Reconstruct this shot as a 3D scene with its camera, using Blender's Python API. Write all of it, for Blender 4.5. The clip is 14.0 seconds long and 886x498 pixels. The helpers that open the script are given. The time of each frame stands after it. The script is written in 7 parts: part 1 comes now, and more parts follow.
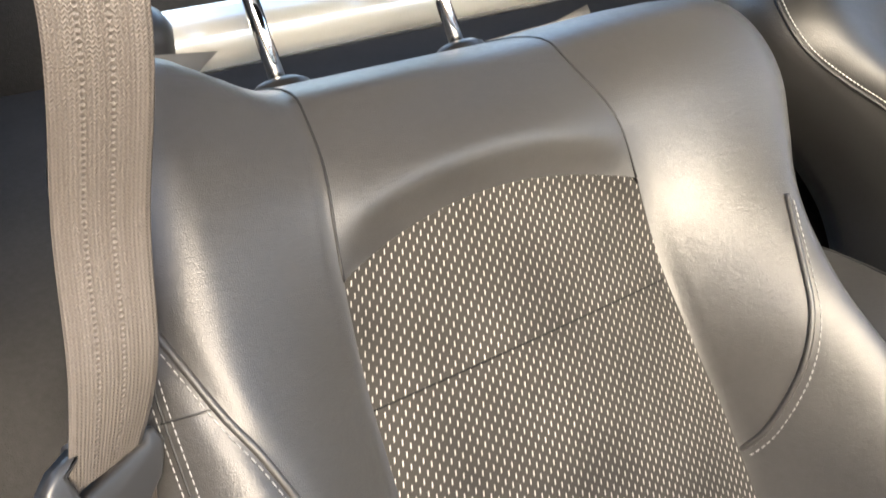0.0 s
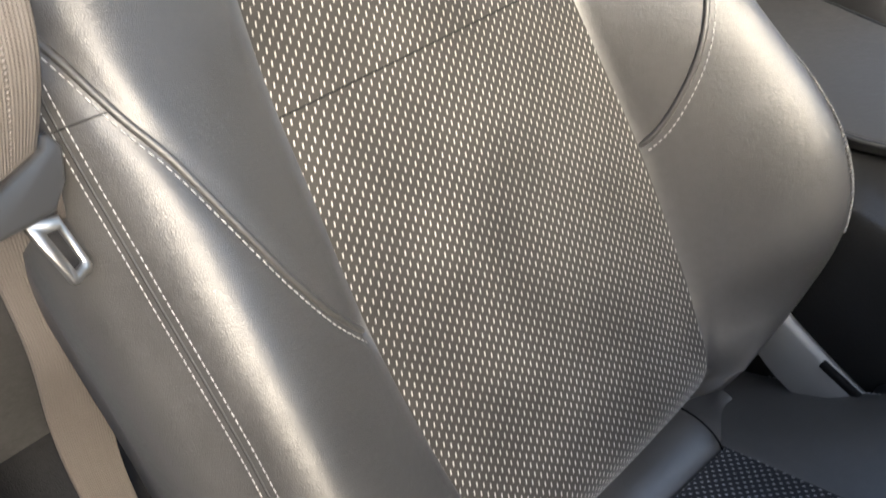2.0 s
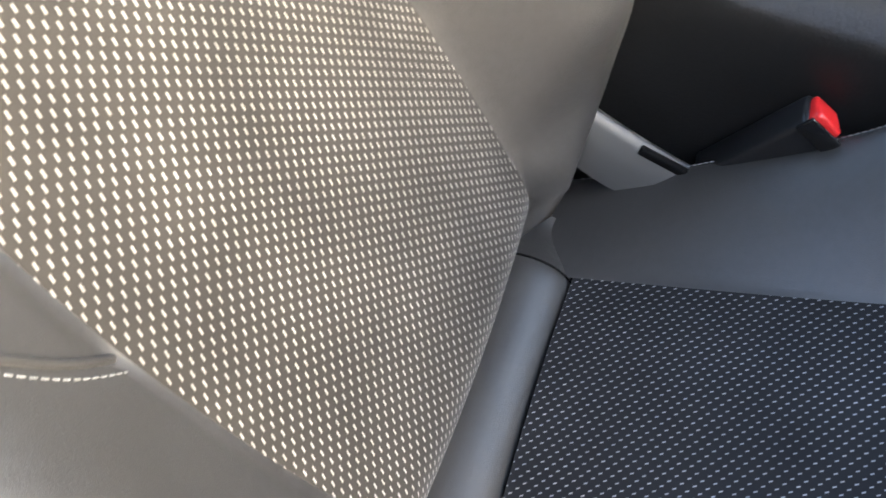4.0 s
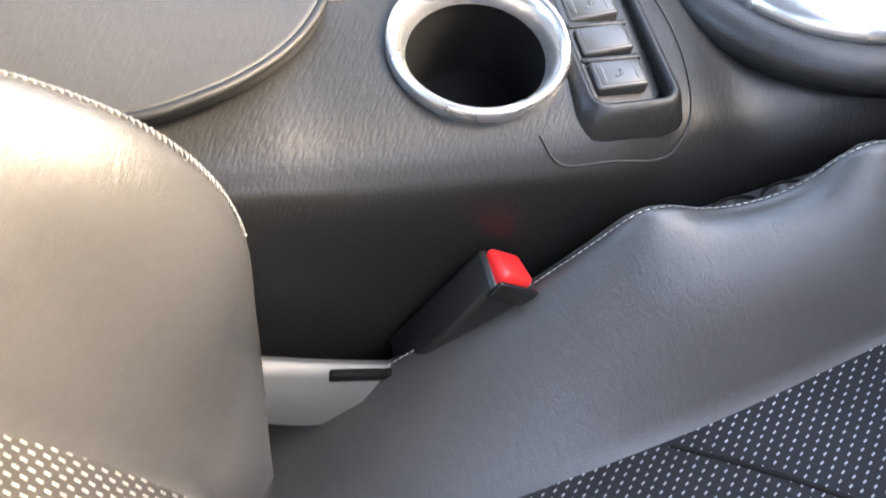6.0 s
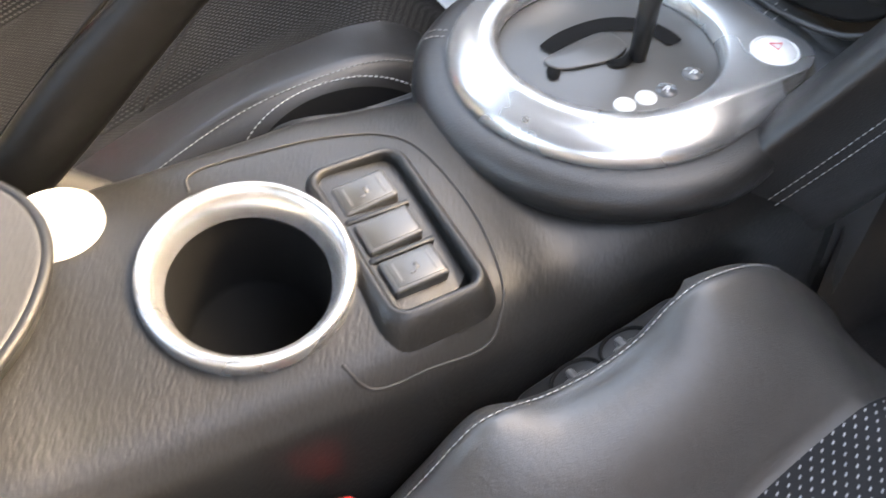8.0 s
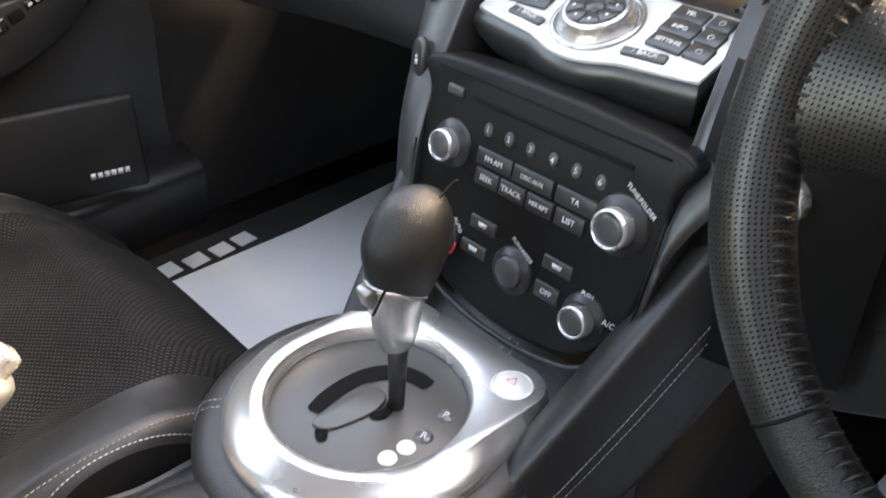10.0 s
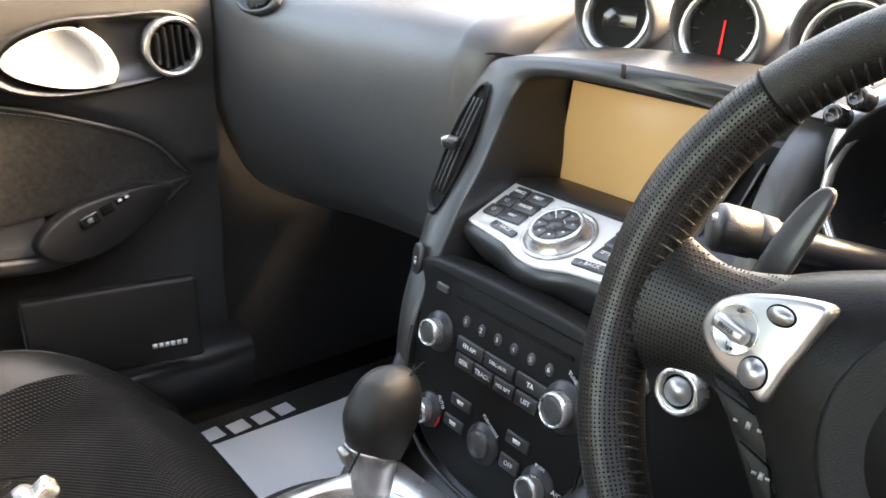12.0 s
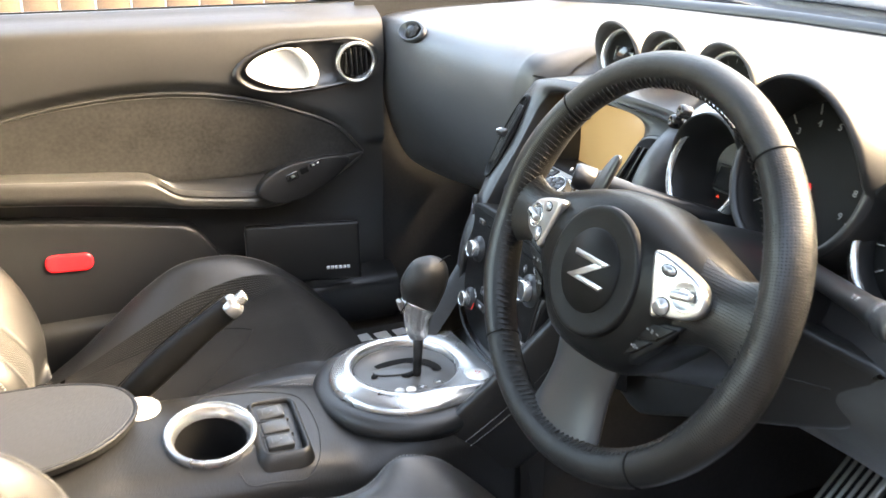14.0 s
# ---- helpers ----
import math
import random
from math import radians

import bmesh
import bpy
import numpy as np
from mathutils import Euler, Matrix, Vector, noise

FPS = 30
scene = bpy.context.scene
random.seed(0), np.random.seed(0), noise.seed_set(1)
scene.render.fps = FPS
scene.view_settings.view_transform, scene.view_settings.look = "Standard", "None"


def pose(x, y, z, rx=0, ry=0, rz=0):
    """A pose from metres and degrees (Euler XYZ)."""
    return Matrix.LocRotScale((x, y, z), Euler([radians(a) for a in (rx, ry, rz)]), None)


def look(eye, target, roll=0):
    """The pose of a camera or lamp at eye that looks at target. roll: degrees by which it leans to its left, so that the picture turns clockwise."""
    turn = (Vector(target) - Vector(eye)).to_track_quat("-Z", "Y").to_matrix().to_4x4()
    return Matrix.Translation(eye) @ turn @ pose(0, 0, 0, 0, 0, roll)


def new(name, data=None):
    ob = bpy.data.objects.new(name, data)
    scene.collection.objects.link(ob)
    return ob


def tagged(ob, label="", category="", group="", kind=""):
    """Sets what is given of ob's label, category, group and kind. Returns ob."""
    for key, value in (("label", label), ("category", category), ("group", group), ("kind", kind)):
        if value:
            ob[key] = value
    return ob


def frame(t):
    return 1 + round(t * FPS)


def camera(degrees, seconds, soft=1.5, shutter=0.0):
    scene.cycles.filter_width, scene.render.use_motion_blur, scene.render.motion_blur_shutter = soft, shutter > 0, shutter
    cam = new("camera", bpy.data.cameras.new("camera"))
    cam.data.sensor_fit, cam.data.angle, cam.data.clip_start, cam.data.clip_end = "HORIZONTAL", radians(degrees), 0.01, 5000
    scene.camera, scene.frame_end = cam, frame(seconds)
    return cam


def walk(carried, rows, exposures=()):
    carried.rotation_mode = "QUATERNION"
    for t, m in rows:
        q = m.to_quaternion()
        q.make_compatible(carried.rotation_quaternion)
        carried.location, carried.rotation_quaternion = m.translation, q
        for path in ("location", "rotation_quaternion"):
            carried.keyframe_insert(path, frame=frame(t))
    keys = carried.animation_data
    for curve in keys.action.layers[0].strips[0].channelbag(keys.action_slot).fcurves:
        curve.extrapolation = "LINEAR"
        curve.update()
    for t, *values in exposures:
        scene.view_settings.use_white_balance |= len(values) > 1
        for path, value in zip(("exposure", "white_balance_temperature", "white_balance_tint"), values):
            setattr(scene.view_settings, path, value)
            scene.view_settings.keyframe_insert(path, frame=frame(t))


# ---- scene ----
cam = camera(54.5, 14.0, shutter=0.35)
PATH = [
    (0, (0.6834, 0.0123, 0.8388), (0.1665, -0.7004, 0.3646), -0.77),
    (0.5, (0.6908, 0.0175, 0.8348), (0.1748, -0.6549, 0.3041), -0.94),
    (1, (0.6894, 0.0187, 0.8212), (0.1753, -0.6088, 0.2365), -0.90),
    (1.5, (0.6911, 0.0269, 0.8100), (0.1789, -0.5500, 0.1737), -0.79),
    (2, (0.7048, 0.0273, 0.7925), (0.1913, -0.5032, 0.1180), -0.75),
    (2.2, (0.7103, 0.0207, 0.7805), (0.1966, -0.4897, 0.0908), -0.63),
    (4.3, (0.5896, -0.0983, 0.6986), (0.0189, -0.2335, -0.1113), 0.10),
    (4.6, (0.5733, -0.1073, 0.6926), (-0.0275, -0.1874, -0.1028), 0.30),
    (5, (0.5190, -0.1000, 0.7028), (-0.0678, -0.1236, -0.1066), -0.35),
    (5.5, (0.4627, -0.0860, 0.7044), (-0.1168, -0.0113, -0.1071), 0.84),
    (6, (0.4111, -0.0872, 0.6934), (-0.1681, 0.0684, -0.1068), 1.90),
    (6.5, (0.3769, -0.0564, 0.6852), (-0.2083, 0.1372, -0.1022), -0.03),
    (7, (0.3549, -0.0571, 0.6767), (-0.2254, 0.1756, -0.1037), -0.68),
    (7.5, (0.3303, -0.0431, 0.6880), (-0.2463, 0.2268, -0.0831), -0.90),
    (8, (0.3199, -0.0191, 0.6953), (-0.2499, 0.3029, -0.0607), -0.78),
    (8.5, (0.3153, 0.0134, 0.7103), (-0.2539, 0.4066, -0.0117), -0.30),
    (9, (0.3125, 0.0291, 0.7361), (-0.2665, 0.4858, 0.0607), -0.31),
    (9.2, (0.3125, 0.0306, 0.7495), (-0.2696, 0.5126, 0.0946), -0.08),
    (11.3, (0.4057, 0.0227, 0.8332), (-0.2589, 0.6475, 0.4233), 0.57),
    (11.5, (0.4156, 0.0237, 0.8388), (-0.2652, 0.6395, 0.4424), 0.51),
    (12, (0.4561, 0.0164, 0.8488), (-0.2785, 0.5825, 0.4747), 0.59),
    (12.5, (0.5400, -0.0094, 0.8741), (-0.2502, 0.4821, 0.5080), 0.60),
    (13, (0.6614, -0.0123, 0.8937), (-0.1675, 0.4103, 0.5273), 0.41),
    (13.5, (0.7862, -0.0050, 0.9118), (-0.0637, 0.3727, 0.5445), 0.15),
    (14, (0.9352, -0.0420, 0.9403), (0.0737, 0.3089, 0.5732), -0.17),
]
from mathutils import bvhtree

EXPOSURES = [(0.0, 3.2, 7200, 9), (1.0, 3.22, 6900, 7), (2.0, 3.3, 6850, 7), (4.3, 4.21, 7100, 8), (5.5, 4.79, 7500, 11), (6.5, 5.14, 8650, 12), (8.0, 5.12, 9650, 14), (9.0, 4.97, 10600, 15), (11.5, 4.66, 10600, 16), (12.5, 4.58, 9700, 13), (13.5, 5.1, 9400, 11), (14.0, 4.92, 9400, 11)]
walk(cam, [(t, look(eye, target, roll)) for t, eye, target, roll in PATH], EXPOSURES)

# ---- light ----
world = bpy.data.worlds.new("sky")
scene.world = world
world.use_nodes = True
wn = world.node_tree.nodes
sky = wn.new("ShaderNodeTexSky")
sky.sky_type, sky.sun_disc = "NISHITA", False
sky.sun_elevation, sky.sun_rotation = radians(30), radians(18)
sky.air_density, sky.dust_density, sky.ozone_density = 1.0, 2.4, 2.2
wn["Background"].inputs["Strength"].default_value = 0.15
world.node_tree.links.new(sky.outputs[0], wn["Background"].inputs["Color"])
sun_data = bpy.data.lights.new("sun", "SUN")
sun_data.energy, sun_data.angle, sun_data.color = 0.7, radians(32), (1.0, 0.88, 0.71)
sun = new("sun", sun_data)
sun.matrix_world = look((0.268, 0.824, 0.5), (0, 0, 0))


# ---- materials ----
def node_mat(name):
    m = bpy.data.materials.new(name)
    m.use_nodes = True
    return m, m.node_tree.nodes, m.node_tree.links, m.node_tree.nodes["Principled BSDF"]


def math_node(n, l, op, a, b=None, c=None):
    m = n.new("ShaderNodeMath")
    m.operation = op
    for k, v in enumerate((a, b, c)):
        if v is None:
            continue
        if isinstance(v, (int, float)):
            m.inputs[k].default_value = v
        else:
            l.new(v, m.inputs[k])
    return m.outputs[0]


STREAK = -30


def surface(name, color, rough=0.5, metal=0.0, grain=0.0, scale=400.0, vary=0.15, spec=0.5, kind="voronoi", coat=0.0, creases=0.0):
    """A surface with fine relief and soft variation of colour and gloss at two scales."""
    m, n, l, b = node_mat(name)
    dr = 0.012 if metal > 0.2 or rough < 0.2 else 0.05
    co = n.new("ShaderNodeTexCoord")
    big = n.new("ShaderNodeTexNoise")
    big.inputs["Scale"].default_value, big.inputs["Detail"].default_value = 9.0, 4.0
    fine = n.new("ShaderNodeTexNoise")
    fine.inputs["Scale"].default_value, fine.inputs["Detail"].default_value = 160.0, 3.0
    add = n.new("ShaderNodeMath")
    add.operation = "ADD"
    for t in (big, fine):
        l.new(co.outputs["Object"], t.inputs["Vector"])
    l.new(big.outputs[0], add.inputs[0])
    if metal > 0.2 or not grain:
        add.inputs[1].default_value = 0.5
    else:
        l.new(fine.outputs[0], add.inputs[1])
    ramp = n.new("ShaderNodeMapRange")
    ramp.inputs["From Min"].default_value, ramp.inputs["From Max"].default_value = 0.7, 1.3
    ramp.inputs["To Min"].default_value, ramp.inputs["To Max"].default_value = 1 - vary, 1 + vary
    l.new(add.outputs[0], ramp.inputs["Value"])
    mix = n.new("ShaderNodeVectorMath")
    mix.operation = "SCALE"
    mix.inputs[0].default_value = color
    l.new(ramp.outputs[0], mix.inputs["Scale"])
    l.new(mix.outputs[0], b.inputs["Base Color"])
    rr = n.new("ShaderNodeMapRange")
    rr.inputs["From Min"].default_value, rr.inputs["From Max"].default_value = 0.7, 1.3
    rr.inputs["To Min"].default_value, rr.inputs["To Max"].default_value = max(0.03, rough - dr), min(1, rough + dr)
    l.new(add.outputs[0], rr.inputs["Value"])
    l.new(rr.outputs[0], b.inputs["Roughness"])
    b.inputs["Metallic"].default_value = metal
    b.inputs["Specular IOR Level"].default_value = spec
    b.inputs["Coat Weight"].default_value = coat
    if grain:
        if kind == "voronoi":
            g = n.new("ShaderNodeTexVoronoi")
            g.feature = "DISTANCE_TO_EDGE"
            soft = n.new("ShaderNodeMath")
            soft.operation, soft.use_clamp = "MULTIPLY", True
            soft.inputs[1].default_value = 4.0
            l.new(g.outputs["Distance"], soft.inputs[0])
            out = soft.outputs[0]
        elif kind == "dots":
            g = n.new("ShaderNodeTexVoronoi")
            g.voronoi_dimensions = "2D"
            g.inputs["Randomness"].default_value = 0.12
            soft = n.new("ShaderNodeMapRange")
            soft.interpolation_type = "SMOOTHSTEP"
            soft.inputs["From Min"].default_value, soft.inputs["From Max"].default_value = 0.11, 0.24
            l.new(g.outputs["Distance"], soft.inputs["Value"])
            out = soft.outputs[0]
            pierced = n.new("ShaderNodeVectorMath")
            pierced.operation = "SCALE"
            l.new(mix.outputs[0], pierced.inputs[0])
            l.new(out, pierced.inputs["Scale"])
            l.new(pierced.outputs[0], b.inputs["Base Color"])
            l.new(math_node(n, l, "MULTIPLY", out, spec), b.inputs["Specular IOR Level"])
        else:
            g = n.new("ShaderNodeTexNoise")
            g.inputs["Detail"].default_value = 2.0
            out = g.outputs[0]
        g.inputs["Scale"].default_value = scale
        warp = n.new("ShaderNodeVectorMath")
        warp.operation = "MULTIPLY_ADD"
        l.new(fine.outputs["Color"], warp.inputs[0])
        warp.inputs[1].default_value = (0.0006, 0.0006, 0.0006) if kind == "dots" else (0.002, 0.002, 0.002)
        l.new(co.outputs["UV" if kind == "dots" else "Object"], warp.inputs[2])
        if kind == "streak":
            lie = n.new("ShaderNodeMapping")
            lie.vector_type = "TEXTURE"
            lie.inputs["Rotation"].default_value = (0, 0, radians(STREAK))
            lie.inputs["Scale"].default_value = (4.5, 1.0, 1.6)
            l.new(warp.outputs[0], lie.inputs["Vector"])
            l.new(lie.outputs[0], g.inputs["Vector"])
        else:
            l.new(warp.outputs[0], g.inputs["Vector"])
        bump = n.new("ShaderNodeBump")
        bump.inputs["Strength"].default_value, bump.inputs["Distance"].default_value = grain, 0.0006
        l.new(out, bump.inputs["Height"])
        if creases:
            st = n.new("ShaderNodeMapping")
            st.inputs["Scale"].default_value = (60, 190, 190)
            l.new(warp.outputs[0], st.inputs["Vector"])
            cr = n.new("ShaderNodeTexNoise")
            cr.inputs["Scale"].default_value, cr.inputs["Detail"].default_value, cr.inputs["Distortion"].default_value = 1.0, 5.0, 0.6
            l.new(st.outputs[0], cr.inputs["Vector"])
            soft_bump = n.new("ShaderNodeBump")
            soft_bump.inputs["Strength"].default_value, soft_bump.inputs["Distance"].default_value = creases, 0.0012
            l.new(cr.outputs[0], soft_bump.inputs["Height"])
            l.new(soft_bump.outputs[0], bump.inputs["Normal"])
        l.new(bump.outputs[0], b.inputs["Normal"])
    return m


LEATHER = surface("black_leather", (0.03, 0.0287, 0.0274), 0.405, grain=0.18, scale=850, spec=0.7, creases=0.2)
# Also serves the passenger seat, whose shade is put into this colour.
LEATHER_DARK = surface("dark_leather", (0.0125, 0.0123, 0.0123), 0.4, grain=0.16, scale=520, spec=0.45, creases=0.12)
PLASTIC = surface("grained_plastic", (0.0075, 0.0078, 0.0086), 0.42, grain=0.14, scale=520, spec=0.7, creases=0.2)
SMOOTH = surface("satin_black_plastic", (0.01, 0.01, 0.0105), 0.38)
GLOSS = surface("gloss_black_plastic", (0.01, 0.01, 0.01), 0.12)
DARK = surface("dark_void", (0.004, 0.004, 0.004), 0.8, spec=0.1)
SILVER = surface("silver_paint", (0.45, 0.45, 0.445), 0.27, metal=0.85, vary=0.05)
CHROME = surface("chrome", (0.8, 0.8, 0.8), 0.08, metal=1.0, vary=0.03)
SUEDE = surface("black_suede", (0.0095, 0.0093, 0.009), 0.9, grain=0.5, scale=900, kind="noise", spec=0.15)
CARPET = surface("black_carpet", (0.028, 0.0275, 0.0275), 0.95, spec=0.05, grain=1.0, scale=700, kind="noise")
RED = surface("red_plastic", (0.62, 0.02, 0.02), 0.3)
WHITE = surface("white_mark", (0.45, 0.45, 0.45), 0.5)
THREAD = surface("grey_thread", (0.24, 0.24, 0.235), 0.7)
THREAD_SOFT = surface("taupe_thread", (0.1, 0.096, 0.09), 0.6)
THREAD_PALE = surface("pale_thread", (0.45, 0.45, 0.44), 0.7)
SILVER_PLASTIC = surface("pale_plastic", (0.075, 0.074, 0.072), 0.4, vary=0.06)
SILVER_DARK = surface("grey_satin_plastic", (0.022, 0.022, 0.0225), 0.36)
STEEL = surface("steel", (0.3, 0.29, 0.275), 0.4, metal=1.0)
PAPER = surface("grey_paper", (0.72, 0.73, 0.74), 0.45, vary=0.05)
PAPER_WHITE = surface("white_paper", (0.7, 0.7, 0.7), 0.6, vary=0.04)
PAVING = surface("grey_paving", (0.13, 0.124, 0.116), 0.85, grain=0.6, scale=40, kind="noise")
WOOD = surface("fence_board", (0.14, 0.085, 0.052), 0.8, grain=0.6, scale=60, kind="noise", vary=0.3)
RENDERED = surface("white_render", (0.72, 0.7, 0.66), 0.8)
BRICK = surface("brown_brick", (0.3, 0.15, 0.1), 0.85, vary=0.3)
BRUSHED = surface("brushed_silver", (0.72, 0.71, 0.66), 0.22, metal=0.7, vary=0.04)
LID = surface("grained_lid", (0.022, 0.0213, 0.0205), 0.5, spec=0.36, grain=0.5, scale=520, kind="streak", creases=0.08)
CONSOLE = surface("console_plastic", (0.0085, 0.0084, 0.0083), 0.42, grain=0.45, scale=560, kind="streak", spec=0.35, creases=0.06)
SHELF_SILVER = surface("satin_silver_paint", (0.58, 0.58, 0.575), 0.34, metal=0.3, vary=0.04)
KEY = surface("satin_key", (0.035, 0.035, 0.034), 0.34, vary=0.05)
MARK = surface("grey_mark", (0.5, 0.5, 0.5), 0.5)
GATE = surface("gate_plate_black", (0.05, 0.048, 0.045), 0.38, vary=0.08)
KEY_LENS = surface("key_lens", (0.15, 0.15, 0.145), 0.3, vary=0.05)
LAMP = surface("clear_lamp", (0.55, 0.55, 0.53), 0.15, vary=0.05)
LAMP_DARK = surface("smoked_lamp", (0.07, 0.07, 0.07), 0.12)
PALE_SATIN = surface("pale_satin", (0.58, 0.58, 0.57), 0.3, metal=0.05, vary=0.04)
LEATHER_FINE = surface("fine_black_leather", (0.0065, 0.0063, 0.006), 0.42, grain=0.3, scale=700, spec=0.32, creases=0.25)
PERFORATED = surface("perforated_leather", (0.0065, 0.0063, 0.006), 0.4, grain=0.9, scale=440, kind="dots", spec=0.35)
SOFT_DARK = surface("soft_touch_black", (0.0045, 0.0045, 0.0045), 0.36, grain=0.14, scale=900, spec=0.12)
PLASTIC_TOP = surface("pod_plastic", (0.075, 0.074, 0.073), 0.45, grain=0.3, scale=600)
SILVER_FACE = surface("silver_face", (0.38, 0.38, 0.38), 0.3, metal=0.9, vary=0.04)
FRAME_BLACK = surface("satin_frame", (0.015, 0.015, 0.0153), 0.38, grain=0.12, scale=700, spec=0.5)
KEY_SILVER = surface("silver_key", (0.34, 0.34, 0.34), 0.34, metal=0.9, vary=0.04)
SOFT_BLACK = surface("matt_black_plastic", (0.006, 0.006, 0.0062), 0.5, grain=0.12, scale=700, spec=0.35)
KEY_DARK = surface("dark_key", (0.03, 0.03, 0.031), 0.32, vary=0.05)
FACE = surface("matt_face", (0.0042, 0.0042, 0.0044), 0.42, spec=0.13, grain=0.15, scale=900, vary=0.08)
FACE_KEY = surface("matt_key", (0.01, 0.01, 0.0105), 0.4, vary=0.05)
# Tan base and weak glow stand in for a warm reflection on the glass.
SCREEN = surface("screen_painted_reflection", (0.34, 0.225, 0.11), 0.3, vary=0.02, spec=0.4)
SCREEN.node_tree.nodes["Principled BSDF"].inputs["Emission Color"].default_value = (1.0, 0.66, 0.33, 1)
SCREEN.node_tree.nodes["Principled BSDF"].inputs["Emission Strength"].default_value = 0.009
DOOR_PLASTIC = surface("door_plastic", (0.0192, 0.0188, 0.0183), 0.42, grain=0.12, scale=700, spec=0.6)
DOOR_SUEDE = surface("door_suede", (0.0165, 0.016, 0.0154), 0.95, grain=0.4, scale=900, kind="noise", spec=0.12, vary=0.4)
DOOR_ARM = surface("armrest_leather", (0.022, 0.0213, 0.0202), 0.42, grain=0.14, scale=700, spec=0.5)
REFLECTOR = surface("red_reflector", (0.75, 0.02, 0.03), 0.12, coat=1.0)
BODY_PAINT = surface("silver_body_paint", (0.6, 0.6, 0.6), 0.25, metal=0.4, vary=0.03, coat=1.0)
DIAL = surface("dial_black", (0.003, 0.0029, 0.0028), 0.5, vary=0.05, spec=0.1)



def glowing(name, color, power):
    m, n, l, b = node_mat(name)
    b.inputs["Base Color"].default_value = (*color, 1)
    b.inputs["Emission Color"].default_value = (*color, 1)
    b.inputs["Emission Strength"].default_value = power
    return m


LIT_ORANGE = glowing("lit_orange", (1.0, 0.07, 0.03), 0.02)
LIT_RED = glowing("lit_red", (1.0, 0.02, 0.02), 0.035)
SEAM = surface("seam_black", (0.008, 0.008, 0.008), 0.6)
DASH = surface("dash_plastic", (0.03, 0.03, 0.031), 0.4, spec=0.65, grain=0.14, scale=520, creases=0.15)
GLASS, gn, gl, gb = node_mat("clear_glass")
gb.inputs["Base Color"].default_value = (0.9, 0.93, 0.92, 1)
gb.inputs["Roughness"].default_value, gb.inputs["IOR"].default_value = 0.0, 1.05
gb.inputs["Transmission Weight"].default_value = 1.0


def woven(name, ground, dash, pitch, size, soft=0.35, rough=0.85, sheen=0.0, slant=0.45, spec=0.2):
    """Cloth with staggered pale dashes, laid out in metres of the cloth."""
    m, n, l, b = node_mat(name)
    uv = n.new("ShaderNodeUVMap")
    sep = n.new("ShaderNodeSeparateXYZ")
    l.new(uv.outputs[0], sep.inputs[0])
    masks = []
    for off in (0.0, 0.5):
        place = []
        for k in (0, 1):
            f = math_node(n, l, "FRACT", math_node(n, l, "ADD", math_node(n, l, "DIVIDE", sep.outputs[k], pitch[k]), off + 40.0))
            place.append(math_node(n, l, "MULTIPLY", math_node(n, l, "SUBTRACT", f, 0.5), pitch[k]))
        place[0] = math_node(n, l, "ADD", place[0], math_node(n, l, "MULTIPLY", place[1], slant))
        sides = [math_node(n, l, "DIVIDE", math_node(n, l, "ABSOLUTE", place[k]), size[k]) for k in (0, 1)]
        r = math_node(n, l, "MAXIMUM", sides[0], sides[1])
        mr = n.new("ShaderNodeMapRange")
        mr.interpolation_type = "SMOOTHSTEP"
        mr.inputs["From Min"].default_value, mr.inputs["From Max"].default_value = 1 - soft, 1 + soft
        mr.inputs["To Min"].default_value, mr.inputs["To Max"].default_value = 1, 0
        l.new(r, mr.inputs["Value"])
        masks.append(mr.outputs[0])
    mask = math_node(n, l, "MAXIMUM", masks[0], masks[1])
    co = n.new("ShaderNodeTexCoord")
    ns = n.new("ShaderNodeTexNoise")
    ns.inputs["Scale"].default_value, ns.inputs["Detail"].default_value = 14.0, 5.0
    l.new(co.outputs["Object"], ns.inputs["Vector"])
    fine = n.new("ShaderNodeTexNoise")
    fine.inputs["Scale"].default_value = 1500.0
    l.new(co.outputs["Object"], fine.inputs["Vector"])
    mix = n.new("ShaderNodeMix")
    mix.data_type = "RGBA"
    mix.inputs["A"].default_value, mix.inputs["B"].default_value = (*ground, 1), (*dash, 1)
    l.new(mask, mix.inputs["Factor"])
    tone = n.new("ShaderNodeMapRange")
    tone.inputs["From Min"].default_value, tone.inputs["From Max"].default_value = 0.3, 0.7
    tone.inputs["To Min"].default_value, tone.inputs["To Max"].default_value = 0.75, 1.25
    l.new(ns.outputs[0], tone.inputs["Value"])
    sc = n.new("ShaderNodeVectorMath")
    sc.operation = "SCALE"
    l.new(mix.outputs["Result"], sc.inputs[0])
    l.new(tone.outputs[0], sc.inputs["Scale"])
    l.new(sc.outputs[0], b.inputs["Base Color"])
    b.inputs["Roughness"].default_value = rough
    b.inputs["Specular IOR Level"].default_value = spec
    b.inputs["Sheen Weight"].default_value = sheen
    h = math_node(n, l, "ADD", mask, math_node(n, l, "MULTIPLY", fine.outputs[0], 0.5))
    bump = n.new("ShaderNodeBump")
    bump.inputs["Strength"].default_value, bump.inputs["Distance"].default_value = 0.6, 0.0006
    l.new(h, bump.inputs["Height"])
    l.new(bump.outputs[0], b.inputs["Normal"])
    return m


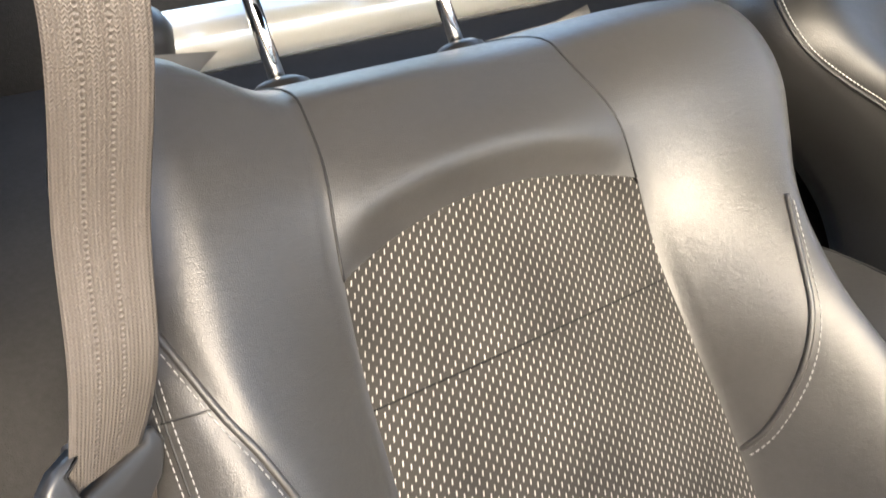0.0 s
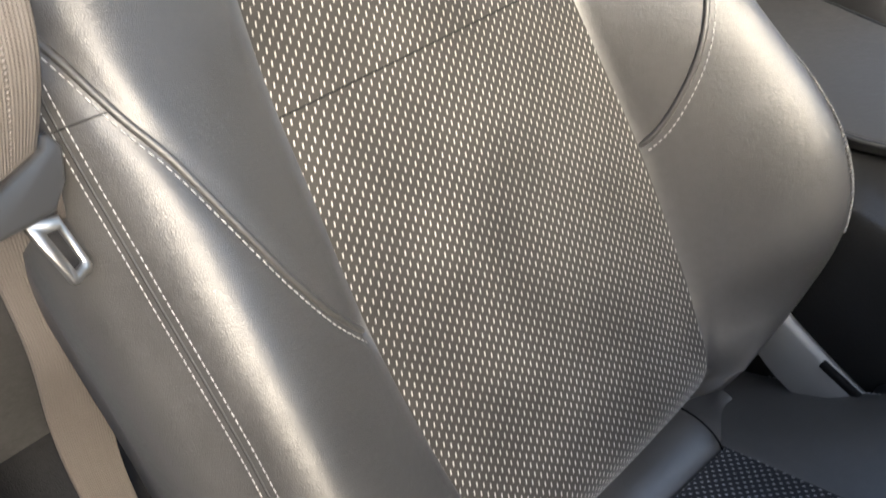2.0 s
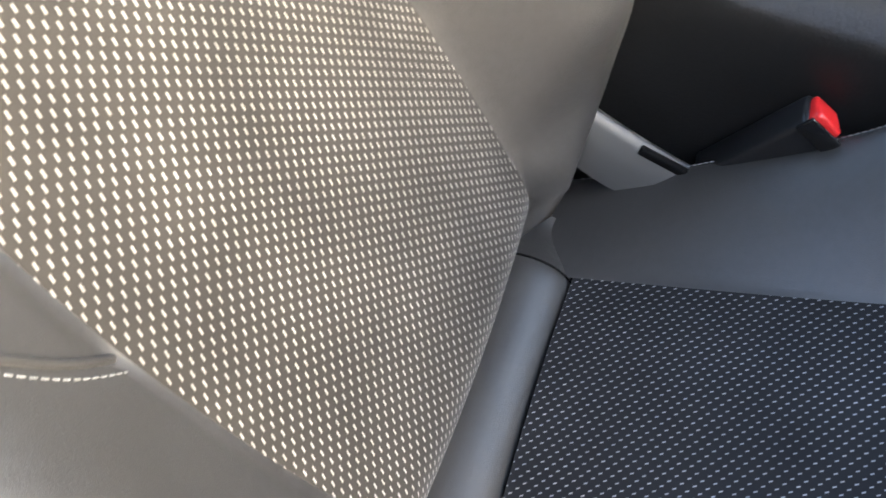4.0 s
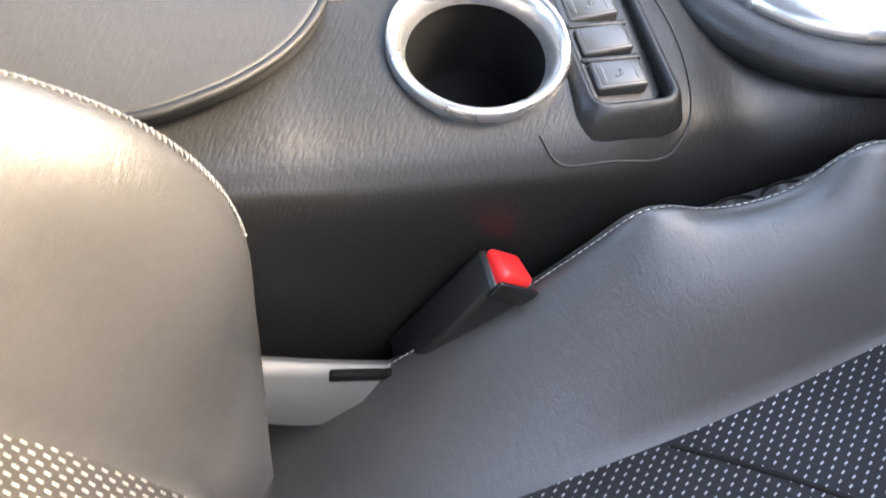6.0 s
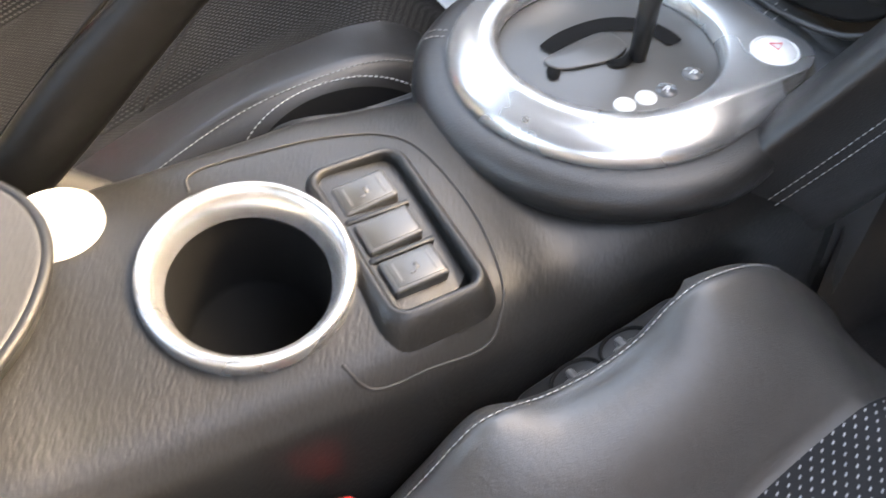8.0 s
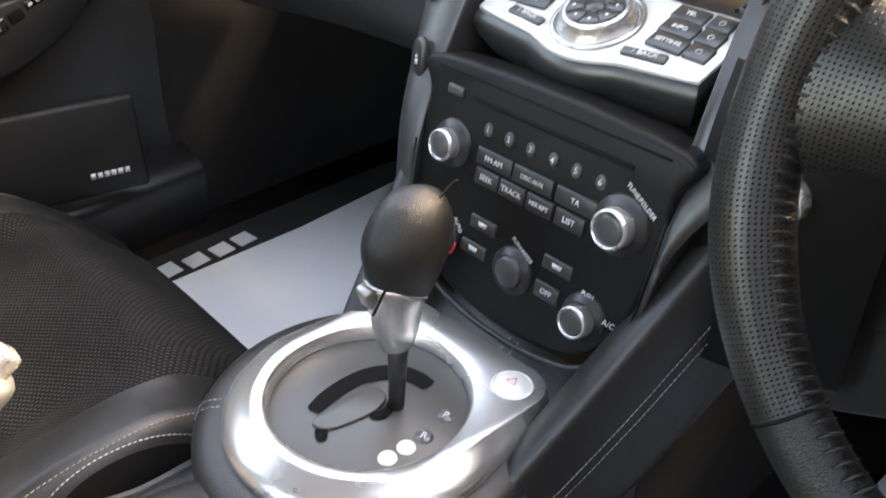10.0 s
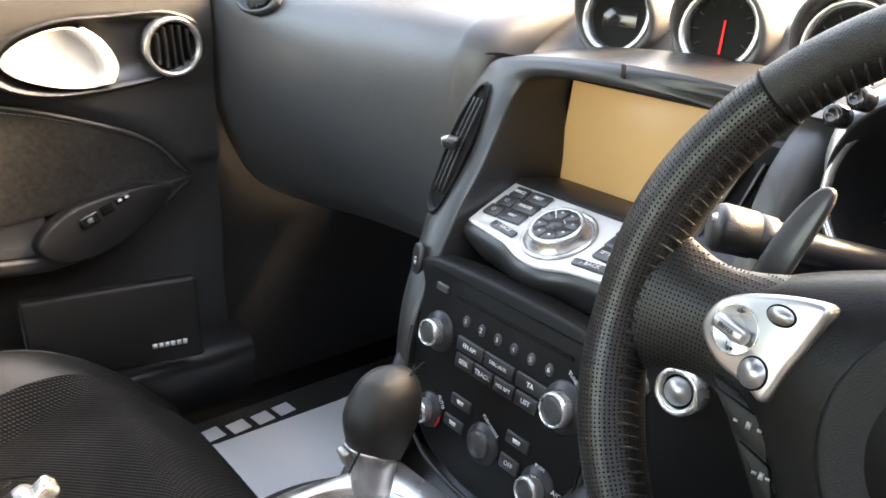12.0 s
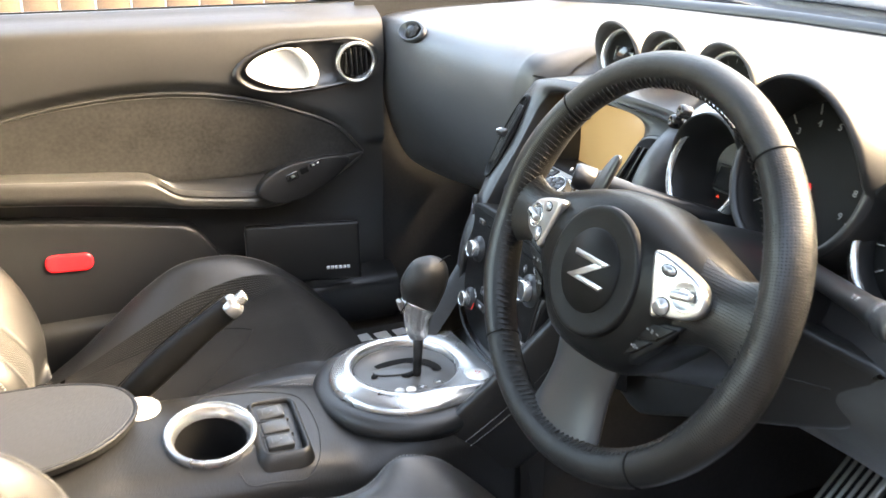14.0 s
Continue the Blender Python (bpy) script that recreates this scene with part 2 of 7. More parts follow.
def webbing(name, color):
    """Ribbed belt webbing with two chains of small loops."""
    m, n, l, b = node_mat(name)
    uv = n.new("ShaderNodeUVMap")
    sep = n.new("ShaderNodeSeparateXYZ")
    l.new(uv.outputs[0], sep.inputs[0])
    rib = math_node(n, l, "SINE", math_node(n, l, "MULTIPLY", sep.outputs[0], 3600.0))
    zig = math_node(n, l, "PINGPONG", math_node(n, l, "MULTIPLY", sep.outputs[0], 450.0), 0.5)
    weft = math_node(n, l, "SINE", math_node(n, l, "ADD", math_node(n, l, "MULTIPLY", sep.outputs[1], 3500.0), math_node(n, l, "MULTIPLY", zig, 9.0)))
    chain = math_node(n, l, "COMPARE", math_node(n, l, "ABSOLUTE", math_node(n, l, "ADD", sep.outputs[0], -0.001)), 0.0055, 0.0009)
    loops = math_node(n, l, "MULTIPLY", chain, math_node(n, l, "SINE", math_node(n, l, "MULTIPLY", sep.outputs[1], 2200.0)))
    h = math_node(n, l, "ADD", math_node(n, l, "ADD", math_node(n, l, "MULTIPLY", rib, 0.6), math_node(n, l, "MULTIPLY", weft, 0.45)), math_node(n, l, "MULTIPLY", loops, 1.2))
    mr = n.new("ShaderNodeMapRange")
    mr.inputs["From Min"].default_value, mr.inputs["From Max"].default_value = -1.4, 1.4
    mr.inputs["To Min"].default_value, mr.inputs["To Max"].default_value = 0.72, 1.15
    l.new(h, mr.inputs["Value"])
    sc = n.new("ShaderNodeVectorMath")
    sc.operation = "SCALE"
    sc.inputs[0].default_value = color
    l.new(mr.outputs[0], sc.inputs["Scale"])
    l.new(sc.outputs[0], b.inputs["Base Color"])
    b.inputs["Roughness"].default_value = 0.55
    bump = n.new("ShaderNodeBump")
    bump.inputs["Strength"].default_value, bump.inputs["Distance"].default_value = 0.5, 0.0005
    l.new(h, bump.inputs["Height"])
    l.new(bump.outputs[0], b.inputs["Normal"])
    return m


FABRIC = woven("brown_dashed_cloth", (0.024, 0.0214, 0.0186), (0.3, 0.285, 0.26), (0.0084, 0.0076), (0.00048, 0.0016), sheen=0.12, slant=0.3)
FABRIC_DARK = woven("black_dashed_cloth", (0.012, 0.012, 0.013), (0.26, 0.26, 0.26), (0.0078, 0.0072), (0.0005, 0.001))
FABRIC_SUEDE = woven("black_suede_cloth", (0.0075, 0.0072, 0.0069), (0.05, 0.048, 0.046), (0.0062, 0.0046), (0.00055, 0.0011), spec=0.08)
WEBBING = webbing("taupe_webbing", (0.085, 0.073, 0.064))


# ---- mesh helpers ----
ORIGIN = {}


def thing(name, at, label, category, group="", kind=""):
    ob = new(name)
    ob.location = at
    ob.empty_display_size = 0.05
    ORIGIN[ob] = Vector(at)
    return tagged(ob, label, category, group, kind)


def part(name, bm, material, parent=None, label="", smooth=True):
    me = bpy.data.meshes.new(name)
    root = parent
    while root is not None and root.parent is not None:
        root = root.parent
    if root is not None:
        bmesh.ops.translate(bm, vec=-ORIGIN[root], verts=bm.verts)
    bmesh.ops.recalc_face_normals(bm, faces=bm.faces)
    for f in bm.faces:
        f.smooth = smooth
    bm.to_mesh(me)
    bm.free()
    me.materials.append(material)
    ob = new(name, me)
    if parent is not None:
        ob.parent = parent
    if label:
        ob["label"] = label
    return ob


def single(name, bm, material, label, category, kind="", group="", smooth=True):
    """A thing or a piece of the setting of one mesh only."""
    ob = part(name, bm, material, None, smooth=smooth)
    ORIGIN[ob] = Vector((0, 0, 0))
    return tagged(ob, label, category, group, kind)


def spline(pts, n, closed=False):
    """n + 1 points on a smooth curve through pts (n if closed)."""
    p = [Vector(q) for q in pts]
    k = len(p)
    out = []
    spans = k if closed else k - 1
    for i in range(n if closed else n + 1):
        s = i * spans / n
        a = min(int(s), spans - 1)
        f = s - a
        if closed:
            q = [p[(a + j) % k] for j in (-1, 0, 1, 2)]
        else:
            q = [p[max(a - 1, 0)], p[a], p[a + 1], p[min(a + 2, k - 1)]]
        out.append(0.5 * ((2 * q[1]) + (q[2] - q[0]) * f + (2 * q[0] - 5 * q[1] + 4 * q[2] - q[3]) * f * f + (3 * q[1] - q[0] - 3 * q[2] + q[3]) * f ** 3))
    return out


def curve1(pairs):
    """A smooth function through (x, y) pairs."""
    xs = [a for a, _ in pairs]
    ys = [b for _, b in pairs]

    def f(x):
        if x <= xs[0]:
            return ys[0]
        if x >= xs[-1]:
            return ys[-1]
        i = max(j for j in range(len(xs) - 1) if xs[j] <= x)
        h = xs[i + 1] - xs[i]
        s = (x - xs[i]) / h
        m0 = (ys[i + 1] - ys[i - 1]) / (xs[i + 1] - xs[i - 1]) if i > 0 else (ys[i + 1] - ys[i]) / h
        m1 = (ys[i + 2] - ys[i]) / (xs[i + 2] - xs[i]) if i + 2 < len(xs) else (ys[i + 1] - ys[i]) / h
        return (2 * s ** 3 - 3 * s * s + 1) * ys[i] + (s ** 3 - 2 * s * s + s) * h * m0 + (3 * s * s - 2 * s ** 3) * ys[i + 1] + (s ** 3 - s * s) * h * m1
    return f


def grid(rows, close_row=False, bm=None, uv=None):
    """A skin over rows of points; all rows have the same count."""
    bm = bm or bmesh.new()
    vs = [[bm.verts.new(p) for p in r] for r in rows]
    lay = bm.loops.layers.uv.verify() if uv else None
    for i in range(len(vs) - 1):
        m = len(vs[i])
        for j in range(m if close_row else m - 1):
            k = (j + 1) % m
            try:
                f = bm.faces.new((vs[i][j], vs[i][k], vs[i + 1][k], vs[i + 1][j]))
            except ValueError:
                continue
            if uv:
                for lo, (a, b) in zip(f.loops, ((i, j), (i, k), (i + 1, k), (i + 1, j))):
                    lo[lay].uv = uv[a][b]
    return bm


def flat_uv(bm, m):
    """Lay the mesh out flat along the x and y of a pose, in metres."""
    lay, back = bm.loops.layers.uv.verify(), m.inverted()
    for f in bm.faces:
        for lo in f.loops:
            lo[lay].uv = (back @ lo.vert.co).xy
    return bm


def loft(sections, nu, nv, close_row=False, cap=False, bm=None):
    """A smooth skin through a few sections of a few points each."""
    rows = [spline(s, nu, close_row) for s in sections]
    cols = [spline([r[j] for r in rows], nv) for j in range(len(rows[0]))]
    rows = [[c[i] for c in cols] for i in range(nv + 1)]
    bm = grid(rows, close_row, bm)
    if cap and close_row:
        bm.verts.ensure_lookup_table()
        m = len(rows[0])
        base = len(bm.verts) - m * (nv + 1)
        bm.faces.new([bm.verts[base + j] for j in range(m)])
        bm.faces.new([bm.verts[base + m * nv + j] for j in range(m)])
    return bm


def tube(path, r, n=8, closed=False, bm=None, flat=1.0):
    """A round cord along a path; r is a number or one for each point."""
    bm = bm or bmesh.new()
    p = [Vector(q) for q in path]
    rows = []
    side = None
    for i, q in enumerate(p):
        a = p[(i - 1) % len(p)] if closed or i else p[0]
        b = p[(i + 1) % len(p)] if closed or i < len(p) - 1 else p[-1]
        d = (b - a).normalized()
        if side is None:
            side = d.orthogonal().normalized()
        side = (side - d * side.dot(d)).normalized()
        up = d.cross(side)
        ri = r[i] if isinstance(r, (list, tuple)) else r
        rows.append([q + side * ri * math.cos(6.28319 * k / n) + up * ri * flat * math.sin(6.28319 * k / n) for k in range(n)])
    if closed:
        rows.append(rows[0])
    vs = [[bm.verts.new(v) for v in row] for row in (rows[:-1] if closed else rows)]
    if closed:
        vs.append(vs[0])
    for i in range(len(vs) - 1):
        for k in range(n):
            bm.faces.new((vs[i][k], vs[i][(k + 1) % n], vs[i + 1][(k + 1) % n], vs[i + 1][k]))
    if not closed:
        bm.faces.new(vs[0][::-1])
        bm.faces.new(vs[-1])
    return bm


def frame_of(at, normal, up=(0, 0, 1)):
    """A pose at a place whose z runs along normal and y as near to up as can be."""
    zz = Vector(normal).normalized()
    yy = Vector(up) - zz * Vector(up).dot(zz)
    yy.normalize()
    xx = yy.cross(zz)
    m = Matrix((xx, yy, zz)).transposed().to_4x4()
    m.translation = at
    return m


def rbox(m, sx, sy, sz, bevel=0.002, seg=2, bm=None):
    """A box with rounded edges, centred on the pose m."""
    own = bmesh.new()
    bmesh.ops.create_cube(own, size=1.0)
    bmesh.ops.scale(own, vec=(sx, sy, sz), verts=own.verts)
    if bevel:
        bmesh.ops.bevel(own, geom=own.edges[:], offset=min(bevel, 0.49 * min(sx, sy, sz)), segments=seg, affect="EDGES", profile=0.5)
    bmesh.ops.transform(own, matrix=m, verts=own.verts)
    return join(own, bm)


def join(own, bm):
    if bm is None:
        return own
    tmp = bpy.data.meshes.new("tmp")
    own.to_mesh(tmp)
    own.free()
    bm.from_mesh(tmp)
    bpy.data.meshes.remove(tmp)
    return bm


def lathe(m, profile, n=32, bm=None, sx=1.0, sy=1.0, cap=False):
    """A turned body: profile of (radius, height) about the pose's z."""
    rows = [[m @ Vector((r * sx * math.cos(6.28319 * k / n), r * sy * math.sin(6.28319 * k / n), h)) for k in range(n)] for r, h in profile]
    own = grid(rows, True)
    for row in (0, len(profile) - 1) if cap else ():
        if profile[row][0] > 1e-6:
            own.verts.ensure_lookup_table()
            own.faces.new([own.verts[row * n + k] for k in range(n)])
    bmesh.ops.remove_doubles(own, verts=own.verts, dist=1e-6)
    return join(own, bm)


def slab(m, outline, depth, bevel=0.0, seg=2, bm=None):
    """A plate of an outline in the pose's xy, from z = -depth to 0, its edges rounded."""
    own = bmesh.new()
    vs = [own.verts.new((x, y, -depth)) for x, y in outline]
    f = own.faces.new(vs)
    ext = bmesh.ops.extrude_face_region(own, geom=[f])
    bmesh.ops.translate(own, vec=(0, 0, depth), verts=[v for v in ext["geom"] if isinstance(v, bmesh.types.BMVert)])
    if bevel:
        top = [e for e in own.edges if all(v.co.z > -1e-6 for v in e.verts)]
        bmesh.ops.bevel(own, geom=top, offset=bevel, segments=seg, affect="EDGES", profile=0.5)
    bmesh.ops.transform(own, matrix=m, verts=own.verts)
    return join(own, bm)


def rounded(w, h, r, n=5):
    """The outline of a rounded rectangle."""
    out = []
    for cx, cy, a in ((w / 2 - r, h / 2 - r, 0), (-w / 2 + r, h / 2 - r, 90), (-w / 2 + r, -h / 2 + r, 180), (w / 2 - r, -h / 2 + r, 270)):
        out += [(cx + r * math.cos(radians(a + 90 * k / n)), cy + r * math.sin(radians(a + 90 * k / n))) for k in range(n + 1)]
    return out


def oval(rx, ry, n=28, power=2.0):
    out = []
    for k in range(n):
        c, s = math.cos(6.28319 * k / n), math.sin(6.28319 * k / n)
        out.append((rx * math.copysign(abs(c) ** (2 / power), c), ry * math.copysign(abs(s) ** (2 / power), s)))
    return out


def stitches(path, length=0.0035, gap=0.0018, width=0.0009, lift=0.0003, normal=None, bm=None):
    """A row of short thread stitches along a path."""
    bm = bm or bmesh.new()
    p = [Vector(q) for q in path]
    pos, at = 0.0, 0
    total = [0.0]
    for a, b in zip(p, p[1:]):
        total.append(total[-1] + (b - a).length)

    def where(s):
        i = max(0, min(len(p) - 2, next((k for k in range(len(total) - 1) if total[k + 1] >= s), len(p) - 2)))
        f = (s - total[i]) / max(1e-9, total[i + 1] - total[i])
        return p[i].lerp(p[i + 1], f)
    while pos + length < total[-1]:
        a, b = where(pos), where(pos + length)
        d = (b - a).normalized()
        side = (d.cross(normal) if normal else d.orthogonal()).normalized()
        up = side.cross(d)
        vs = []
        for q, k in ((a, 0.5), (a.lerp(b, 0.5), 1.0), (b, 0.5)):
            vs.append([bm.verts.new(q + side * width * 0.5 * x * (0.6 + 0.4 * k) + up * y * width * k) for x, y in ((-1, -0.3), (-0.6, 0.5), (0.6, 0.5), (1, -0.3))])
        for i in (0, 1):
            for k in range(4):
                bm.faces.new((vs[i][k], vs[i][(k + 1) % 4], vs[i + 1][(k + 1) % 4], vs[i + 1][k]))
        pos += length + gap
    return bm


def cut(ob, tool):
    """Takes the closed body tool out of ob's mesh."""
    root = ob
    while root.parent is not None:
        root = root.parent
    me = bpy.data.meshes.new("tool")
    bmesh.ops.translate(tool, vec=-ORIGIN[root], verts=tool.verts)
    bmesh.ops.recalc_face_normals(tool, faces=tool.faces)
    tool.to_mesh(me)
    tool.free()
    t = new("tool", me)
    t.matrix_world = Matrix.Translation(ORIGIN[root])
    mod = ob.modifiers.new("cut", "BOOLEAN")
    mod.object, mod.operation, mod.solver = t, "DIFFERENCE", "EXACT"
    bpy.context.view_layer.update()
    done = bpy.data.meshes.new_from_object(ob.evaluated_get(bpy.context.evaluated_depsgraph_get()))
    ob.modifiers.remove(mod)
    old, ob.data = ob.data, done
    done.name = old.name
    bpy.data.objects.remove(t)
    return ob


def lettering(text, m, size, material, parent, name="lettering", lift=0.0003):
    """Raised letters centred on the pose m."""
    c = bpy.data.curves.new("letters", "FONT")
    c.body, c.size, c.align_x, c.align_y, c.extrude, c.resolution_u = text, size, "CENTER", "CENTER", lift, 2
    t = bpy.data.objects.new("letters", c)
    scene.collection.objects.link(t)
    bpy.context.view_layer.update()
    me = bpy.data.meshes.new_from_object(t.evaluated_get(bpy.context.evaluated_depsgraph_get()))
    bpy.data.objects.remove(t)
    bm = bmesh.new()
    bm.from_mesh(me)
    bpy.data.meshes.remove(me)
    bmesh.ops.transform(bm, matrix=m, verts=bm.verts)
    return part(name, bm, material, parent, smooth=False)


def box_between(a, b, bevel=0.0, bm=None):
    a, b = Vector(a), Vector(b)
    return rbox(Matrix.Translation((a + b) / 2), abs(b.x - a.x), abs(b.y - a.y), abs(b.z - a.z), bevel, 2, bm)


def smooth_outline(pts, n=60):
    return [(p.x, p.y) for p in spline([(a, b, 0) for a, b in pts], n, True)]
# ---- seats ----
SEAT_V = Vector((0, -0.5685, 0.8227))
SEAT_F = Vector((0, 0.8227, 0.5685))
CUSH_W = Vector((0, 0.961, 0.2764))
CUSH_N = Vector((0, -0.2764, 0.961))
insert_half = curve1([(-0.19, 0.124), (-0.1, 0.134), (0.0, 0.137), (0.1, 0.13), (0.215, 0.123)])
seam_half = curve1([(0.2, 0.124), (0.25, 0.119), (0.3, 0.108), (0.36, 0.1)])
back_half = curve1([(-0.24, 0.105), (-0.224, 0.116), (-0.205, 0.152), (-0.186, 0.198), (-0.162, 0.24), (-0.13, 0.249), (-0.08, 0.26), (0.0, 0.247), (0.08, 0.231), (0.13, 0.24), (0.17, 0.258), (0.21, 0.29), (0.25, 0.316), (0.29, 0.32), (0.322, 0.305), (0.345, 0.265), (0.362, 0.215)])
outer_half = curve1([(-0.245, 0.14), (-0.215, 0.19), (-0.17, 0.235), (-0.1, 0.25), (0.0, 0.25), (0.1, 0.25), (0.19, 0.249), (0.25, 0.243), (0.3, 0.24), (0.345, 0.232), (0.38, 0.212), (0.41, 0.17)])
outer_rise = curve1([(-0.225, 0.006), (-0.17, 0.03), (-0.1, 0.048), (0.0, 0.052), (0.1, 0.048), (0.2, 0.042), (0.3, 0.03), (0.36, 0.01)])
wing_rise = curve1([(-0.225, 0.006), (-0.2, 0.022), (-0.17, 0.047), (-0.12, 0.086), (-0.05, 0.102), (0.05, 0.086), (0.15, 0.058), (0.22, 0.042), (0.3, 0.03), (0.36, 0.01)])
cush_half = curve1([(-0.07, 0.1), (0.0, 0.101), (0.22, 0.109), (0.37, 0.125), (0.5, 0.128)])
cush_crest_switch = curve1([(-0.06, -0.018), (0.03, 0.0), (0.084, 0.018), (0.156, 0.042), (0.2, 0.063), (0.23, 0.078), (0.248, 0.074), (0.268, 0.06), (0.298, 0.05), (0.325, 0.052), (0.346, 0.064), (0.368, 0.065), (0.404, 0.039), (0.433, -0.008), (0.47, -0.09), (0.487, -0.146)])

cush_smooth = curve1([(-0.06, -0.018), (0.084, 0.02), (0.156, 0.043), (0.232, 0.068), (0.3, 0.07), (0.368, 0.055), (0.404, 0.033), (0.433, -0.008), (0.47, -0.09), (0.487, -0.146)])
cush_crest_plain = curve1([(-0.06, -0.03), (0.03, 0.0), (0.1, 0.032), (0.18, 0.066), (0.25, 0.082), (0.32, 0.068), (0.37, 0.04), (0.41, 0.0), (0.45, -0.06), (0.487, -0.14)])
cush_crest_low = curve1([(-0.06, -0.03), (0.05, -0.004), (0.13, 0.012), (0.2, 0.022), (0.27, 0.025), (0.33, 0.014), (0.38, -0.006), (0.42, -0.045), (0.487, -0.15)])


outer_pipe = curve1([(-0.02, 0.125), (0.0, 0.138), (0.028, 0.16), (0.066, 0.18), (0.113, 0.198), (0.147, 0.21), (0.177, 0.222), (0.23, 0.236), (0.275, 0.247)])


def arch(u):
    return 0.241 - 0.026 * min(1.3, abs(u) / 0.125) ** 2


def ease(a, b, x):
    x = max(0.0, min(1.0, (x - a) / (b - a)))
    return x * x * (3 - 2 * x)


def back_depth(u, v):
    """How far the backrest's skin stands in front of its plane."""
    a = abs(u)
    top = -0.09 * max(0.0, (v - 0.325 - 0.032 * ease(0.11, 0.19, u)) / 0.04) ** 2
    tuck = -0.05 * max(0.0, (-0.178 - v) / 0.06) ** 2
    inner = insert_half(v) if v < 0.215 else seam_half(v)
    over = ease(-0.006, 0.03, v - arch(min(a, inner)))
    over += (ease(0.13, 0.29, v) - over) * min(1.0, a / inner) ** 4
    panel = 0.006 * (1 - (min(a, inner) / inner) ** 2) - 0.004
    panel = panel * (1 - over) + over * (0.02 - 0.03 * ease(0.25, 0.36, v))
    if a <= inner:
        return panel + top + tuck
    s = min(1.0, (a - inner) / ((outer_half(v) if u > 0 else back_half(v)) - inner))
    if u > 0:
        lift = math.sin(math.pi / 2 * min(1.0, s / 0.9)) ** 1.15
        side = outer_rise(v) * lift - 0.03 * max(0.0, (s - 0.62) / 0.38) ** 2
        if v < 0.25:
            side -= 0.003 * math.exp(-(((a - outer_pipe(v)) / 0.007) ** 2))
    else:
        lift = math.sin(math.pi / 2 * min(1.0, s / 0.8)) ** 1.1
        side = wing_rise(v) * lift - 0.03 * max(0.0, (s - 0.72) / 0.28) ** 2.2
    groove = -0.004 * math.exp(-(((a - inner) / 0.004) ** 2))
    return side + groove + panel * (1 - s) ** 2 + top + tuck * (1 - s)


def cush_height(u, w, crests):
    a = abs(u)
    crest = crests[0] if u < 0 else crests[1]
    inner = cush_half(w)
    front = -1.6 * max(0.0, w - 0.40) ** 1.5 * 3
    flat = 0.006 * (1 - (min(a, inner) / inner) ** 2) - 0.003
    if a <= inner:
        return flat + front
    s = (a - inner) / (0.2 - inner)
    base = cush_smooth if crest is cush_crest_switch else crest
    if s <= 1:
        return base(w) * (math.sin(math.pi / 2 * s) ** 1.15) + (crest(w) - base(w)) * s ** 4 + flat * (1 - s) + front * (1 - s) - 0.004 * math.exp(-(((a - inner) / 0.004) ** 2))
    t = (a - 0.2) / 0.03
    return crest(w) - 0.045 * t ** 1.8


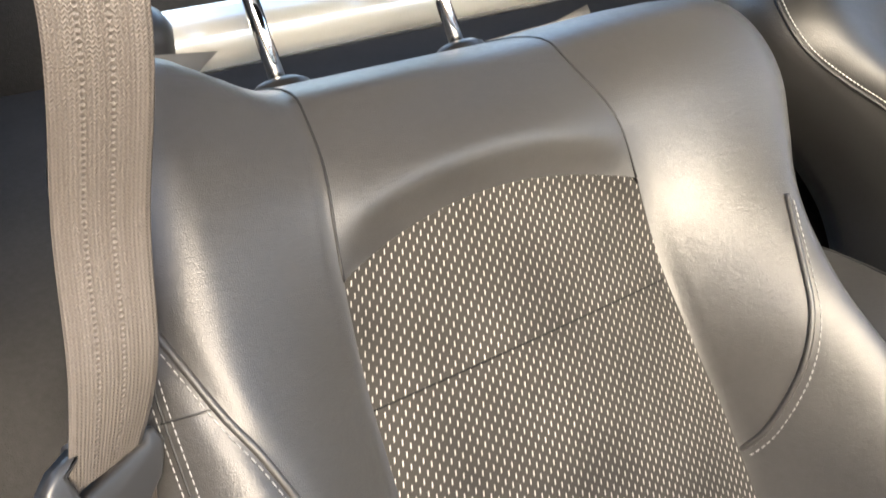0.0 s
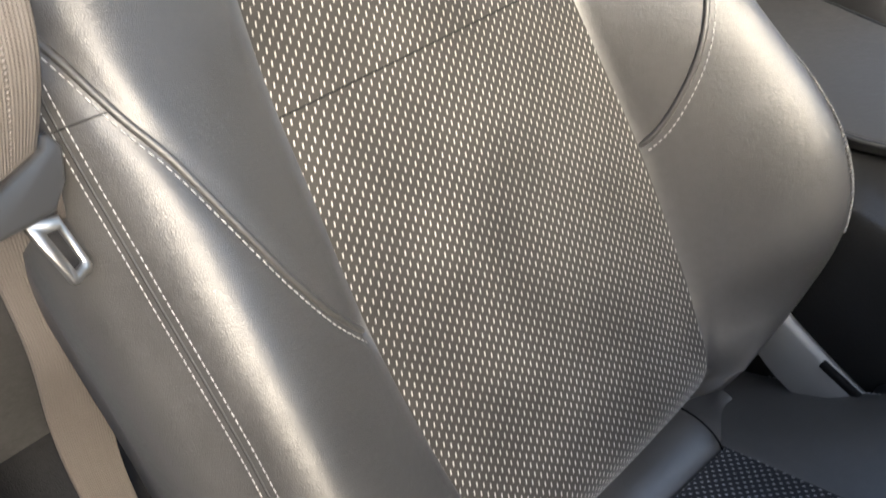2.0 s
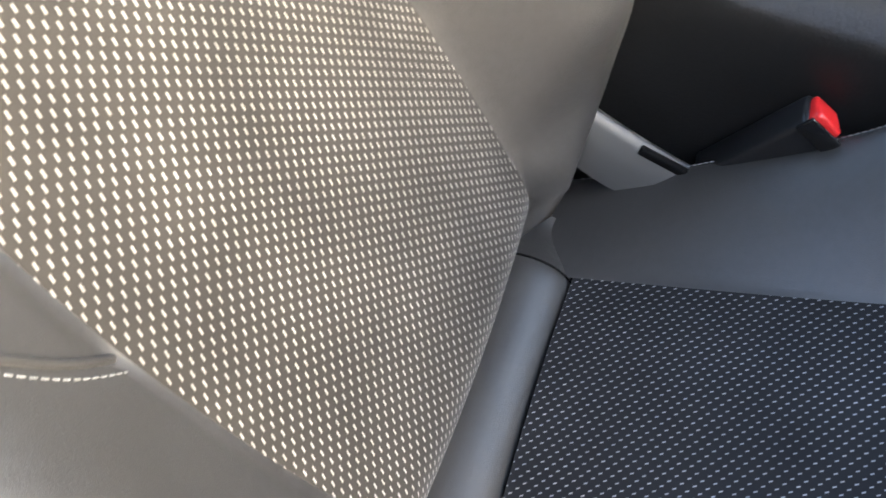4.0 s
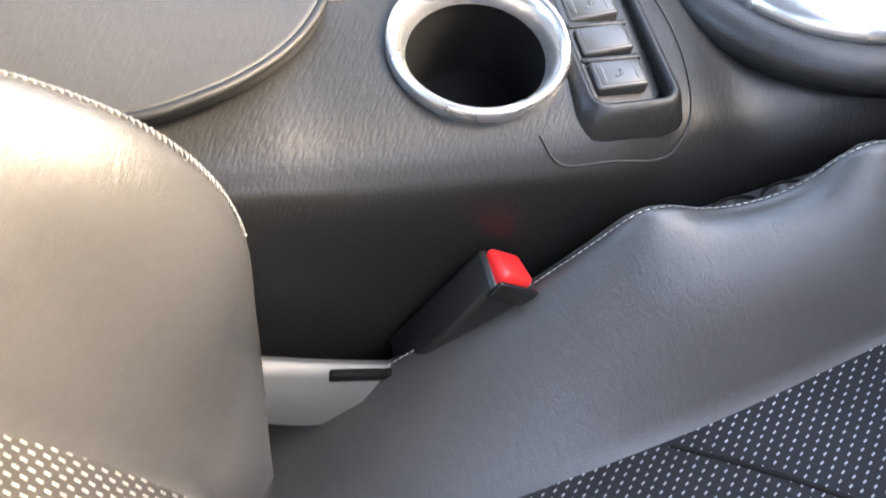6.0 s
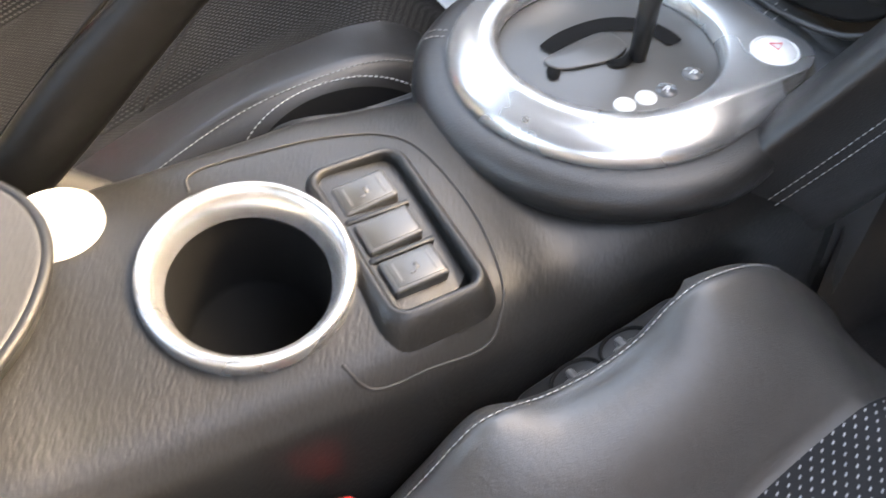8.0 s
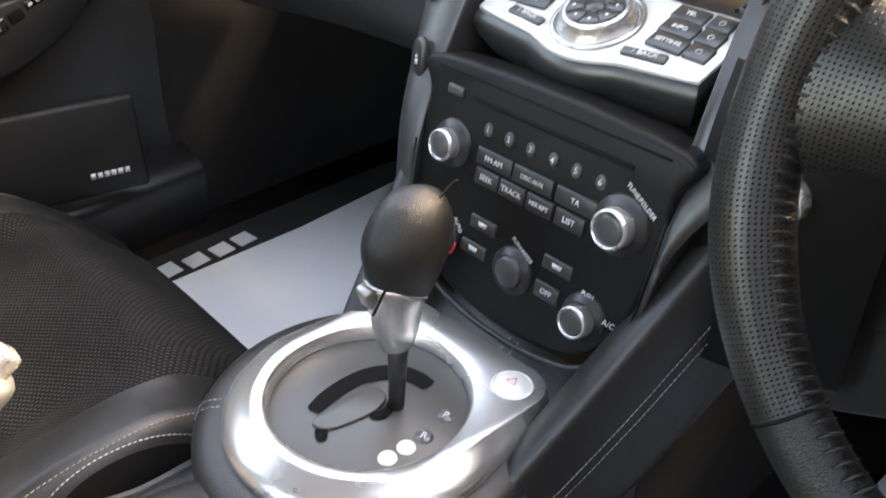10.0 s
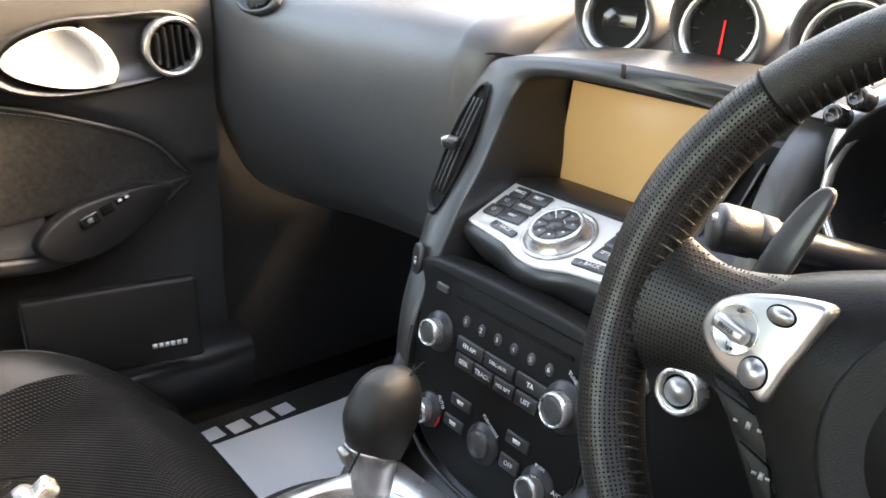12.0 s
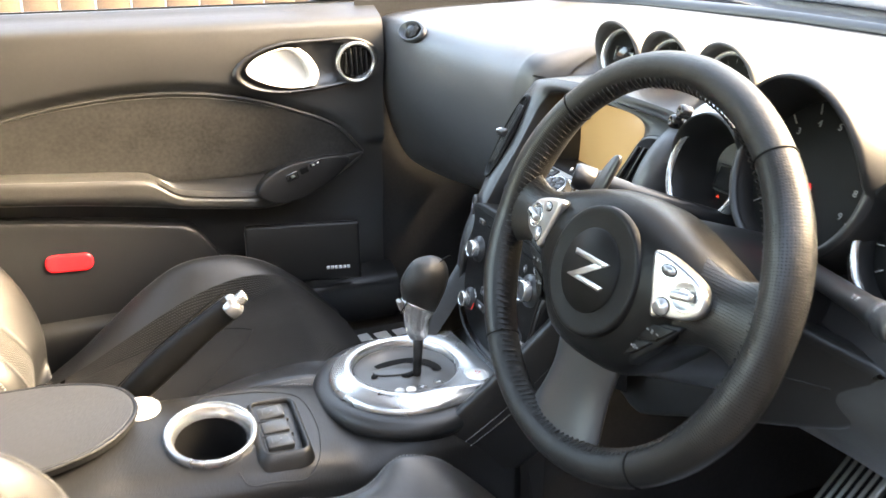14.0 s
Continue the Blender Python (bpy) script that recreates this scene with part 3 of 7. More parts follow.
def seat(xc, yo, zo, side, label, crests, centre, hide, spread=0.0):
    o = Vector((xc, -0.2545 + yo, 0.4045 + zo))
    c = Vector((xc, -0.108 + yo, 0.196 + zo))
    ob = thing("seat", (xc, yo, 0.1), label, "car seat", "front seats")

    def bp(u, v, lift=0.0):
        return o + Vector((side * u, 0, 0)) + SEAT_V * v + SEAT_F * (back_depth(u, v) + lift)

    def cp(u, w, lift=0.0):
        return c + Vector((side * u, 0, 0)) + CUSH_W * w + CUSH_N * (cush_height(u, w, crests) + lift)

    # backrest insert of woven fabric
    rows, uvs = [], []
    for i in range(61):
        row, uvr = [], []
        for j in range(41):
            k = j / 20 - 1
            u0 = k * 0.124
            v = -0.245 + (arch(u0) + 0.245) * i / 60
            u = k * insert_half(v)
            row.append(bp(u, v))
            uvr.append((u, v))
        rows.append(row)
        uvs.append(uvr)
    insert = part("backrest_insert", grid(rows, uv=uvs), FABRIC, ob, "dark brown woven fabric with pale dashes")
    seam = [bp(insert_half(0.138) * (j / 20 - 1), 0.138, 0.0004) for j in range(41)]
    part("insert_seam", tube(seam, 0.0006, 6), SUEDE, insert)
    # panel over the insert, rolled over the top edge
    rows = []
    for i in range(31):
        row = []
        for j in range(33):
            k = j / 16 - 1
            v = arch(k * 0.124) + (0.372 - arch(k * 0.124)) * i / 30
            row.append(bp(k * (insert_half(v) if v < 0.215 else seam_half(v)) * 0.995, v))
        rows.append(row)
    rows.append([p - SEAT_F * 0.09 for p in rows[-1]])
    part("upper_panel", grid(rows), hide, ob)
    # bolsters
    for sgn, nm in ((1, "bolster_outer"), (-1, "bolster_inner")):
        rows = []
        for i in range(73):
            v = (-0.245 + 0.65 * i / 72) if sgn > 0 else (-0.226 + 0.598 * i / 72)
            inner = insert_half(v) if v < 0.215 else seam_half(v)
            half = outer_half(v) if sgn > 0 else back_half(v)
            rise = 0.016 * ease(-0.12, -0.214, v) if sgn < 0 else 0.0
            row = [bp(sgn * (inner + (half - inner) * j / 26), v + rise * (1 - j / 26)) for j in range(27)]
            e = row[-1]
            out = Vector((side * sgn, 0, 0))
            depth = back_depth(sgn * half, v)
            if sgn > 0:
                w = 1 - 0.8 * ease(0.1, 0.25, v)
                row += [e + out * 0.012 * w - SEAT_F * 0.009, e + out * 0.024 * w - SEAT_F * 0.024, e + out * 0.031 * w - SEAT_F * 0.05, e + out * 0.028 * w - SEAT_F * (depth + 0.09), e - out * 0.08 - SEAT_F * (depth + 0.115)]
                rows.append(row)
                continue
            row += [e + out * 0.004 - SEAT_F * 0.012, e + out * 0.006 - SEAT_F * 0.035, e + out * 0.003 - SEAT_F * (depth + 0.07), e - out * 0.01 - SEAT_F * (depth + 0.1), e - out * 0.08 - SEAT_F * (depth + 0.115)]
            rows.append(row)
        part(nm, grid(rows), hide, ob)
        # piping that sweeps from the bolster's edge to the insert
        pts = [(0.247, 0.275), (0.236, 0.23), (0.222, 0.177), (0.21, 0.147), (0.198, 0.113), (0.18, 0.066), (0.16, 0.028), (insert_half(0) + 0.001, 0.0)] if sgn > 0 else [(0.215, 0.165), (0.195, 0.12), (0.181, 0.08), (0.166, 0.04), (0.15, 0.01), (insert_half(0) + 0.001, -0.002)]
        path = [bp(sgn * q.x, q.y, 0.0004) for q in spline([(a, b, 0) for a, b in pts], 60)]
        pipe = part("piping", tube(path, 0.0024, 8), hide, ob)
        for off in (0.0055,):
            line = [bp(sgn * (q.x + off * 0.5), q.y - off, 0.0004) for q in spline([(a, b, 0) for a, b in pts], 60)]
            part("stitching", stitches(line, normal=SEAT_F), THREAD, pipe)
        # seam beside the headrest panel
        part("panel_seam", tube([bp(sgn * seam_half(0.215 + 0.145 * k / 24), 0.215 + 0.145 * k / 24, 0.0) for k in range(25)], 0.001, 6), SEAM, ob)
    # back shell
    rows = []
    for i in range(25):
        v = -0.22 + 0.58 * i / 24
        h = outer_half(v) - 0.03
        rows.append([o + Vector((side * h * (j / 6 - 1), 0, 0)) + SEAT_V * v - SEAT_F * (0.115 - 0.02 * (j / 6 - 1) ** 4) for j in range(13)])
    part("back_shell", grid(rows), PLASTIC, ob)
    # double stitching down the outer side
    rows = bmesh.new()
    for du in (0.0012, 0.0068):
        rows = stitches([bp(outer_half(v) - 0.009 + du, v, 0.0006) for v in [0.2 - 0.37 * k / 60 for k in range(61)]], normal=SEAT_F, length=0.003, gap=0.0013, width=0.0008, bm=rows)
    part("side_stitching", rows, THREAD, ob)
    part("side_seam", tube([bp(outer_half(v) - 0.005, v, -0.0002) for v in [0.2 - 0.37 * k / 60 for k in range(61)]], 0.0008, 6), SEAM, ob)
    part("cross_seam", tube([bp(0.222 + 0.024 * k / 8, 0.177 + 0.002 * k / 8, 0.0002) for k in range(9)], 0.0006, 6), SEAM, ob)
    # headrest posts with collars
    for sgn in (1, -1):
        base = bp(sgn * 0.078, 0.352) - SEAT_F * 0.028
        ax = SEAT_V * 0.97 + SEAT_F * 0.05
        part("headrest_post", tube([base - ax * 0.03, base + ax * 0.16], 0.0062, 16), CHROME, ob, "polished chrome headrest post")
        part("post_collar", lathe(frame_of(base + ax * 0.004, ax, (0, 1, 0)), [(0.0065, 0.008), (0.012, 0.008), (0.018, 0.004), (0.02, -0.006)], 24, sx=1.2), SMOOTH, ob)
    rest = frame_of(o + SEAT_V * 0.5 - SEAT_F * 0.03, SEAT_F, SEAT_V)
    part("headrest", rbox(rest, 0.24, 0.13, 0.09, 0.035, 5), hide, ob)
    # cushion
    rows, uvs = [], []
    for i in range(57):
        w = 0.0 + 0.487 * i / 56
        wide = cush_half(w) + spread
        rows.append([cp(wide * (j / 18 - 1), w) for j in range(37)])
        uvs.append([(wide * (j / 18 - 1), w) for j in range(37)])
    cushion = part("cushion_insert", grid(rows, uv=uvs), centre, ob, "black woven fabric with pale dashes")
    part("insert_seam", tube([cp(cush_half(0.22) * (j / 18 - 1), 0.2 + 0.12 * (1 - abs(j / 18 - 1) ** 1.3), 0.0) for j in range(37)], 0.0016, 6), SUEDE, cushion)
    # padded roll behind the cushion insert
    def roll_point(u, a, lift=0.0):
        k = ease(0.088, 0.155, abs(u))
        r, h = 1 - 0.55 * k, 1 - 0.5 * k
        return c + Vector((side * u, 0, 0)) + CUSH_W * (-0.045 - (0.045 * r + lift) * math.cos(a)) + CUSH_N * (-0.014 - 0.006 * k + (0.034 * h + lift) * math.sin(a))

    rows = []
    for j in range(49):
        u = 0.16 * (j / 24 - 1)
        back = [c + Vector((side * u, 0, 0)) + CUSH_W * w + CUSH_N * h for w, h in ((-0.075, 0.06), (-0.082, 0.04), (-0.086, 0.02))]
        rows.append(back + [roll_point(u, math.pi * k / 16 * 1.2 - 0.35) for k in range(17)])
    roll = part("cushion_roll", grid(rows), hide, ob)
    for sgn in (1, -1):
        part("roll_seam", tube([roll_point(sgn * (0.1 + 0.002 * math.sin(a)), a, 0.0002) for a in [math.pi * k / 16 for k in range(17)]], 0.001, 6), DARK, roll)
        part("corner_seam", tube([roll_point(sgn * (0.098 + 0.055 * k / 10), math.pi * (1.0 - 0.12 * k / 10), 0.0005) for k in range(11)], 0.0012, 6), DARK, roll)
    for sgn, nm in ((1, "cushion_bolster_outer"), (-1, "cushion_bolster_inner")):
        rows = []
        for i in range(97):
            w = -0.06 + 0.547 * i / 96
            inner = cush_half(w) + spread
            row = [cp(sgn * (inner + (0.2 - inner) * j / 18), w) for j in range(19)]
            dent = ease(0.225, 0.255, w) * (1 - ease(0.35, 0.38, w)) if sgn < 0 and crests[0] is cush_crest_switch else 0.0
            row += [cp(sgn * (0.2 + (0.03 - 0.022 * dent) * j / 6), w) for j in range(1, 7)]
            e = row[-1]
            tuck = -0.02 if sgn < 0 else 0.003
            row += [Vector((e.x + side * sgn * tuck, e.y, e.z - 0.02)), Vector((e.x + side * sgn * tuck * 1.5, e.y, min(e.z - 0.06, 0.16)))]
            rows.append(row)
        part(nm, grid(rows), hide, ob)
        part("edge_stitching", stitches([cp(sgn * (0.2045 if sgn < 0 and crests[0] is cush_crest_switch else 0.207), -0.02 + 0.44 * k / 90, 0.0008) for k in range(91)], normal=CUSH_N, length=0.003, gap=0.0015), THREAD, ob)
    # welt along the inner wing's edge
    for sgn in (-1,):
        edge = [bp(sgn * (back_half(v) - 0.0035), v, 0.001) for v in [0.34 - 0.5 * k / 80 for k in range(81)]]
        part("edge_welt", tube(edge, 0.0016, 6), hide, ob)
        part("edge_stitching", stitches([bp(sgn * (back_half(v) - 0.007), v, 0.0008) for v in [0.3 - 0.47 * k / 80 for k in range(81)]], normal=SEAT_F, length=0.003, gap=0.0015, width=0.0012), THREAD_PALE, ob)
    # whip stitching over the inner wing's crest
    crest_u = curve1([(-0.135, 0.226), (-0.106, 0.23), (-0.085, 0.2305), (-0.063, 0.2305), (-0.0415, 0.231), (-0.024, 0.231), (0.017, 0.231), (0.06, 0.23)])
    whip = bmesh.new()
    for k in range(56):
        v = 0.06 - 0.0034 * k
        u = -crest_u(v)
        tube([bp(u - 0.0022, v + 0.0012, 0.0002), bp(u - 0.0008, v + 0.0005, 0.001), bp(u + 0.0012, v - 0.0006, 0.0009), bp(u + 0.0024, v - 0.0012, 0.0)], [0.0005, 0.0009, 0.0009, 0.0005], 6, bm=whip)
    part("edge_stitching", whip, THREAD_SOFT, ob)
    # base under the cushion
    part("seat_base", rbox(pose(xc, 0.09 + yo, 0.15 + zo, 16), 0.38, 0.4, 0.1, 0.02), DARK, ob)
    return ob, bp, cp


driver, driver_back, driver_cushion = seat(0.355, 0.0, 0.0, 1, "black leather driver's seat with woven fabric inserts", (cush_crest_switch, cush_crest_plain), FABRIC_DARK, LEATHER)
# Same hide as the driver's seat; its shade is put into a darker leather.
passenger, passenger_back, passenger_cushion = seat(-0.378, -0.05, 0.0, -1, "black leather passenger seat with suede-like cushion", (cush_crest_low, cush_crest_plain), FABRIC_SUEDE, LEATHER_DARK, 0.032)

# black strip painting the shaded gap under the passenger bolster's stitched edge
ws = [w for w in [-0.06 + 0.547 * i / 200 for i in range(201)] if 0.075 < passenger_cushion(-0.22, w).y < 0.24]
rows, hem = [], []
for i, w in enumerate(ws):
    u = 0.2295 - 0.014 * math.sin(math.pi * i / (len(ws) - 1)) ** 0.7
    e = passenger_cushion(-0.23, w)
    rows.append([passenger_cushion(-(u + (0.23 - u) * j / 4), w, 0.0014) for j in range(5)] + [Vector((e.x - 0.017, e.y, e.z - 0.02)), Vector((e.x - 0.027, e.y, e.z - 0.06))])
    hem.append(passenger_cushion(-(u - 0.005), w, 0.0008))
shade_strip = part("gap_shade", grid(rows), DARK, passenger, "black strip standing in for the shaded gap under the bolster edge")
part("bolster_stitching", stitches(hem, normal=CUSH_N, length=0.003, gap=0.0015), THREAD_PALE, shade_strip)

# pale recliner cover beside the driver's seat
rows = []
for s in range(21):
    k = s / 20
    y, z = -0.148 + 0.1 * k, 0.271 - 0.058 * k + 0.01 * k * k
    h = 0.012 + 0.011 * math.sin(math.pi * k)
    rows.append([(0.168, y - 0.012, z - h - 0.02), (0.166, y - 0.008, z - h), (0.158, y, z - 0.006), (0.152, y + 0.002, z), (0.146, y + 0.004, z - 0.004), (0.144, y + 0.004, z - 0.03)])
cover = part("recliner_cover", grid(rows), SILVER_PLASTIC, driver, "pale grey plastic recliner cover")
part("cover_slot", rbox(pose(0.1563, -0.066, 0.2275, -20), 0.006, 0.044, 0.007, 0.0015), DARK, cover)
# switch plate on the cushion's inner side
plate = frame_of((0.1425, 0.182, 0.3125), (-0.45, -0.2, 1), (0, 1, 0.16))
switches = part("switch_plate", slab(plate, rounded(0.034, 0.118, 0.014), 0.02, 0.003), SMOOTH, driver, "black seat adjuster switch plate")
for dy in (-0.021, 0.011):
    recess = part("switch_recess", lathe(plate @ Matrix.Translation((-0.001, dy, 0.0006)), [(0.0001, -0.0035), (0.0108, -0.003), (0.0122, 0.0), (0.0128, 0.0012), (0.0136, 0.0008), (0.0138, -0.001)], 32, sy=1.14), DARK, switches)
    part("switch_knob", rbox(plate @ Matrix.Translation((0.001, dy - 0.001, 0.0005)), 0.0165, 0.0045, 0.007, 0.0015), SILVER_PLASTIC, switches, "pale switch lever")
    part("switch_knob", rbox(plate @ Matrix.Translation((0.001, dy - 0.001, 0.0002)), 0.0055, 0.013, 0.006, 0.0015), SILVER_PLASTIC, switches, "pale switch lever")
for dy in (-0.044, 0.034):
    for k in (-1, 1):
        part("symbol", rbox(plate @ pose(-0.001, dy, 0.0003, 0, 0, 35 * k), 0.0018, 0.008, 0.0008, 0), WHITE, switches)

# belt buckle beside the seat
buckle = thing("belt_buckle", (0.14, -0.03, 0.2), "black seat belt buckle with a red release button", "buckle")
ax = Vector((0.0, 0.06, 0.085)).normalized()
bm_ = frame_of((0.143, -0.006, 0.2495), ax, (1, 0, 0))
part("housing", rbox(bm_, 0.028, 0.03, 0.1, 0.004, 3), SMOOTH, buckle)
part("release_button", rbox(bm_ @ Matrix.Translation((0.0, 0.0, 0.0505)) @ pose(0, 0, 0, 12, 0, 0), 0.023, 0.024, 0.012, 0.003), RED, buckle, "glossy red release button")
part("rim", rbox(bm_ @ Matrix.Translation((0.0, 0.0155, 0.049)), 0.029, 0.003, 0.014, 0.001), GLOSS, buckle)
part("stalk", tube([(0.15, -0.06, 0.16), (0.145, -0.02, 0.22)], 0.012, 10), DARK, buckle)

# shoulder belt with its tongue
belt = thing("seat_belt", (0.63, -0.33, 0.5), "taupe woven seat belt hanging beside the driver's seat", "seat belt")


def strap(path, across, width, name):
    rows, uvs, s = [], [], 0.0
    pts = spline(path, 60)
    acr = spline(across, 60)
    for i, (p, a) in enumerate(zip(pts, acr)):
        s += (p - pts[i - 1]).length if i else 0
        a = a.normalized()
        n = a.cross(pts[min(i + 1, 60)] - pts[max(i - 1, 0)]).normalized()
        rows.append([p + a * width * (j / 12 - 0.5) + n * 0.0006 * sgn for sgn in (1,) for j in range(13)] + [p + a * width * (0.5 - j / 12) - n * 0.0006 for j in range(13)])
        uvs.append([(width * (j / 12 - 0.5), s) for j in range(13)] + [(width * (0.5 - j / 12), s) for j in range(13)])
    return part(name, grid(rows, True, uv=uvs), WEBBING, belt)


strap([(0.62, -0.42, 1.02), (0.603, -0.335, 0.86), (0.6, -0.312, 0.774), (0.611, -0.326, 0.681), (0.62, -0.322, 0.615), (0.633, -0.3265, 0.5604)], [(1, -0.25, 0.05), (1, -0.26, 0.06), (1, -0.27, 0.08), (1, -0.25, 0.05), (0.97, -0.1, 0.0), (0.906, 0.3, -0.04)], 0.0385, "upper_strap")
strap([(0.631, -0.332, 0.552), (0.63, -0.366, 0.468), (0.63, -0.385, 0.386), (0.632, -0.43, 0.28), (0.634, -0.447, 0.2), (0.634, -0.45, 0.12)], [(0.8, -0.6, 0.25), (0.8, -0.6, 0.25), (0.8, -0.6, 0.2), (0.8, -0.6, 0.1), (0.8, -0.6, 0.1), (0.8, -0.6, 0.1)], 0.044, "lower_strap")
tm = frame_of((0.6325, -0.3117, 0.5405), (-0.3843, 0.8236, 0.4172), (0, 0, 1))
hook = [(-0.0126, 0.022), (0.0255, 0.0253), (0.0285, 0.0295), (0.0335, 0.0295), (0.036, 0.0199), (0.0263, 0.0066), (0.0127, -0.0008), (-0.0021, 0.0017), (-0.0182, 0.0056), (-0.0232, 0.0113), (-0.027, 0.0255), (-0.0262, 0.0345), (-0.0176, 0.04), (-0.0043, 0.0431), (-0.0035, 0.0391), (-0.0133, 0.0342)]
tongue = part("tongue_housing", slab(tm @ pose(0, 0, 0.004), hook, 0.01, 0.003, 4), SILVER_DARK, belt, "grey plastic tongue housing")
part("slot_bar", tube([tm @ Vector(q) for q in spline([(-0.0043, 0.041, -0.006), (0.012, 0.038, -0.01), (0.03, 0.031, -0.006)], 12)], 0.004, 10), SILVER_DARK, tongue)
outer_loop = [(-0.0038, 0.0042), (0.0136, -0.0032), (0.0118, -0.0316), (0.009, -0.0336), (-0.0005, -0.034), (-0.0025, -0.0323)]
inner_loop = [(0.0023, -0.006), (0.0098, -0.0088), (0.0088, -0.0268), (0.0078, -0.0278), (0.0032, -0.0282), (0.0023, -0.0272)]
plate_rows = [[tm @ Vector((x, y, h)) for x, y in lp] for lp, h in ((outer_loop, -0.0025), (outer_loop, -0.0003), ([(0.004 + (x - 0.004) * 0.93, -0.015 + (y + 0.015) * 0.97) for x, y in outer_loop], 0.0004), (inner_loop, 0.0004), (inner_loop, -0.0025), (outer_loop, -0.0025))]
part("tongue_plate", grid(plate_rows, True), STEEL, tongue, "bright steel tongue")
# ---- floor, sills and shell ----
single("floor", box_between((-0.74, -1.3, 0.05), (0.74, 1.15, 0.1)), CARPET, "black carpeted car floor", "floor", "structure")
single("wall_rear", box_between((-0.72, -1.35, 0.1), (0.72, -1.3, 0.75)), CARPET, "dark carpeted wall behind the boot", "wall", "structure")
single("wall_front", box_between((-0.73, 1.03, 0.1), (0.73, 1.15, 0.765)), CARPET, "dark bulkhead behind the dashboard", "wall", "structure")
single("parcel_floor", loft([[(-0.7, -1.3, 0.46), (0, -1.3, 0.46), (0.7, -1.3, 0.46)], [(-0.7, -0.62, 0.42), (0, -0.62, 0.42), (0.7, -0.62, 0.42)], [(-0.7, -0.6, 0.1), (0, -0.6, 0.1), (0.7, -0.6, 0.1)]], 8, 12), CARPET, "dark carpeted luggage deck behind the seats", "floor", "structure")
roof_rows = []
for i in range(13):
    y = -0.62 + 0.87 * i / 12
    roof_rows.append([(0.58 * (j / 8 - 1), y, 1.13 + 0.03 * math.cos((j / 8 - 1) * 1.5) - 0.25 * max(0, (-0.5 - y) / 0.75) ** 2 - 0.05 * max(0, y) ** 2) for j in range(17)])
single("ceiling", grid(roof_rows), SUEDE, "dark cloth headliner", "ceiling", "structure")
for sx, nm in ((-1, "pillar_left"), (1, "pillar_right")):
    single(nm, tube([(sx * 0.58, 0.24, 1.13), (sx * 0.66, 0.62, 0.97), (sx * 0.72, 1.02, 0.78)], 0.035, 10), SMOOTH, "black windscreen pillar", "pillar", "structure")
for sx, nm in ((-1, "side_left"), (1, "side_right")):
    rows = [[(sx * x, y, z) for x, z in ((0.74, 0.1), (0.73, 0.45), (0.71, 0.66), (0.7, 0.76))] for y in (-1.3, -0.9, -0.62 if sx < 0 else -0.52)]
    single(nm, grid(rows), CARPET, "dark rear quarter trim beside the boot", "wall", "structure")
for sx, nm in ((-1, "quarter_trim_left"), (1, "quarter_trim_right")):
    rows = [[(sx * (x + d), y0 - lean * (1 - (z - 0.7) / 0.44), z) for x, z in ((0.72, 0.7), (0.715, 0.78), (0.69, 0.9), (0.64, 1.03), (0.575, 1.14))] for y0, lean, d in ((-0.42, 0.0, 0.06), (-0.4, 0.0, 0.0), (-0.9, 0.1, 0.0), (-1.32, 0.0, -0.01))]
    single(nm, grid(rows), SOFT_BLACK, "dark moulded trim of the rear quarter", "wall", "structure")
single("sill", loft([[(0.7, y, 0.1), (0.72, y, 0.17), (0.76, y, 0.18), (0.82, y, 0.15), (0.84, y, 0.05)] for y in (-0.52, 0.2, 1.0)], 16, 6), SMOOTH, "black plastic door sill", "sill", "structure")
hatch = single("window_rear", grid([[(x, -0.62 - 0.7 * k, 1.15 - 0.08 * k - 0.26 * k * k - 0.05 * (x / 0.56) ** 2) for x in (-0.56, -0.28, 0.0, 0.28, 0.56)] for k in (0, 0.25, 0.5, 0.75, 1)]), GLASS, "sloping clear hatch glass behind the seats", "window", "structure")
hatch.visible_shadow = False
brace = thing("brace_bar", (0, -0.62, 0.6), "silver brace bar across the car behind the seats", "brace")
rows = []
for i in range(41):
    x = -0.62 + 1.1 * i / 40
    a = 0.008 * math.cos(x * 2.4)
    rows.append([(x, -0.64 + 0.03 * math.cos(t), 0.662 + a + 0.026 * math.sin(t)) for t in [6.28319 * k / 16 for k in range(16)]])
part("bar", grid(rows, True), BRUSHED, brace)
for sx in (-1, 1):
    part("bracket", rbox(pose(-0.62 if sx < 0 else 0.5, -0.66, 0.64), 0.07, 0.12, 0.13, 0.03, 4), SMOOTH, brace)

for sx, nm in ((-1, "kick_panel_left"), (1, "kick_panel_right")):
    single(nm, grid([[(sx * 0.725, y, z) for y in (0.45, 0.6, 0.8, 1.12)] for z in (0.1, 0.4, 0.78)]), CARPET, "dark carpeted footwell side", "wall", "structure")

# ---- centre console ----
console = thing("centre_console", (0, 0, 0.1), "black grained plastic centre console with cup holder", "console")


def con_section(y, dz, wide, low, rail=0.0):
    return [(wide + 0.014, y, 0.10), (wide + 0.009, y, 0.24), (wide + 0.002, y, 0.318 + dz), (wide - 0.008, y, 0.342 + dz), (wide - 0.03, y, 0.3585 + dz), (0.04, y, 0.3695 + dz), (0.0, y, 0.375 + dz), (-0.04, y, 0.3755 + dz), (-0.055, y, 0.367 + dz), (-0.062, y, 0.345 + dz), (-0.068, y, 0.327 + low), (-0.12 + rail * 0.8, y, 0.322 + low), (-0.132 + rail, y, 0.3 + low), (-0.138 + rail, y, 0.10)]


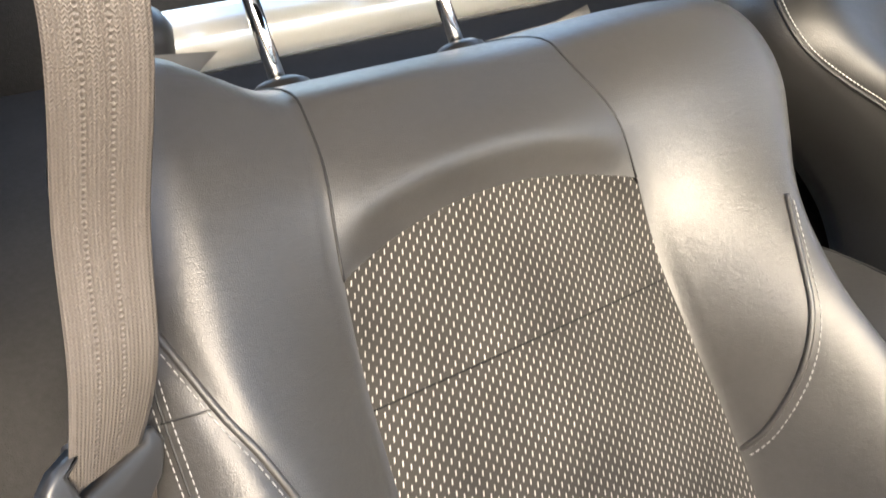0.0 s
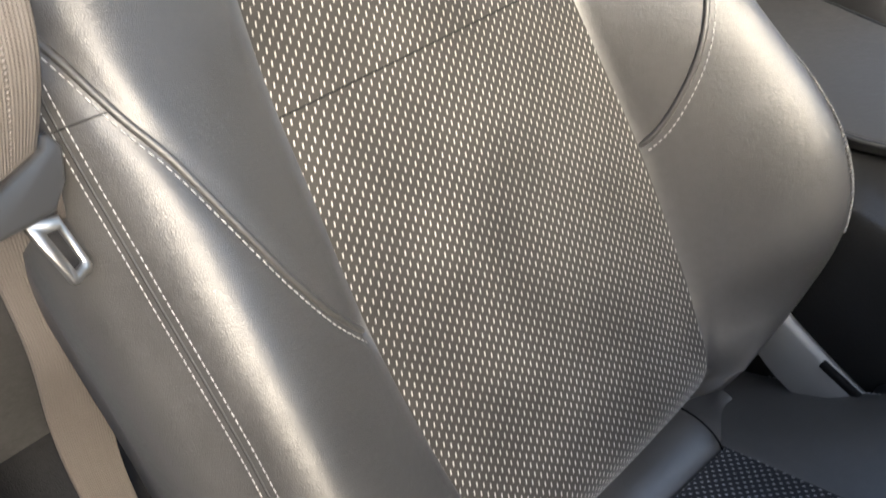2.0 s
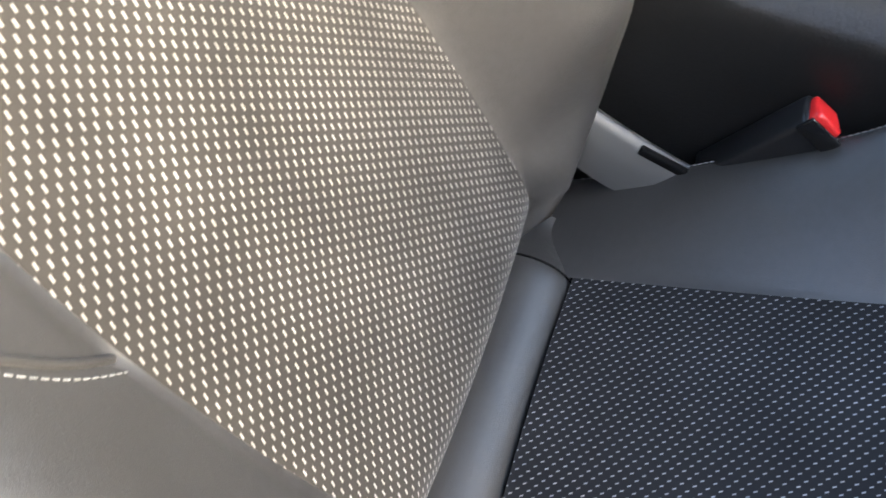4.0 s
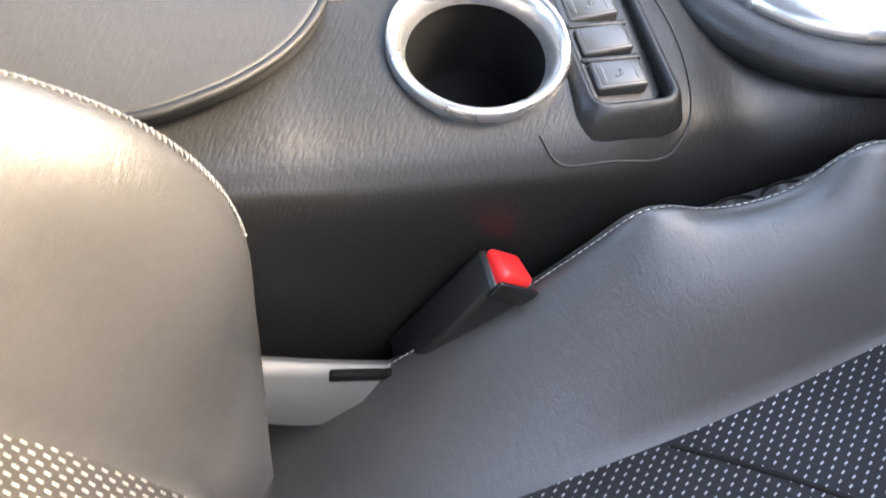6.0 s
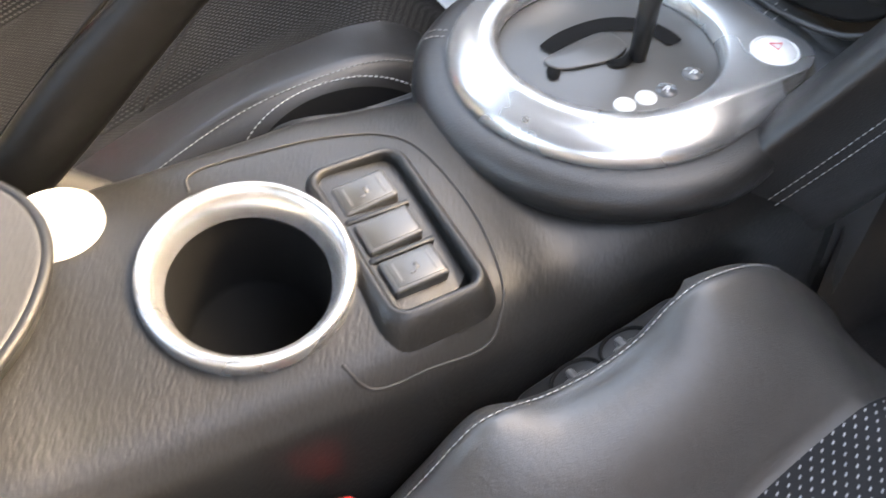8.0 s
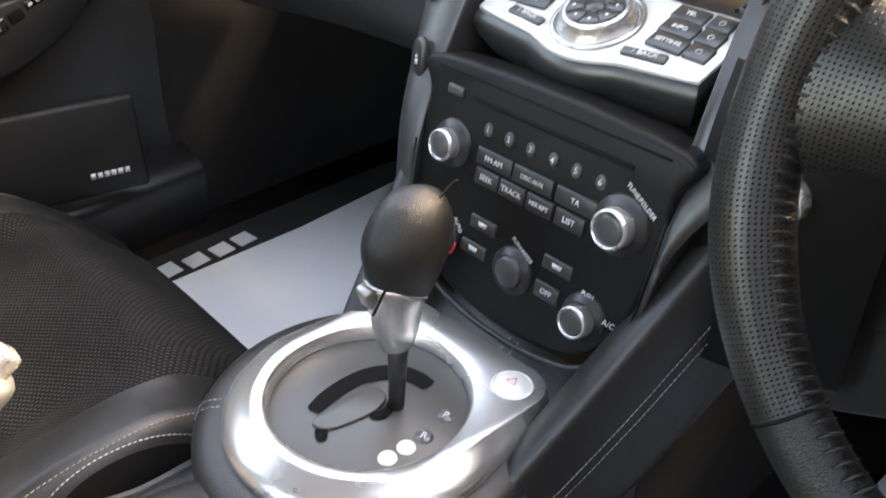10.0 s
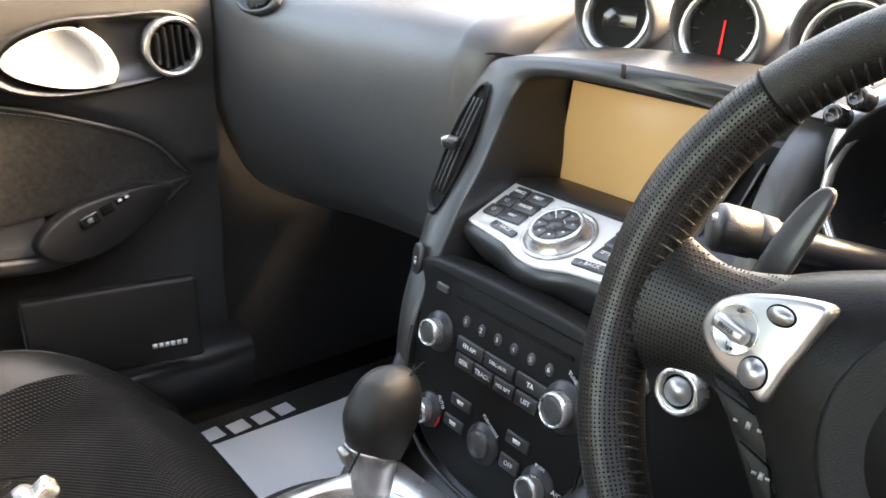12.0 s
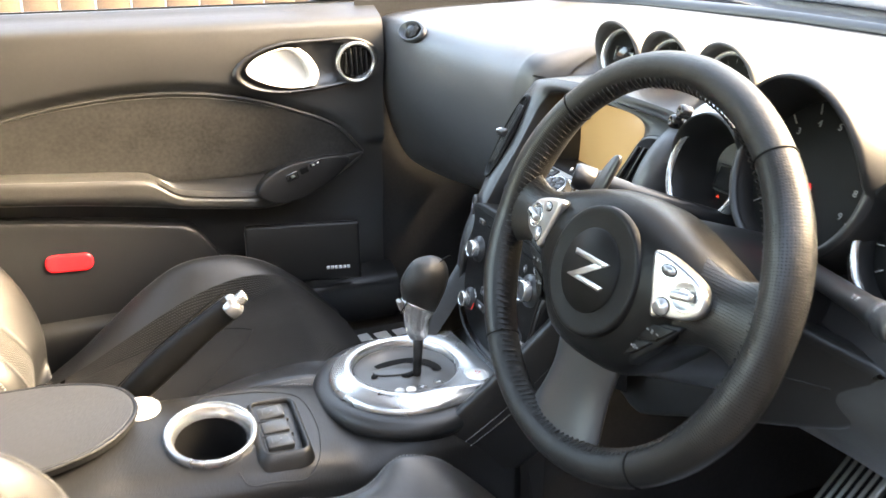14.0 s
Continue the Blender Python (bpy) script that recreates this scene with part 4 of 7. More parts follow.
body = loft([con_section(-0.46, 0.024, 0.11, -0.06), con_section(-0.25, 0.024, 0.111, -0.06), con_section(-0.12, 0.018, 0.113, -0.06), con_section(-0.06, 0.008, 0.114, -0.06), con_section(0.0, 0.002, 0.116, -0.06), con_section(0.06, -0.001, 0.119, -0.045), con_section(0.1, -0.003, 0.12, 0, 0.022), con_section(0.15, -0.013, 0.117, -0.002, 0.032), con_section(0.19, -0.023, 0.114, -0.006, 0.03), (con_section(0.235, -0.017, 0.113, -0.01, 0.028)), con_section(0.3, -0.012, 0.112, -0.03, 0.02), con_section(0.4, -0.03, 0.106, -0.03)], 84, 64)
bmesh.ops.holes_fill(body, edges=[e for e in body.edges if e.is_boundary])
skin = bvhtree.BVHTree.FromBMesh(body)
body = part("body", body, CONSOLE, console)
cup = frame_of((0.041, 0.029, 0.3725), (0.17, 0.03, 1), (0, 1, 0))
cut(body, lathe(cup, [(0.0445, 0.03), (0.0445, -0.075), (0.03, -0.08)], 48, cap=True))
well = part("cup_well", lathe(cup, [(0.046, -0.004), (0.042, -0.0105), (0.039, -0.07), (0.036, -0.074), (0.0001, -0.074)], 48), DARK, console, "deep black cup well")
part("cup_ring", lathe(cup, [(0.0505, -0.024), (0.0525, -0.01), (0.0538, -0.002), (0.0532, 0.0028), (0.0515, 0.005), (0.049, 0.0046), (0.0455, 0.0005), (0.0425, -0.006), (0.041, -0.012)], 72), SILVER, console, "satin silver cup holder ring")
# switch panel with three keys
pn = frame_of((0.052, 0.1065, 0.3655), (0.13, 0.07, 1), (0, 1, 0))
kc = pn @ Matrix.Translation((-0.005, 0.0, 0.0))


def ring_of(levels, m):
    return grid([[m @ Vector((x + dx, y + dy, h)) for x, y in rounded(w, d, r, 6)] for w, d, r, h, dx, dy in levels], True)


rim = part("switch_surround", ring_of([(0.119, 0.069, 0.017, -0.0125, 0.003, -0.001), (0.112, 0.064, 0.015, -0.004, 0.0015, -0.001), (0.1065, 0.059, 0.013, 0.0008, 0.0005, 0.0), (0.102, 0.0545, 0.011, 0.003, 0.0, 0.0), (0.099, 0.0515, 0.0095, 0.0034, 0.0, 0.0), (0.0955, 0.0475, 0.0075, 0.0024, 0.0, 0.0), (0.0935, 0.0455, 0.0065, -0.001, 0.0, 0.0), (0.0925, 0.0445, 0.006, -0.009, 0.0, 0.0)], kc), CONSOLE, console)
part("switch_well", slab(kc @ Matrix.Translation((0, 0, -0.0075)), rounded(0.094, 0.046, 0.006), 0.003), DARK, console)
for k in (-1, 0, 1):
    km = kc @ Matrix.Translation((0.027 * k, -0.0035, -0.0015)) @ pose(0, 0, 0, 4 - 3 * k, 0, 0)
    key = part("key", rbox(km, 0.0205, 0.031, 0.009, 0.0022, 4), KEY, console, "satin black rocker key")
    part("key_face", rbox(km @ Matrix.Translation((0, 0.0004, 0.0042)), 0.0165, 0.0262, 0.0014, 0.0006), KEY, key)
    if k:
        part("key_mark", rbox(km @ Matrix.Translation((0.0, 0.001, 0.0049)), 0.004, 0.0022, 0.0004, 0), SILVER_PLASTIC, key)
        part("key_mark", rbox(km @ Matrix.Translation((0.003, -0.002, 0.0049)), 0.0012, 0.003, 0.0004, 0), SILVER_PLASTIC, key)
        for dy in (-0.0098, 0.0098):
            part("key_lens", rbox(km @ Matrix.Translation((0.0, dy, 0.0048)), 0.012, 0.0012, 0.0006, 0.0002), SILVER_PLASTIC, key)
for k in (-1, 1):
    part("key_bar", rbox(kc @ Matrix.Translation((0.0135 * k, -0.003, -0.003)), 0.0036, 0.037, 0.007, 0.001), CONSOLE, console)
part("key_ledge", rbox(kc @ Matrix.Translation((0.0, -0.0215, -0.0035)), 0.09, 0.004, 0.006, 0.001), CONSOLE, console)
# panel joint round cup holder and switches
joint = [(-0.0208, 0.022), (-0.031, 0.024), (-0.0355, 0.034), (-0.0343, 0.055), (-0.0265, 0.11), (-0.0192, 0.1357), (-0.002, 0.149), (0.0452, 0.154), (0.0888, 0.1463), (0.108, 0.133), (0.1145, 0.1173), (0.1145, 0.09), (0.1123, 0.0591), (0.1, 0.0495)]


def con_top(x, y):
    hit = skin.ray_cast(Vector((x, y, 1.0)), Vector((0, 0, -1)))[0]
    return hit.z if hit else 0.34


part("panel_joint", tube([(p.x, p.y, con_top(p.x, p.y) + 0.0004) for p in spline([(a, b, 0) for a, b in joint], 120)], 0.0008, 6), SEAM, console)
# armrest lid
lid_out = smooth_outline([(0.088, -0.19), (0.079, -0.125), (0.052, -0.078), (0.01, -0.051), (-0.03, -0.052), (-0.06, -0.075), (-0.08, -0.125), (-0.085, -0.19), (-0.085, -0.42), (0.088, -0.42)], 72)
lid = part("armrest_lid", slab(pose(0, 0, 0.4005, -1.2, 2.5), lid_out, 0.012, 0.004, 4), LID, console, "grained armrest lid")
bead = [Matrix(pose(0, 0, 0.3978, -1.2, 2.5)) @ Vector((x * 1.008, y * 1.002 + 0.0006, 0)) for x, y in lid_out]
part("lid_edge", tube(bead, 0.003, 8, True), SOFT_BLACK, lid)
part("lid_release", slab(pose(-0.026, -0.045, 0.387, -1.5, 4), oval(0.0235, 0.025, 36), 0.012, 0.003, 3), PALE_SATIN, console, "pale satin lid release")
# tray in front of the switches, under the selector
part("front_tray", loft([[(0.1, 0.26, 0.15), (0.098, 0.26, 0.27), (0.088, 0.26, 0.3), (0.0, 0.26, 0.31), (-0.1, 0.26, 0.3), (-0.115, 0.26, 0.27), (-0.12, 0.26, 0.15)], [(0.1, 0.35, 0.15), (0.098, 0.35, 0.31), (0.088, 0.35, 0.342), (0.0, 0.35, 0.348), (-0.1, 0.35, 0.342), (-0.115, 0.35, 0.31), (-0.12, 0.35, 0.15)], [(0.12, 0.43, 0.15), (0.118, 0.43, 0.33), (0.1, 0.42, 0.375), (0.0, 0.405, 0.383), (-0.1, 0.42, 0.375), (-0.118, 0.43, 0.33), (-0.12, 0.43, 0.15)]], 48, 20), LEATHER_DARK, console)
for dx in (0.012, 0.02):
    part("tray_stitching", stitches([(dx, 0.372 + 0.032 * k / 10, 0.3665 + 0.016 * k / 10) for k in range(11)], normal=Vector((0, -0.4, 1)), length=0.003, gap=0.0014), THREAD, console)
# knee pads between console and dashboard
for sx in (1, -1):
    sec, seams = [], ([], [])
    for x0, y0, z0, low in ((0.09, 0.29, 0.338, 0.11), (0.092, 0.3, 0.343, 0.11), (0.105, 0.342, 0.387, 0.125), (0.118, 0.386, 0.434, 0.135), (0.131, 0.428, 0.484, 0.14), (0.142, 0.465, 0.525, 0.14)):
        fall = lambda f: Vector((sx * (x0 + 0.06 * f * low + 0.006 * math.sin(math.pi * min(1, f * 1.3))), y0 + 0.3 * f * low, z0 - f * low))
        top = Vector((sx * (x0 - 0.004), y0 + 0.001, z0 + 0.001))
        sec.append([Vector((sx * (x0 - 0.03), y0 + 0.01, z0 - 0.016)), Vector((sx * (x0 - 0.016), y0 + 0.004, z0 - 0.003)), top, fall(0.06), fall(0.3), fall(0.62), fall(0.93), fall(1.0) + Vector((-sx * 0.012, 0.004, -0.006)), fall(1.0) + Vector((-sx * 0.05, 0.01, -0.01))])
        for line, f in zip(seams, (0.3, 0.38)):
            line.append(fall(f) + Vector((sx * 0.0008, -0.0003, 0)))
    pad = part("knee_pad", loft(sec, 40, 30), LEATHER_DARK, console, "stitched leather knee pad")
    part("pad_seam", tube(spline([p + Vector((sx * 0.0004, -0.0008, 0)) for p in sec[1][2:7]], 20), 0.0012, 6), SEAM, pad)
    for line in seams:
        part("pad_stitching", stitches(spline(line[1:], 70), normal=Vector((sx, -0.3, 0.2)), length=0.003, gap=0.0014, width=0.0007), THREAD, pad)

# carpeted tunnel under the dashboard
single("tunnel", loft([[(0.125, y, 0.1), (0.118, y, 0.2), (0.1, y, z), (0.0, y, z + 0.01), (-0.1, y, z), (-0.118, y, 0.2), (-0.125, y, 0.1)] for y, z in ((0.41, 0.3), (0.6, 0.33), (0.85, 0.34), (1.12, 0.36))], 40, 16), CARPET, "black carpeted tunnel under the dashboard", "tunnel", "structure")

# ---- gear selector ----
selector = thing("gear_selector", (-0.015, 0.29, 0.34), "automatic gear selector with silver bezel and leather knob", "gear lever")
bz = frame_of((-0.015, 0.29, 0.378), (0.0, 0.02, 1), (0, 1, 0))


EARS = ((0.061, 0.078), (-0.06, 0.076))


def pear(r, ear):
    """A ring joined by straight edges to two round ears toward the dashboard."""
    out = []
    for k in range(144):
        d = Vector((math.cos(6.28319 * k / 144), math.sin(6.28319 * k / 144)))
        discs = [(Vector((0, 0)), r)] + [(Vector(e), ear * (1.0 if e[0] > 0 else 0.82)) for e in EARS if ear]
        c, rr = max(discs, key=lambda q: q[0].dot(d) + q[1])
        out.append(c + d * rr)
    return [(p.x, p.y) for p in out]


def ring_skin(levels):
    return grid([[bz @ Vector((x, y, h)) for x, y in out] for out, h in levels], True)


base = part("padded_base", ring_skin([(pear(0.113, 0.03), -0.1), (pear(0.1145, 0.03), -0.05), (pear(0.1165, 0.032), -0.041), (pear(0.1205, 0.0345), -0.0375), (pear(0.1225, 0.036), -0.032), (pear(0.1218, 0.036), -0.0255), (pear(0.118, 0.0345), -0.0195), (pear(0.111, 0.031), -0.0158), (pear(0.104, 0.028), -0.0148), (pear(0.085, 0.01), -0.0145)]), LEATHER_DARK, selector, "black padded leather base")
for a in (0.0, 0.07):
    part("base_stitching", stitches([bz @ Vector((r * math.cos(3.9 + a), r * math.sin(3.9 + a), h)) for r, h in ((0.104, -0.0142), (0.1115, -0.0152), (0.1185, -0.0188), (0.1224, -0.025), (0.123, -0.033))], normal=Vector((-0.5, -0.5, 1)), length=0.0026, gap=0.0012), THREAD, base)
part("bezel", ring_skin([(pear(0.1, 0.0275), -0.0175), (pear(0.1012, 0.028), -0.0135), (pear(0.1005, 0.0278), -0.0105), (pear(0.0975, 0.0268), -0.0068), (pear(0.0925, 0.0255), -0.0035), (pear(0.0865, 0.0245), -0.0008), (pear(0.082, 0.0238), 0.0012), (pear(0.0802, 0.0232), 0.0024), (pear(0.079, 0.0225), 0.0027), (pear(0.0725, 0.0), 0.0026), (pear(0.0705, 0.0), 0.0014), (pear(0.069, 0.0), -0.009)]), SILVER, selector, "satin silver bezel ring")
bezel_top, bz = bz, bz @ Matrix.Translation((0, 0, -0.006))
plate_ = part("gate_plate", lathe(bz, [(0.0001, -0.002), (0.066, -0.002), (0.069, -0.0035)], 64), GATE, selector, "black gate plate")
gate_path = [(0.016, 0.041), (0.004, 0.0405), (-0.01, 0.034), (-0.02, 0.02), (-0.0235, 0.002), (-0.0225, -0.018), (-0.0175, -0.035)]
gp = spline([(a, b, 0) for a, b in gate_path], 40)
slot_rows = []
for i, p in enumerate(gp):
    d = (gp[min(i + 1, 40)] - gp[max(i - 1, 0)]).normalized()
    s = Vector((-d.y, d.x, 0)) * (0.0058 + 0.0016 * math.sin(math.pi * i / 40))
    if i in (0, 40):
        s *= 0.6
    slot_rows.append([bz @ (p - s + Vector((0, 0, -0.0008))), bz @ (p + s + Vector((0, 0, -0.0008)))])
part("gate_slot", grid(slot_rows), DARK, plate_)
part("gate_tongue", slab(bz @ Matrix.Translation((-0.003, -0.014, 0.0004)), smooth_outline([(-0.012, 0.022), (0.006, 0.026), (0.013, 0.014), (0.012, -0.004), (0.006, -0.024), (-0.006, -0.028), (-0.0105, -0.008)], 40), 0.002, 0.0009), GATE, plate_)
part("gate_notch", slab(bz @ Matrix.Translation((0.011, 0.0, -0.0006)), smooth_outline([(-0.003, 0.011), (0.005, 0.008), (0.009, -0.001), (0.005, -0.009), (-0.002, -0.008), (0.001, 0.001)], 28), 0.0004), DARK, plate_)
part("gate_notch", slab(bz @ Matrix.Translation((0.0045, -0.042, -0.0006)), smooth_outline([(-0.006, 0.006), (0.0, 0.003), (0.005, -0.003), (0.002, -0.007), (-0.005, -0.004), (-0.008, 0.001)], 28), 0.0004), DARK, plate_)
for k, (x, y) in enumerate(((0.05, -0.024), (0.051, -0.009), (0.0515, 0.006), (0.047, 0.03))):
    lamp = part("position_lamp", lathe(bz @ Matrix.Translation((x - 0.002, y, -0.002)), [(0.0066, 0.0), (0.0062, 0.0012), (0.0001, 0.0012)], 20), LAMP if k < 2 else LAMP_DARK, plate_, "round position lamp")
    lettering("DNRP"[k], bz @ Matrix.Translation((x - 0.002, y, -0.0007)) @ pose(0, 0, 0, 0, 0, 20), 0.008, MARK, lamp)
bz = bezel_top
hm = bz @ Matrix.Translation((0.061, 0.078, 0.002))
hz = part("hazard_button", lathe(hm, [(0.0155, -0.001), (0.015, 0.001), (0.0135, 0.0018), (0.013, 0.0006), (0.0124, 0.0008), (0.011, 0.003), (0.0001, 0.0042)], 36), PALE_SATIN, selector, "silver hazard light button")
part("hazard_mark", tube([hm @ Vector((0.0045 * math.cos(a), 0.0045 * math.sin(a), 0.0042)) for a in (1.57, 3.66, 5.76)], 0.0004, 5, True), RED, hz)
part("bezel_screw", lathe(bz @ Matrix.Translation((-0.062, 0.08, 0.0022)), [(0.008, -0.001), (0.008, 0.001), (0.006, 0.0005), (0.0001, 0.0002)], 24), SILVER, selector)
part("lever", tube([(0, 0.301, 0.365), (0, 0.303, 0.4), (0, 0.304, 0.432)], [0.0055, 0.0062, 0.0078], 14), SMOOTH, selector)


def loop_section(cx, cy, cz, rx, ry, tilt, n=8):
    return [(cx + rx * math.cos(6.28319 * k / n), cy + ry * math.sin(6.28319 * k / n), cz + tilt * ry * math.sin(6.28319 * k / n)) for k in range(n)]


collar = part("collar", loft([loop_section(0, 0.304, 0.424, 0.0095, 0.012, 0), loop_section(0, 0.303, 0.436, 0.013, 0.0155, 0), loop_section(0, 0.303, 0.455, 0.0155, 0.019, -0.15), loop_section(0, 0.304, 0.47, 0.018, 0.0225, -0.45), loop_section(0, 0.304, 0.4735, 0.0165, 0.021, -0.45)], 32, 20, True, True), SILVER, selector, "silver collar under the knob")
part("trigger", rbox(pose(0, 0.2805, 0.474, 18), 0.012, 0.006, 0.016, 0.002), STEEL, selector)
knob = part("knob", loft([loop_section(0, 0.304, 0.452, 0.012, 0.014, -0.4), loop_section(0, 0.307, 0.474, 0.0185, 0.0235, -0.35), loop_section(0, 0.312, 0.497, 0.0235, 0.03, -0.2), loop_section(0, 0.317, 0.515, 0.022, 0.028, -0.1), loop_section(0, 0.319, 0.528, 0.0155, 0.02, -0.05), loop_section(0, 0.32, 0.5335, 0.006, 0.008, 0), loop_section(0, 0.32, 0.5345, 0.001, 0.001, 0)], 36, 32, True, True), LEATHER_FINE, selector, "black leather shift knob")
for sx in (0.0105,):
    part("knob_seam", tube([(sx * (1 if k < 20 else 1), 0.3 + 0.05 * math.sin(k / 24 * 2.2 - 0.55) * 0.9, 0.468 + 0.068 * math.sin(k / 24 * 1.9)) for k in range(25)], 0.0008, 6), DARK, knob)

# ---- handbrake ----
brake = thing("handbrake", (-0.085, 0.0, 0.33), "black leather handbrake lever with a chrome button", "handbrake")
h0, h1 = Vector((-0.086, -0.075, 0.352)), Vector((-0.074, 0.084, 0.478))
hd = (h1 - h0).normalized()
grip = []
for k in range(25):
    s = k / 24
    c = h0.lerp(h1, s) + Vector((0, 0, 0.006 * math.sin(math.pi * s)))
    r = 0.0145 + 0.0035 * math.sin(math.pi * min(1, s * 1.3)) * (1 - 0.3 * s)
    up = Vector((1, 0, 0)).cross(hd).normalized()
    grip.append([c + Vector((1, 0, 0)) * r * 0.85 * math.cos(t) + up * r * 1.15 * math.sin(t) for t in [6.28319 * j / 20 for j in range(20)]])
g = grid(grip, True)
bmesh.ops.holes_fill(g, edges=[e for e in g.edges if e.is_boundary])
grip_ob = part("grip", g, SOFT_DARK, brake)
part("grip_seam", tube([h0.lerp(h1, k / 20) + Vector((0.0, 0, 0.0245 + 0.006 * math.sin(math.pi * k / 20))) + Vector((-0.004, 0, 0)) for k in range(1, 20)], 0.0011, 6), DARK, grip_ob)
cap = frame_of(h1, hd, (1, 0, 0))
part("cap", lathe(cap, [(0.0148, -0.01), (0.0158, -0.008), (0.016, 0.0), (0.015, 0.004), (0.0128, 0.0062), (0.009, 0.0064), (0.0001, 0.0064)], 32, sx=0.9, sy=1.08), KEY_SILVER, brake, "silver end cap")
part("button", rbox(cap @ pose(0, 0, 0.011), 0.0125, 0.0155, 0.018, 0.0035, 4), SILVER, brake, "polished release button")
part("boot", loft([loop_section(-0.092, -0.04, 0.258, 0.024, 0.075, 0), loop_section(-0.09, -0.045, 0.31, 0.021, 0.055, 0.1), loop_section(-0.087, -0.06, 0.362, 0.017, 0.024, 0.4)], 36, 14, True), LEATHER_DARK, brake)
part("boot_frame", tube([(-0.094 + 0.026 * math.cos(6.28319 * k / 40), -0.04 + 0.082 * math.sin(6.28319 * k / 40), 0.266) for k in range(40)], 0.004, 8, True), PLASTIC, brake)
# ---- dashboard ----
dash = thing("dashboard", (0, 0.6, 0.4), "black moulded dashboard with soft grained top", "dashboard")


def dash_section(x, ys, zs):
    return [(x, y, z) for y, z in zip(ys, zs)]


part("left_body", loft([
    dash_section(-0.715, (0.64, 0.56, 0.522, 0.5, 0.492, 0.495, 0.53, 0.64, 0.85), (0.40, 0.45, 0.515, 0.593, 0.672, 0.735, 0.752, 0.76, 0.765)),
    dash_section(-0.58, (0.68, 0.6, 0.545, 0.512, 0.502, 0.512, 0.555, 0.66, 0.92), (0.40, 0.45, 0.51, 0.585, 0.665, 0.728, 0.752, 0.764, 0.768)),
    dash_section(-0.4, (0.7, 0.63, 0.57, 0.532, 0.522, 0.538, 0.59, 0.7, 0.98), (0.40, 0.45, 0.5, 0.575, 0.655, 0.722, 0.75, 0.766, 0.77)),
    dash_section(-0.24, (0.7, 0.64, 0.58, 0.545, 0.535, 0.548, 0.6, 0.72, 1.0), (0.40, 0.45, 0.5, 0.57, 0.65, 0.72, 0.75, 0.766, 0.77)),
    dash_section(-0.205, (0.7, 0.645, 0.585, 0.553, 0.545, 0.552, 0.6, 0.72, 1.02), (0.40, 0.45, 0.5, 0.57, 0.65, 0.722, 0.75, 0.765, 0.77)),
    dash_section(-0.18, (0.7, 0.65, 0.595, 0.565, 0.558, 0.567, 0.612, 0.722, 1.02), (0.40, 0.45, 0.5, 0.57, 0.65, 0.718, 0.747, 0.765, 0.77)),
    dash_section(-0.166, (0.7, 0.66, 0.615, 0.59, 0.585, 0.595, 0.635, 0.73, 1.02), (0.40, 0.45, 0.5, 0.57, 0.65, 0.7, 0.735, 0.764, 0.77))], 60, 60), DASH, dash)
top_ys = (0.55, 0.58, 0.615, 0.645, 0.68, 0.735, 1.02)
low_zs = (0.72, 0.706, 0.704, 0.711, 0.738, 0.763, 0.771)
part("centre_top", loft([dash_section(-0.178, top_ys, (0.715, 0.712, 0.722, 0.742, 0.757, 0.765, 0.771))] + [dash_section(x, top_ys, low_zs) for x in (-0.148, -0.05, 0.2)], 40, 24), DASH, dash)
part("right_body", loft([
    dash_section(0.15, (0.62, 0.56, 0.52, 0.5, 0.5, 0.53, 0.6, 0.72, 1.02), (0.40, 0.44, 0.5, 0.56, 0.62, 0.69, 0.735, 0.762, 0.77)),
    dash_section(0.172, (0.62, 0.56, 0.52, 0.5, 0.51, 0.54, 0.605, 0.72, 1.02), (0.40, 0.44, 0.5, 0.56, 0.62, 0.69, 0.735, 0.762, 0.77)),
    dash_section(0.195, (0.62, 0.56, 0.52, 0.53, 0.59, 0.61, 0.645, 0.73, 1.02), (0.41, 0.44, 0.5, 0.555, 0.62, 0.68, 0.733, 0.762, 0.77)),
    dash_section(0.3, (0.62, 0.56, 0.52, 0.53, 0.59, 0.615, 0.655, 0.74, 1.02), (0.42, 0.45, 0.5, 0.55, 0.6, 0.66, 0.73, 0.762, 0.77)),
    dash_section(0.5, (0.62, 0.56, 0.52, 0.5, 0.52, 0.56, 0.62, 0.72, 0.98), (0.44, 0.47, 0.51, 0.56, 0.62, 0.69, 0.74, 0.762, 0.768)),
    dash_section(0.72, (0.6, 0.54, 0.5, 0.48, 0.475, 0.485, 0.53, 0.64, 0.85), (0.45, 0.48, 0.53, 0.6, 0.67, 0.73, 0.752, 0.76, 0.765))], 50, 40), DASH, dash)
part("under_cover", loft([dash_section(x, (0.72, 0.8, 0.95), (0.405, 0.37, 0.3)) for x in (-0.72, 0.0, 0.72)], 10, 10), SOFT_BLACK, dash)
part("top_edge_strip", tube([(-0.7, 0.86, 0.768), (-0.5, 0.96, 0.775), (-0.2, 1.02, 0.778), (0.2, 1.03, 0.778), (0.5, 0.97, 0.775), (0.7, 0.87, 0.768)], 0.014, 8, flat=0.5), SMOOTH, dash)
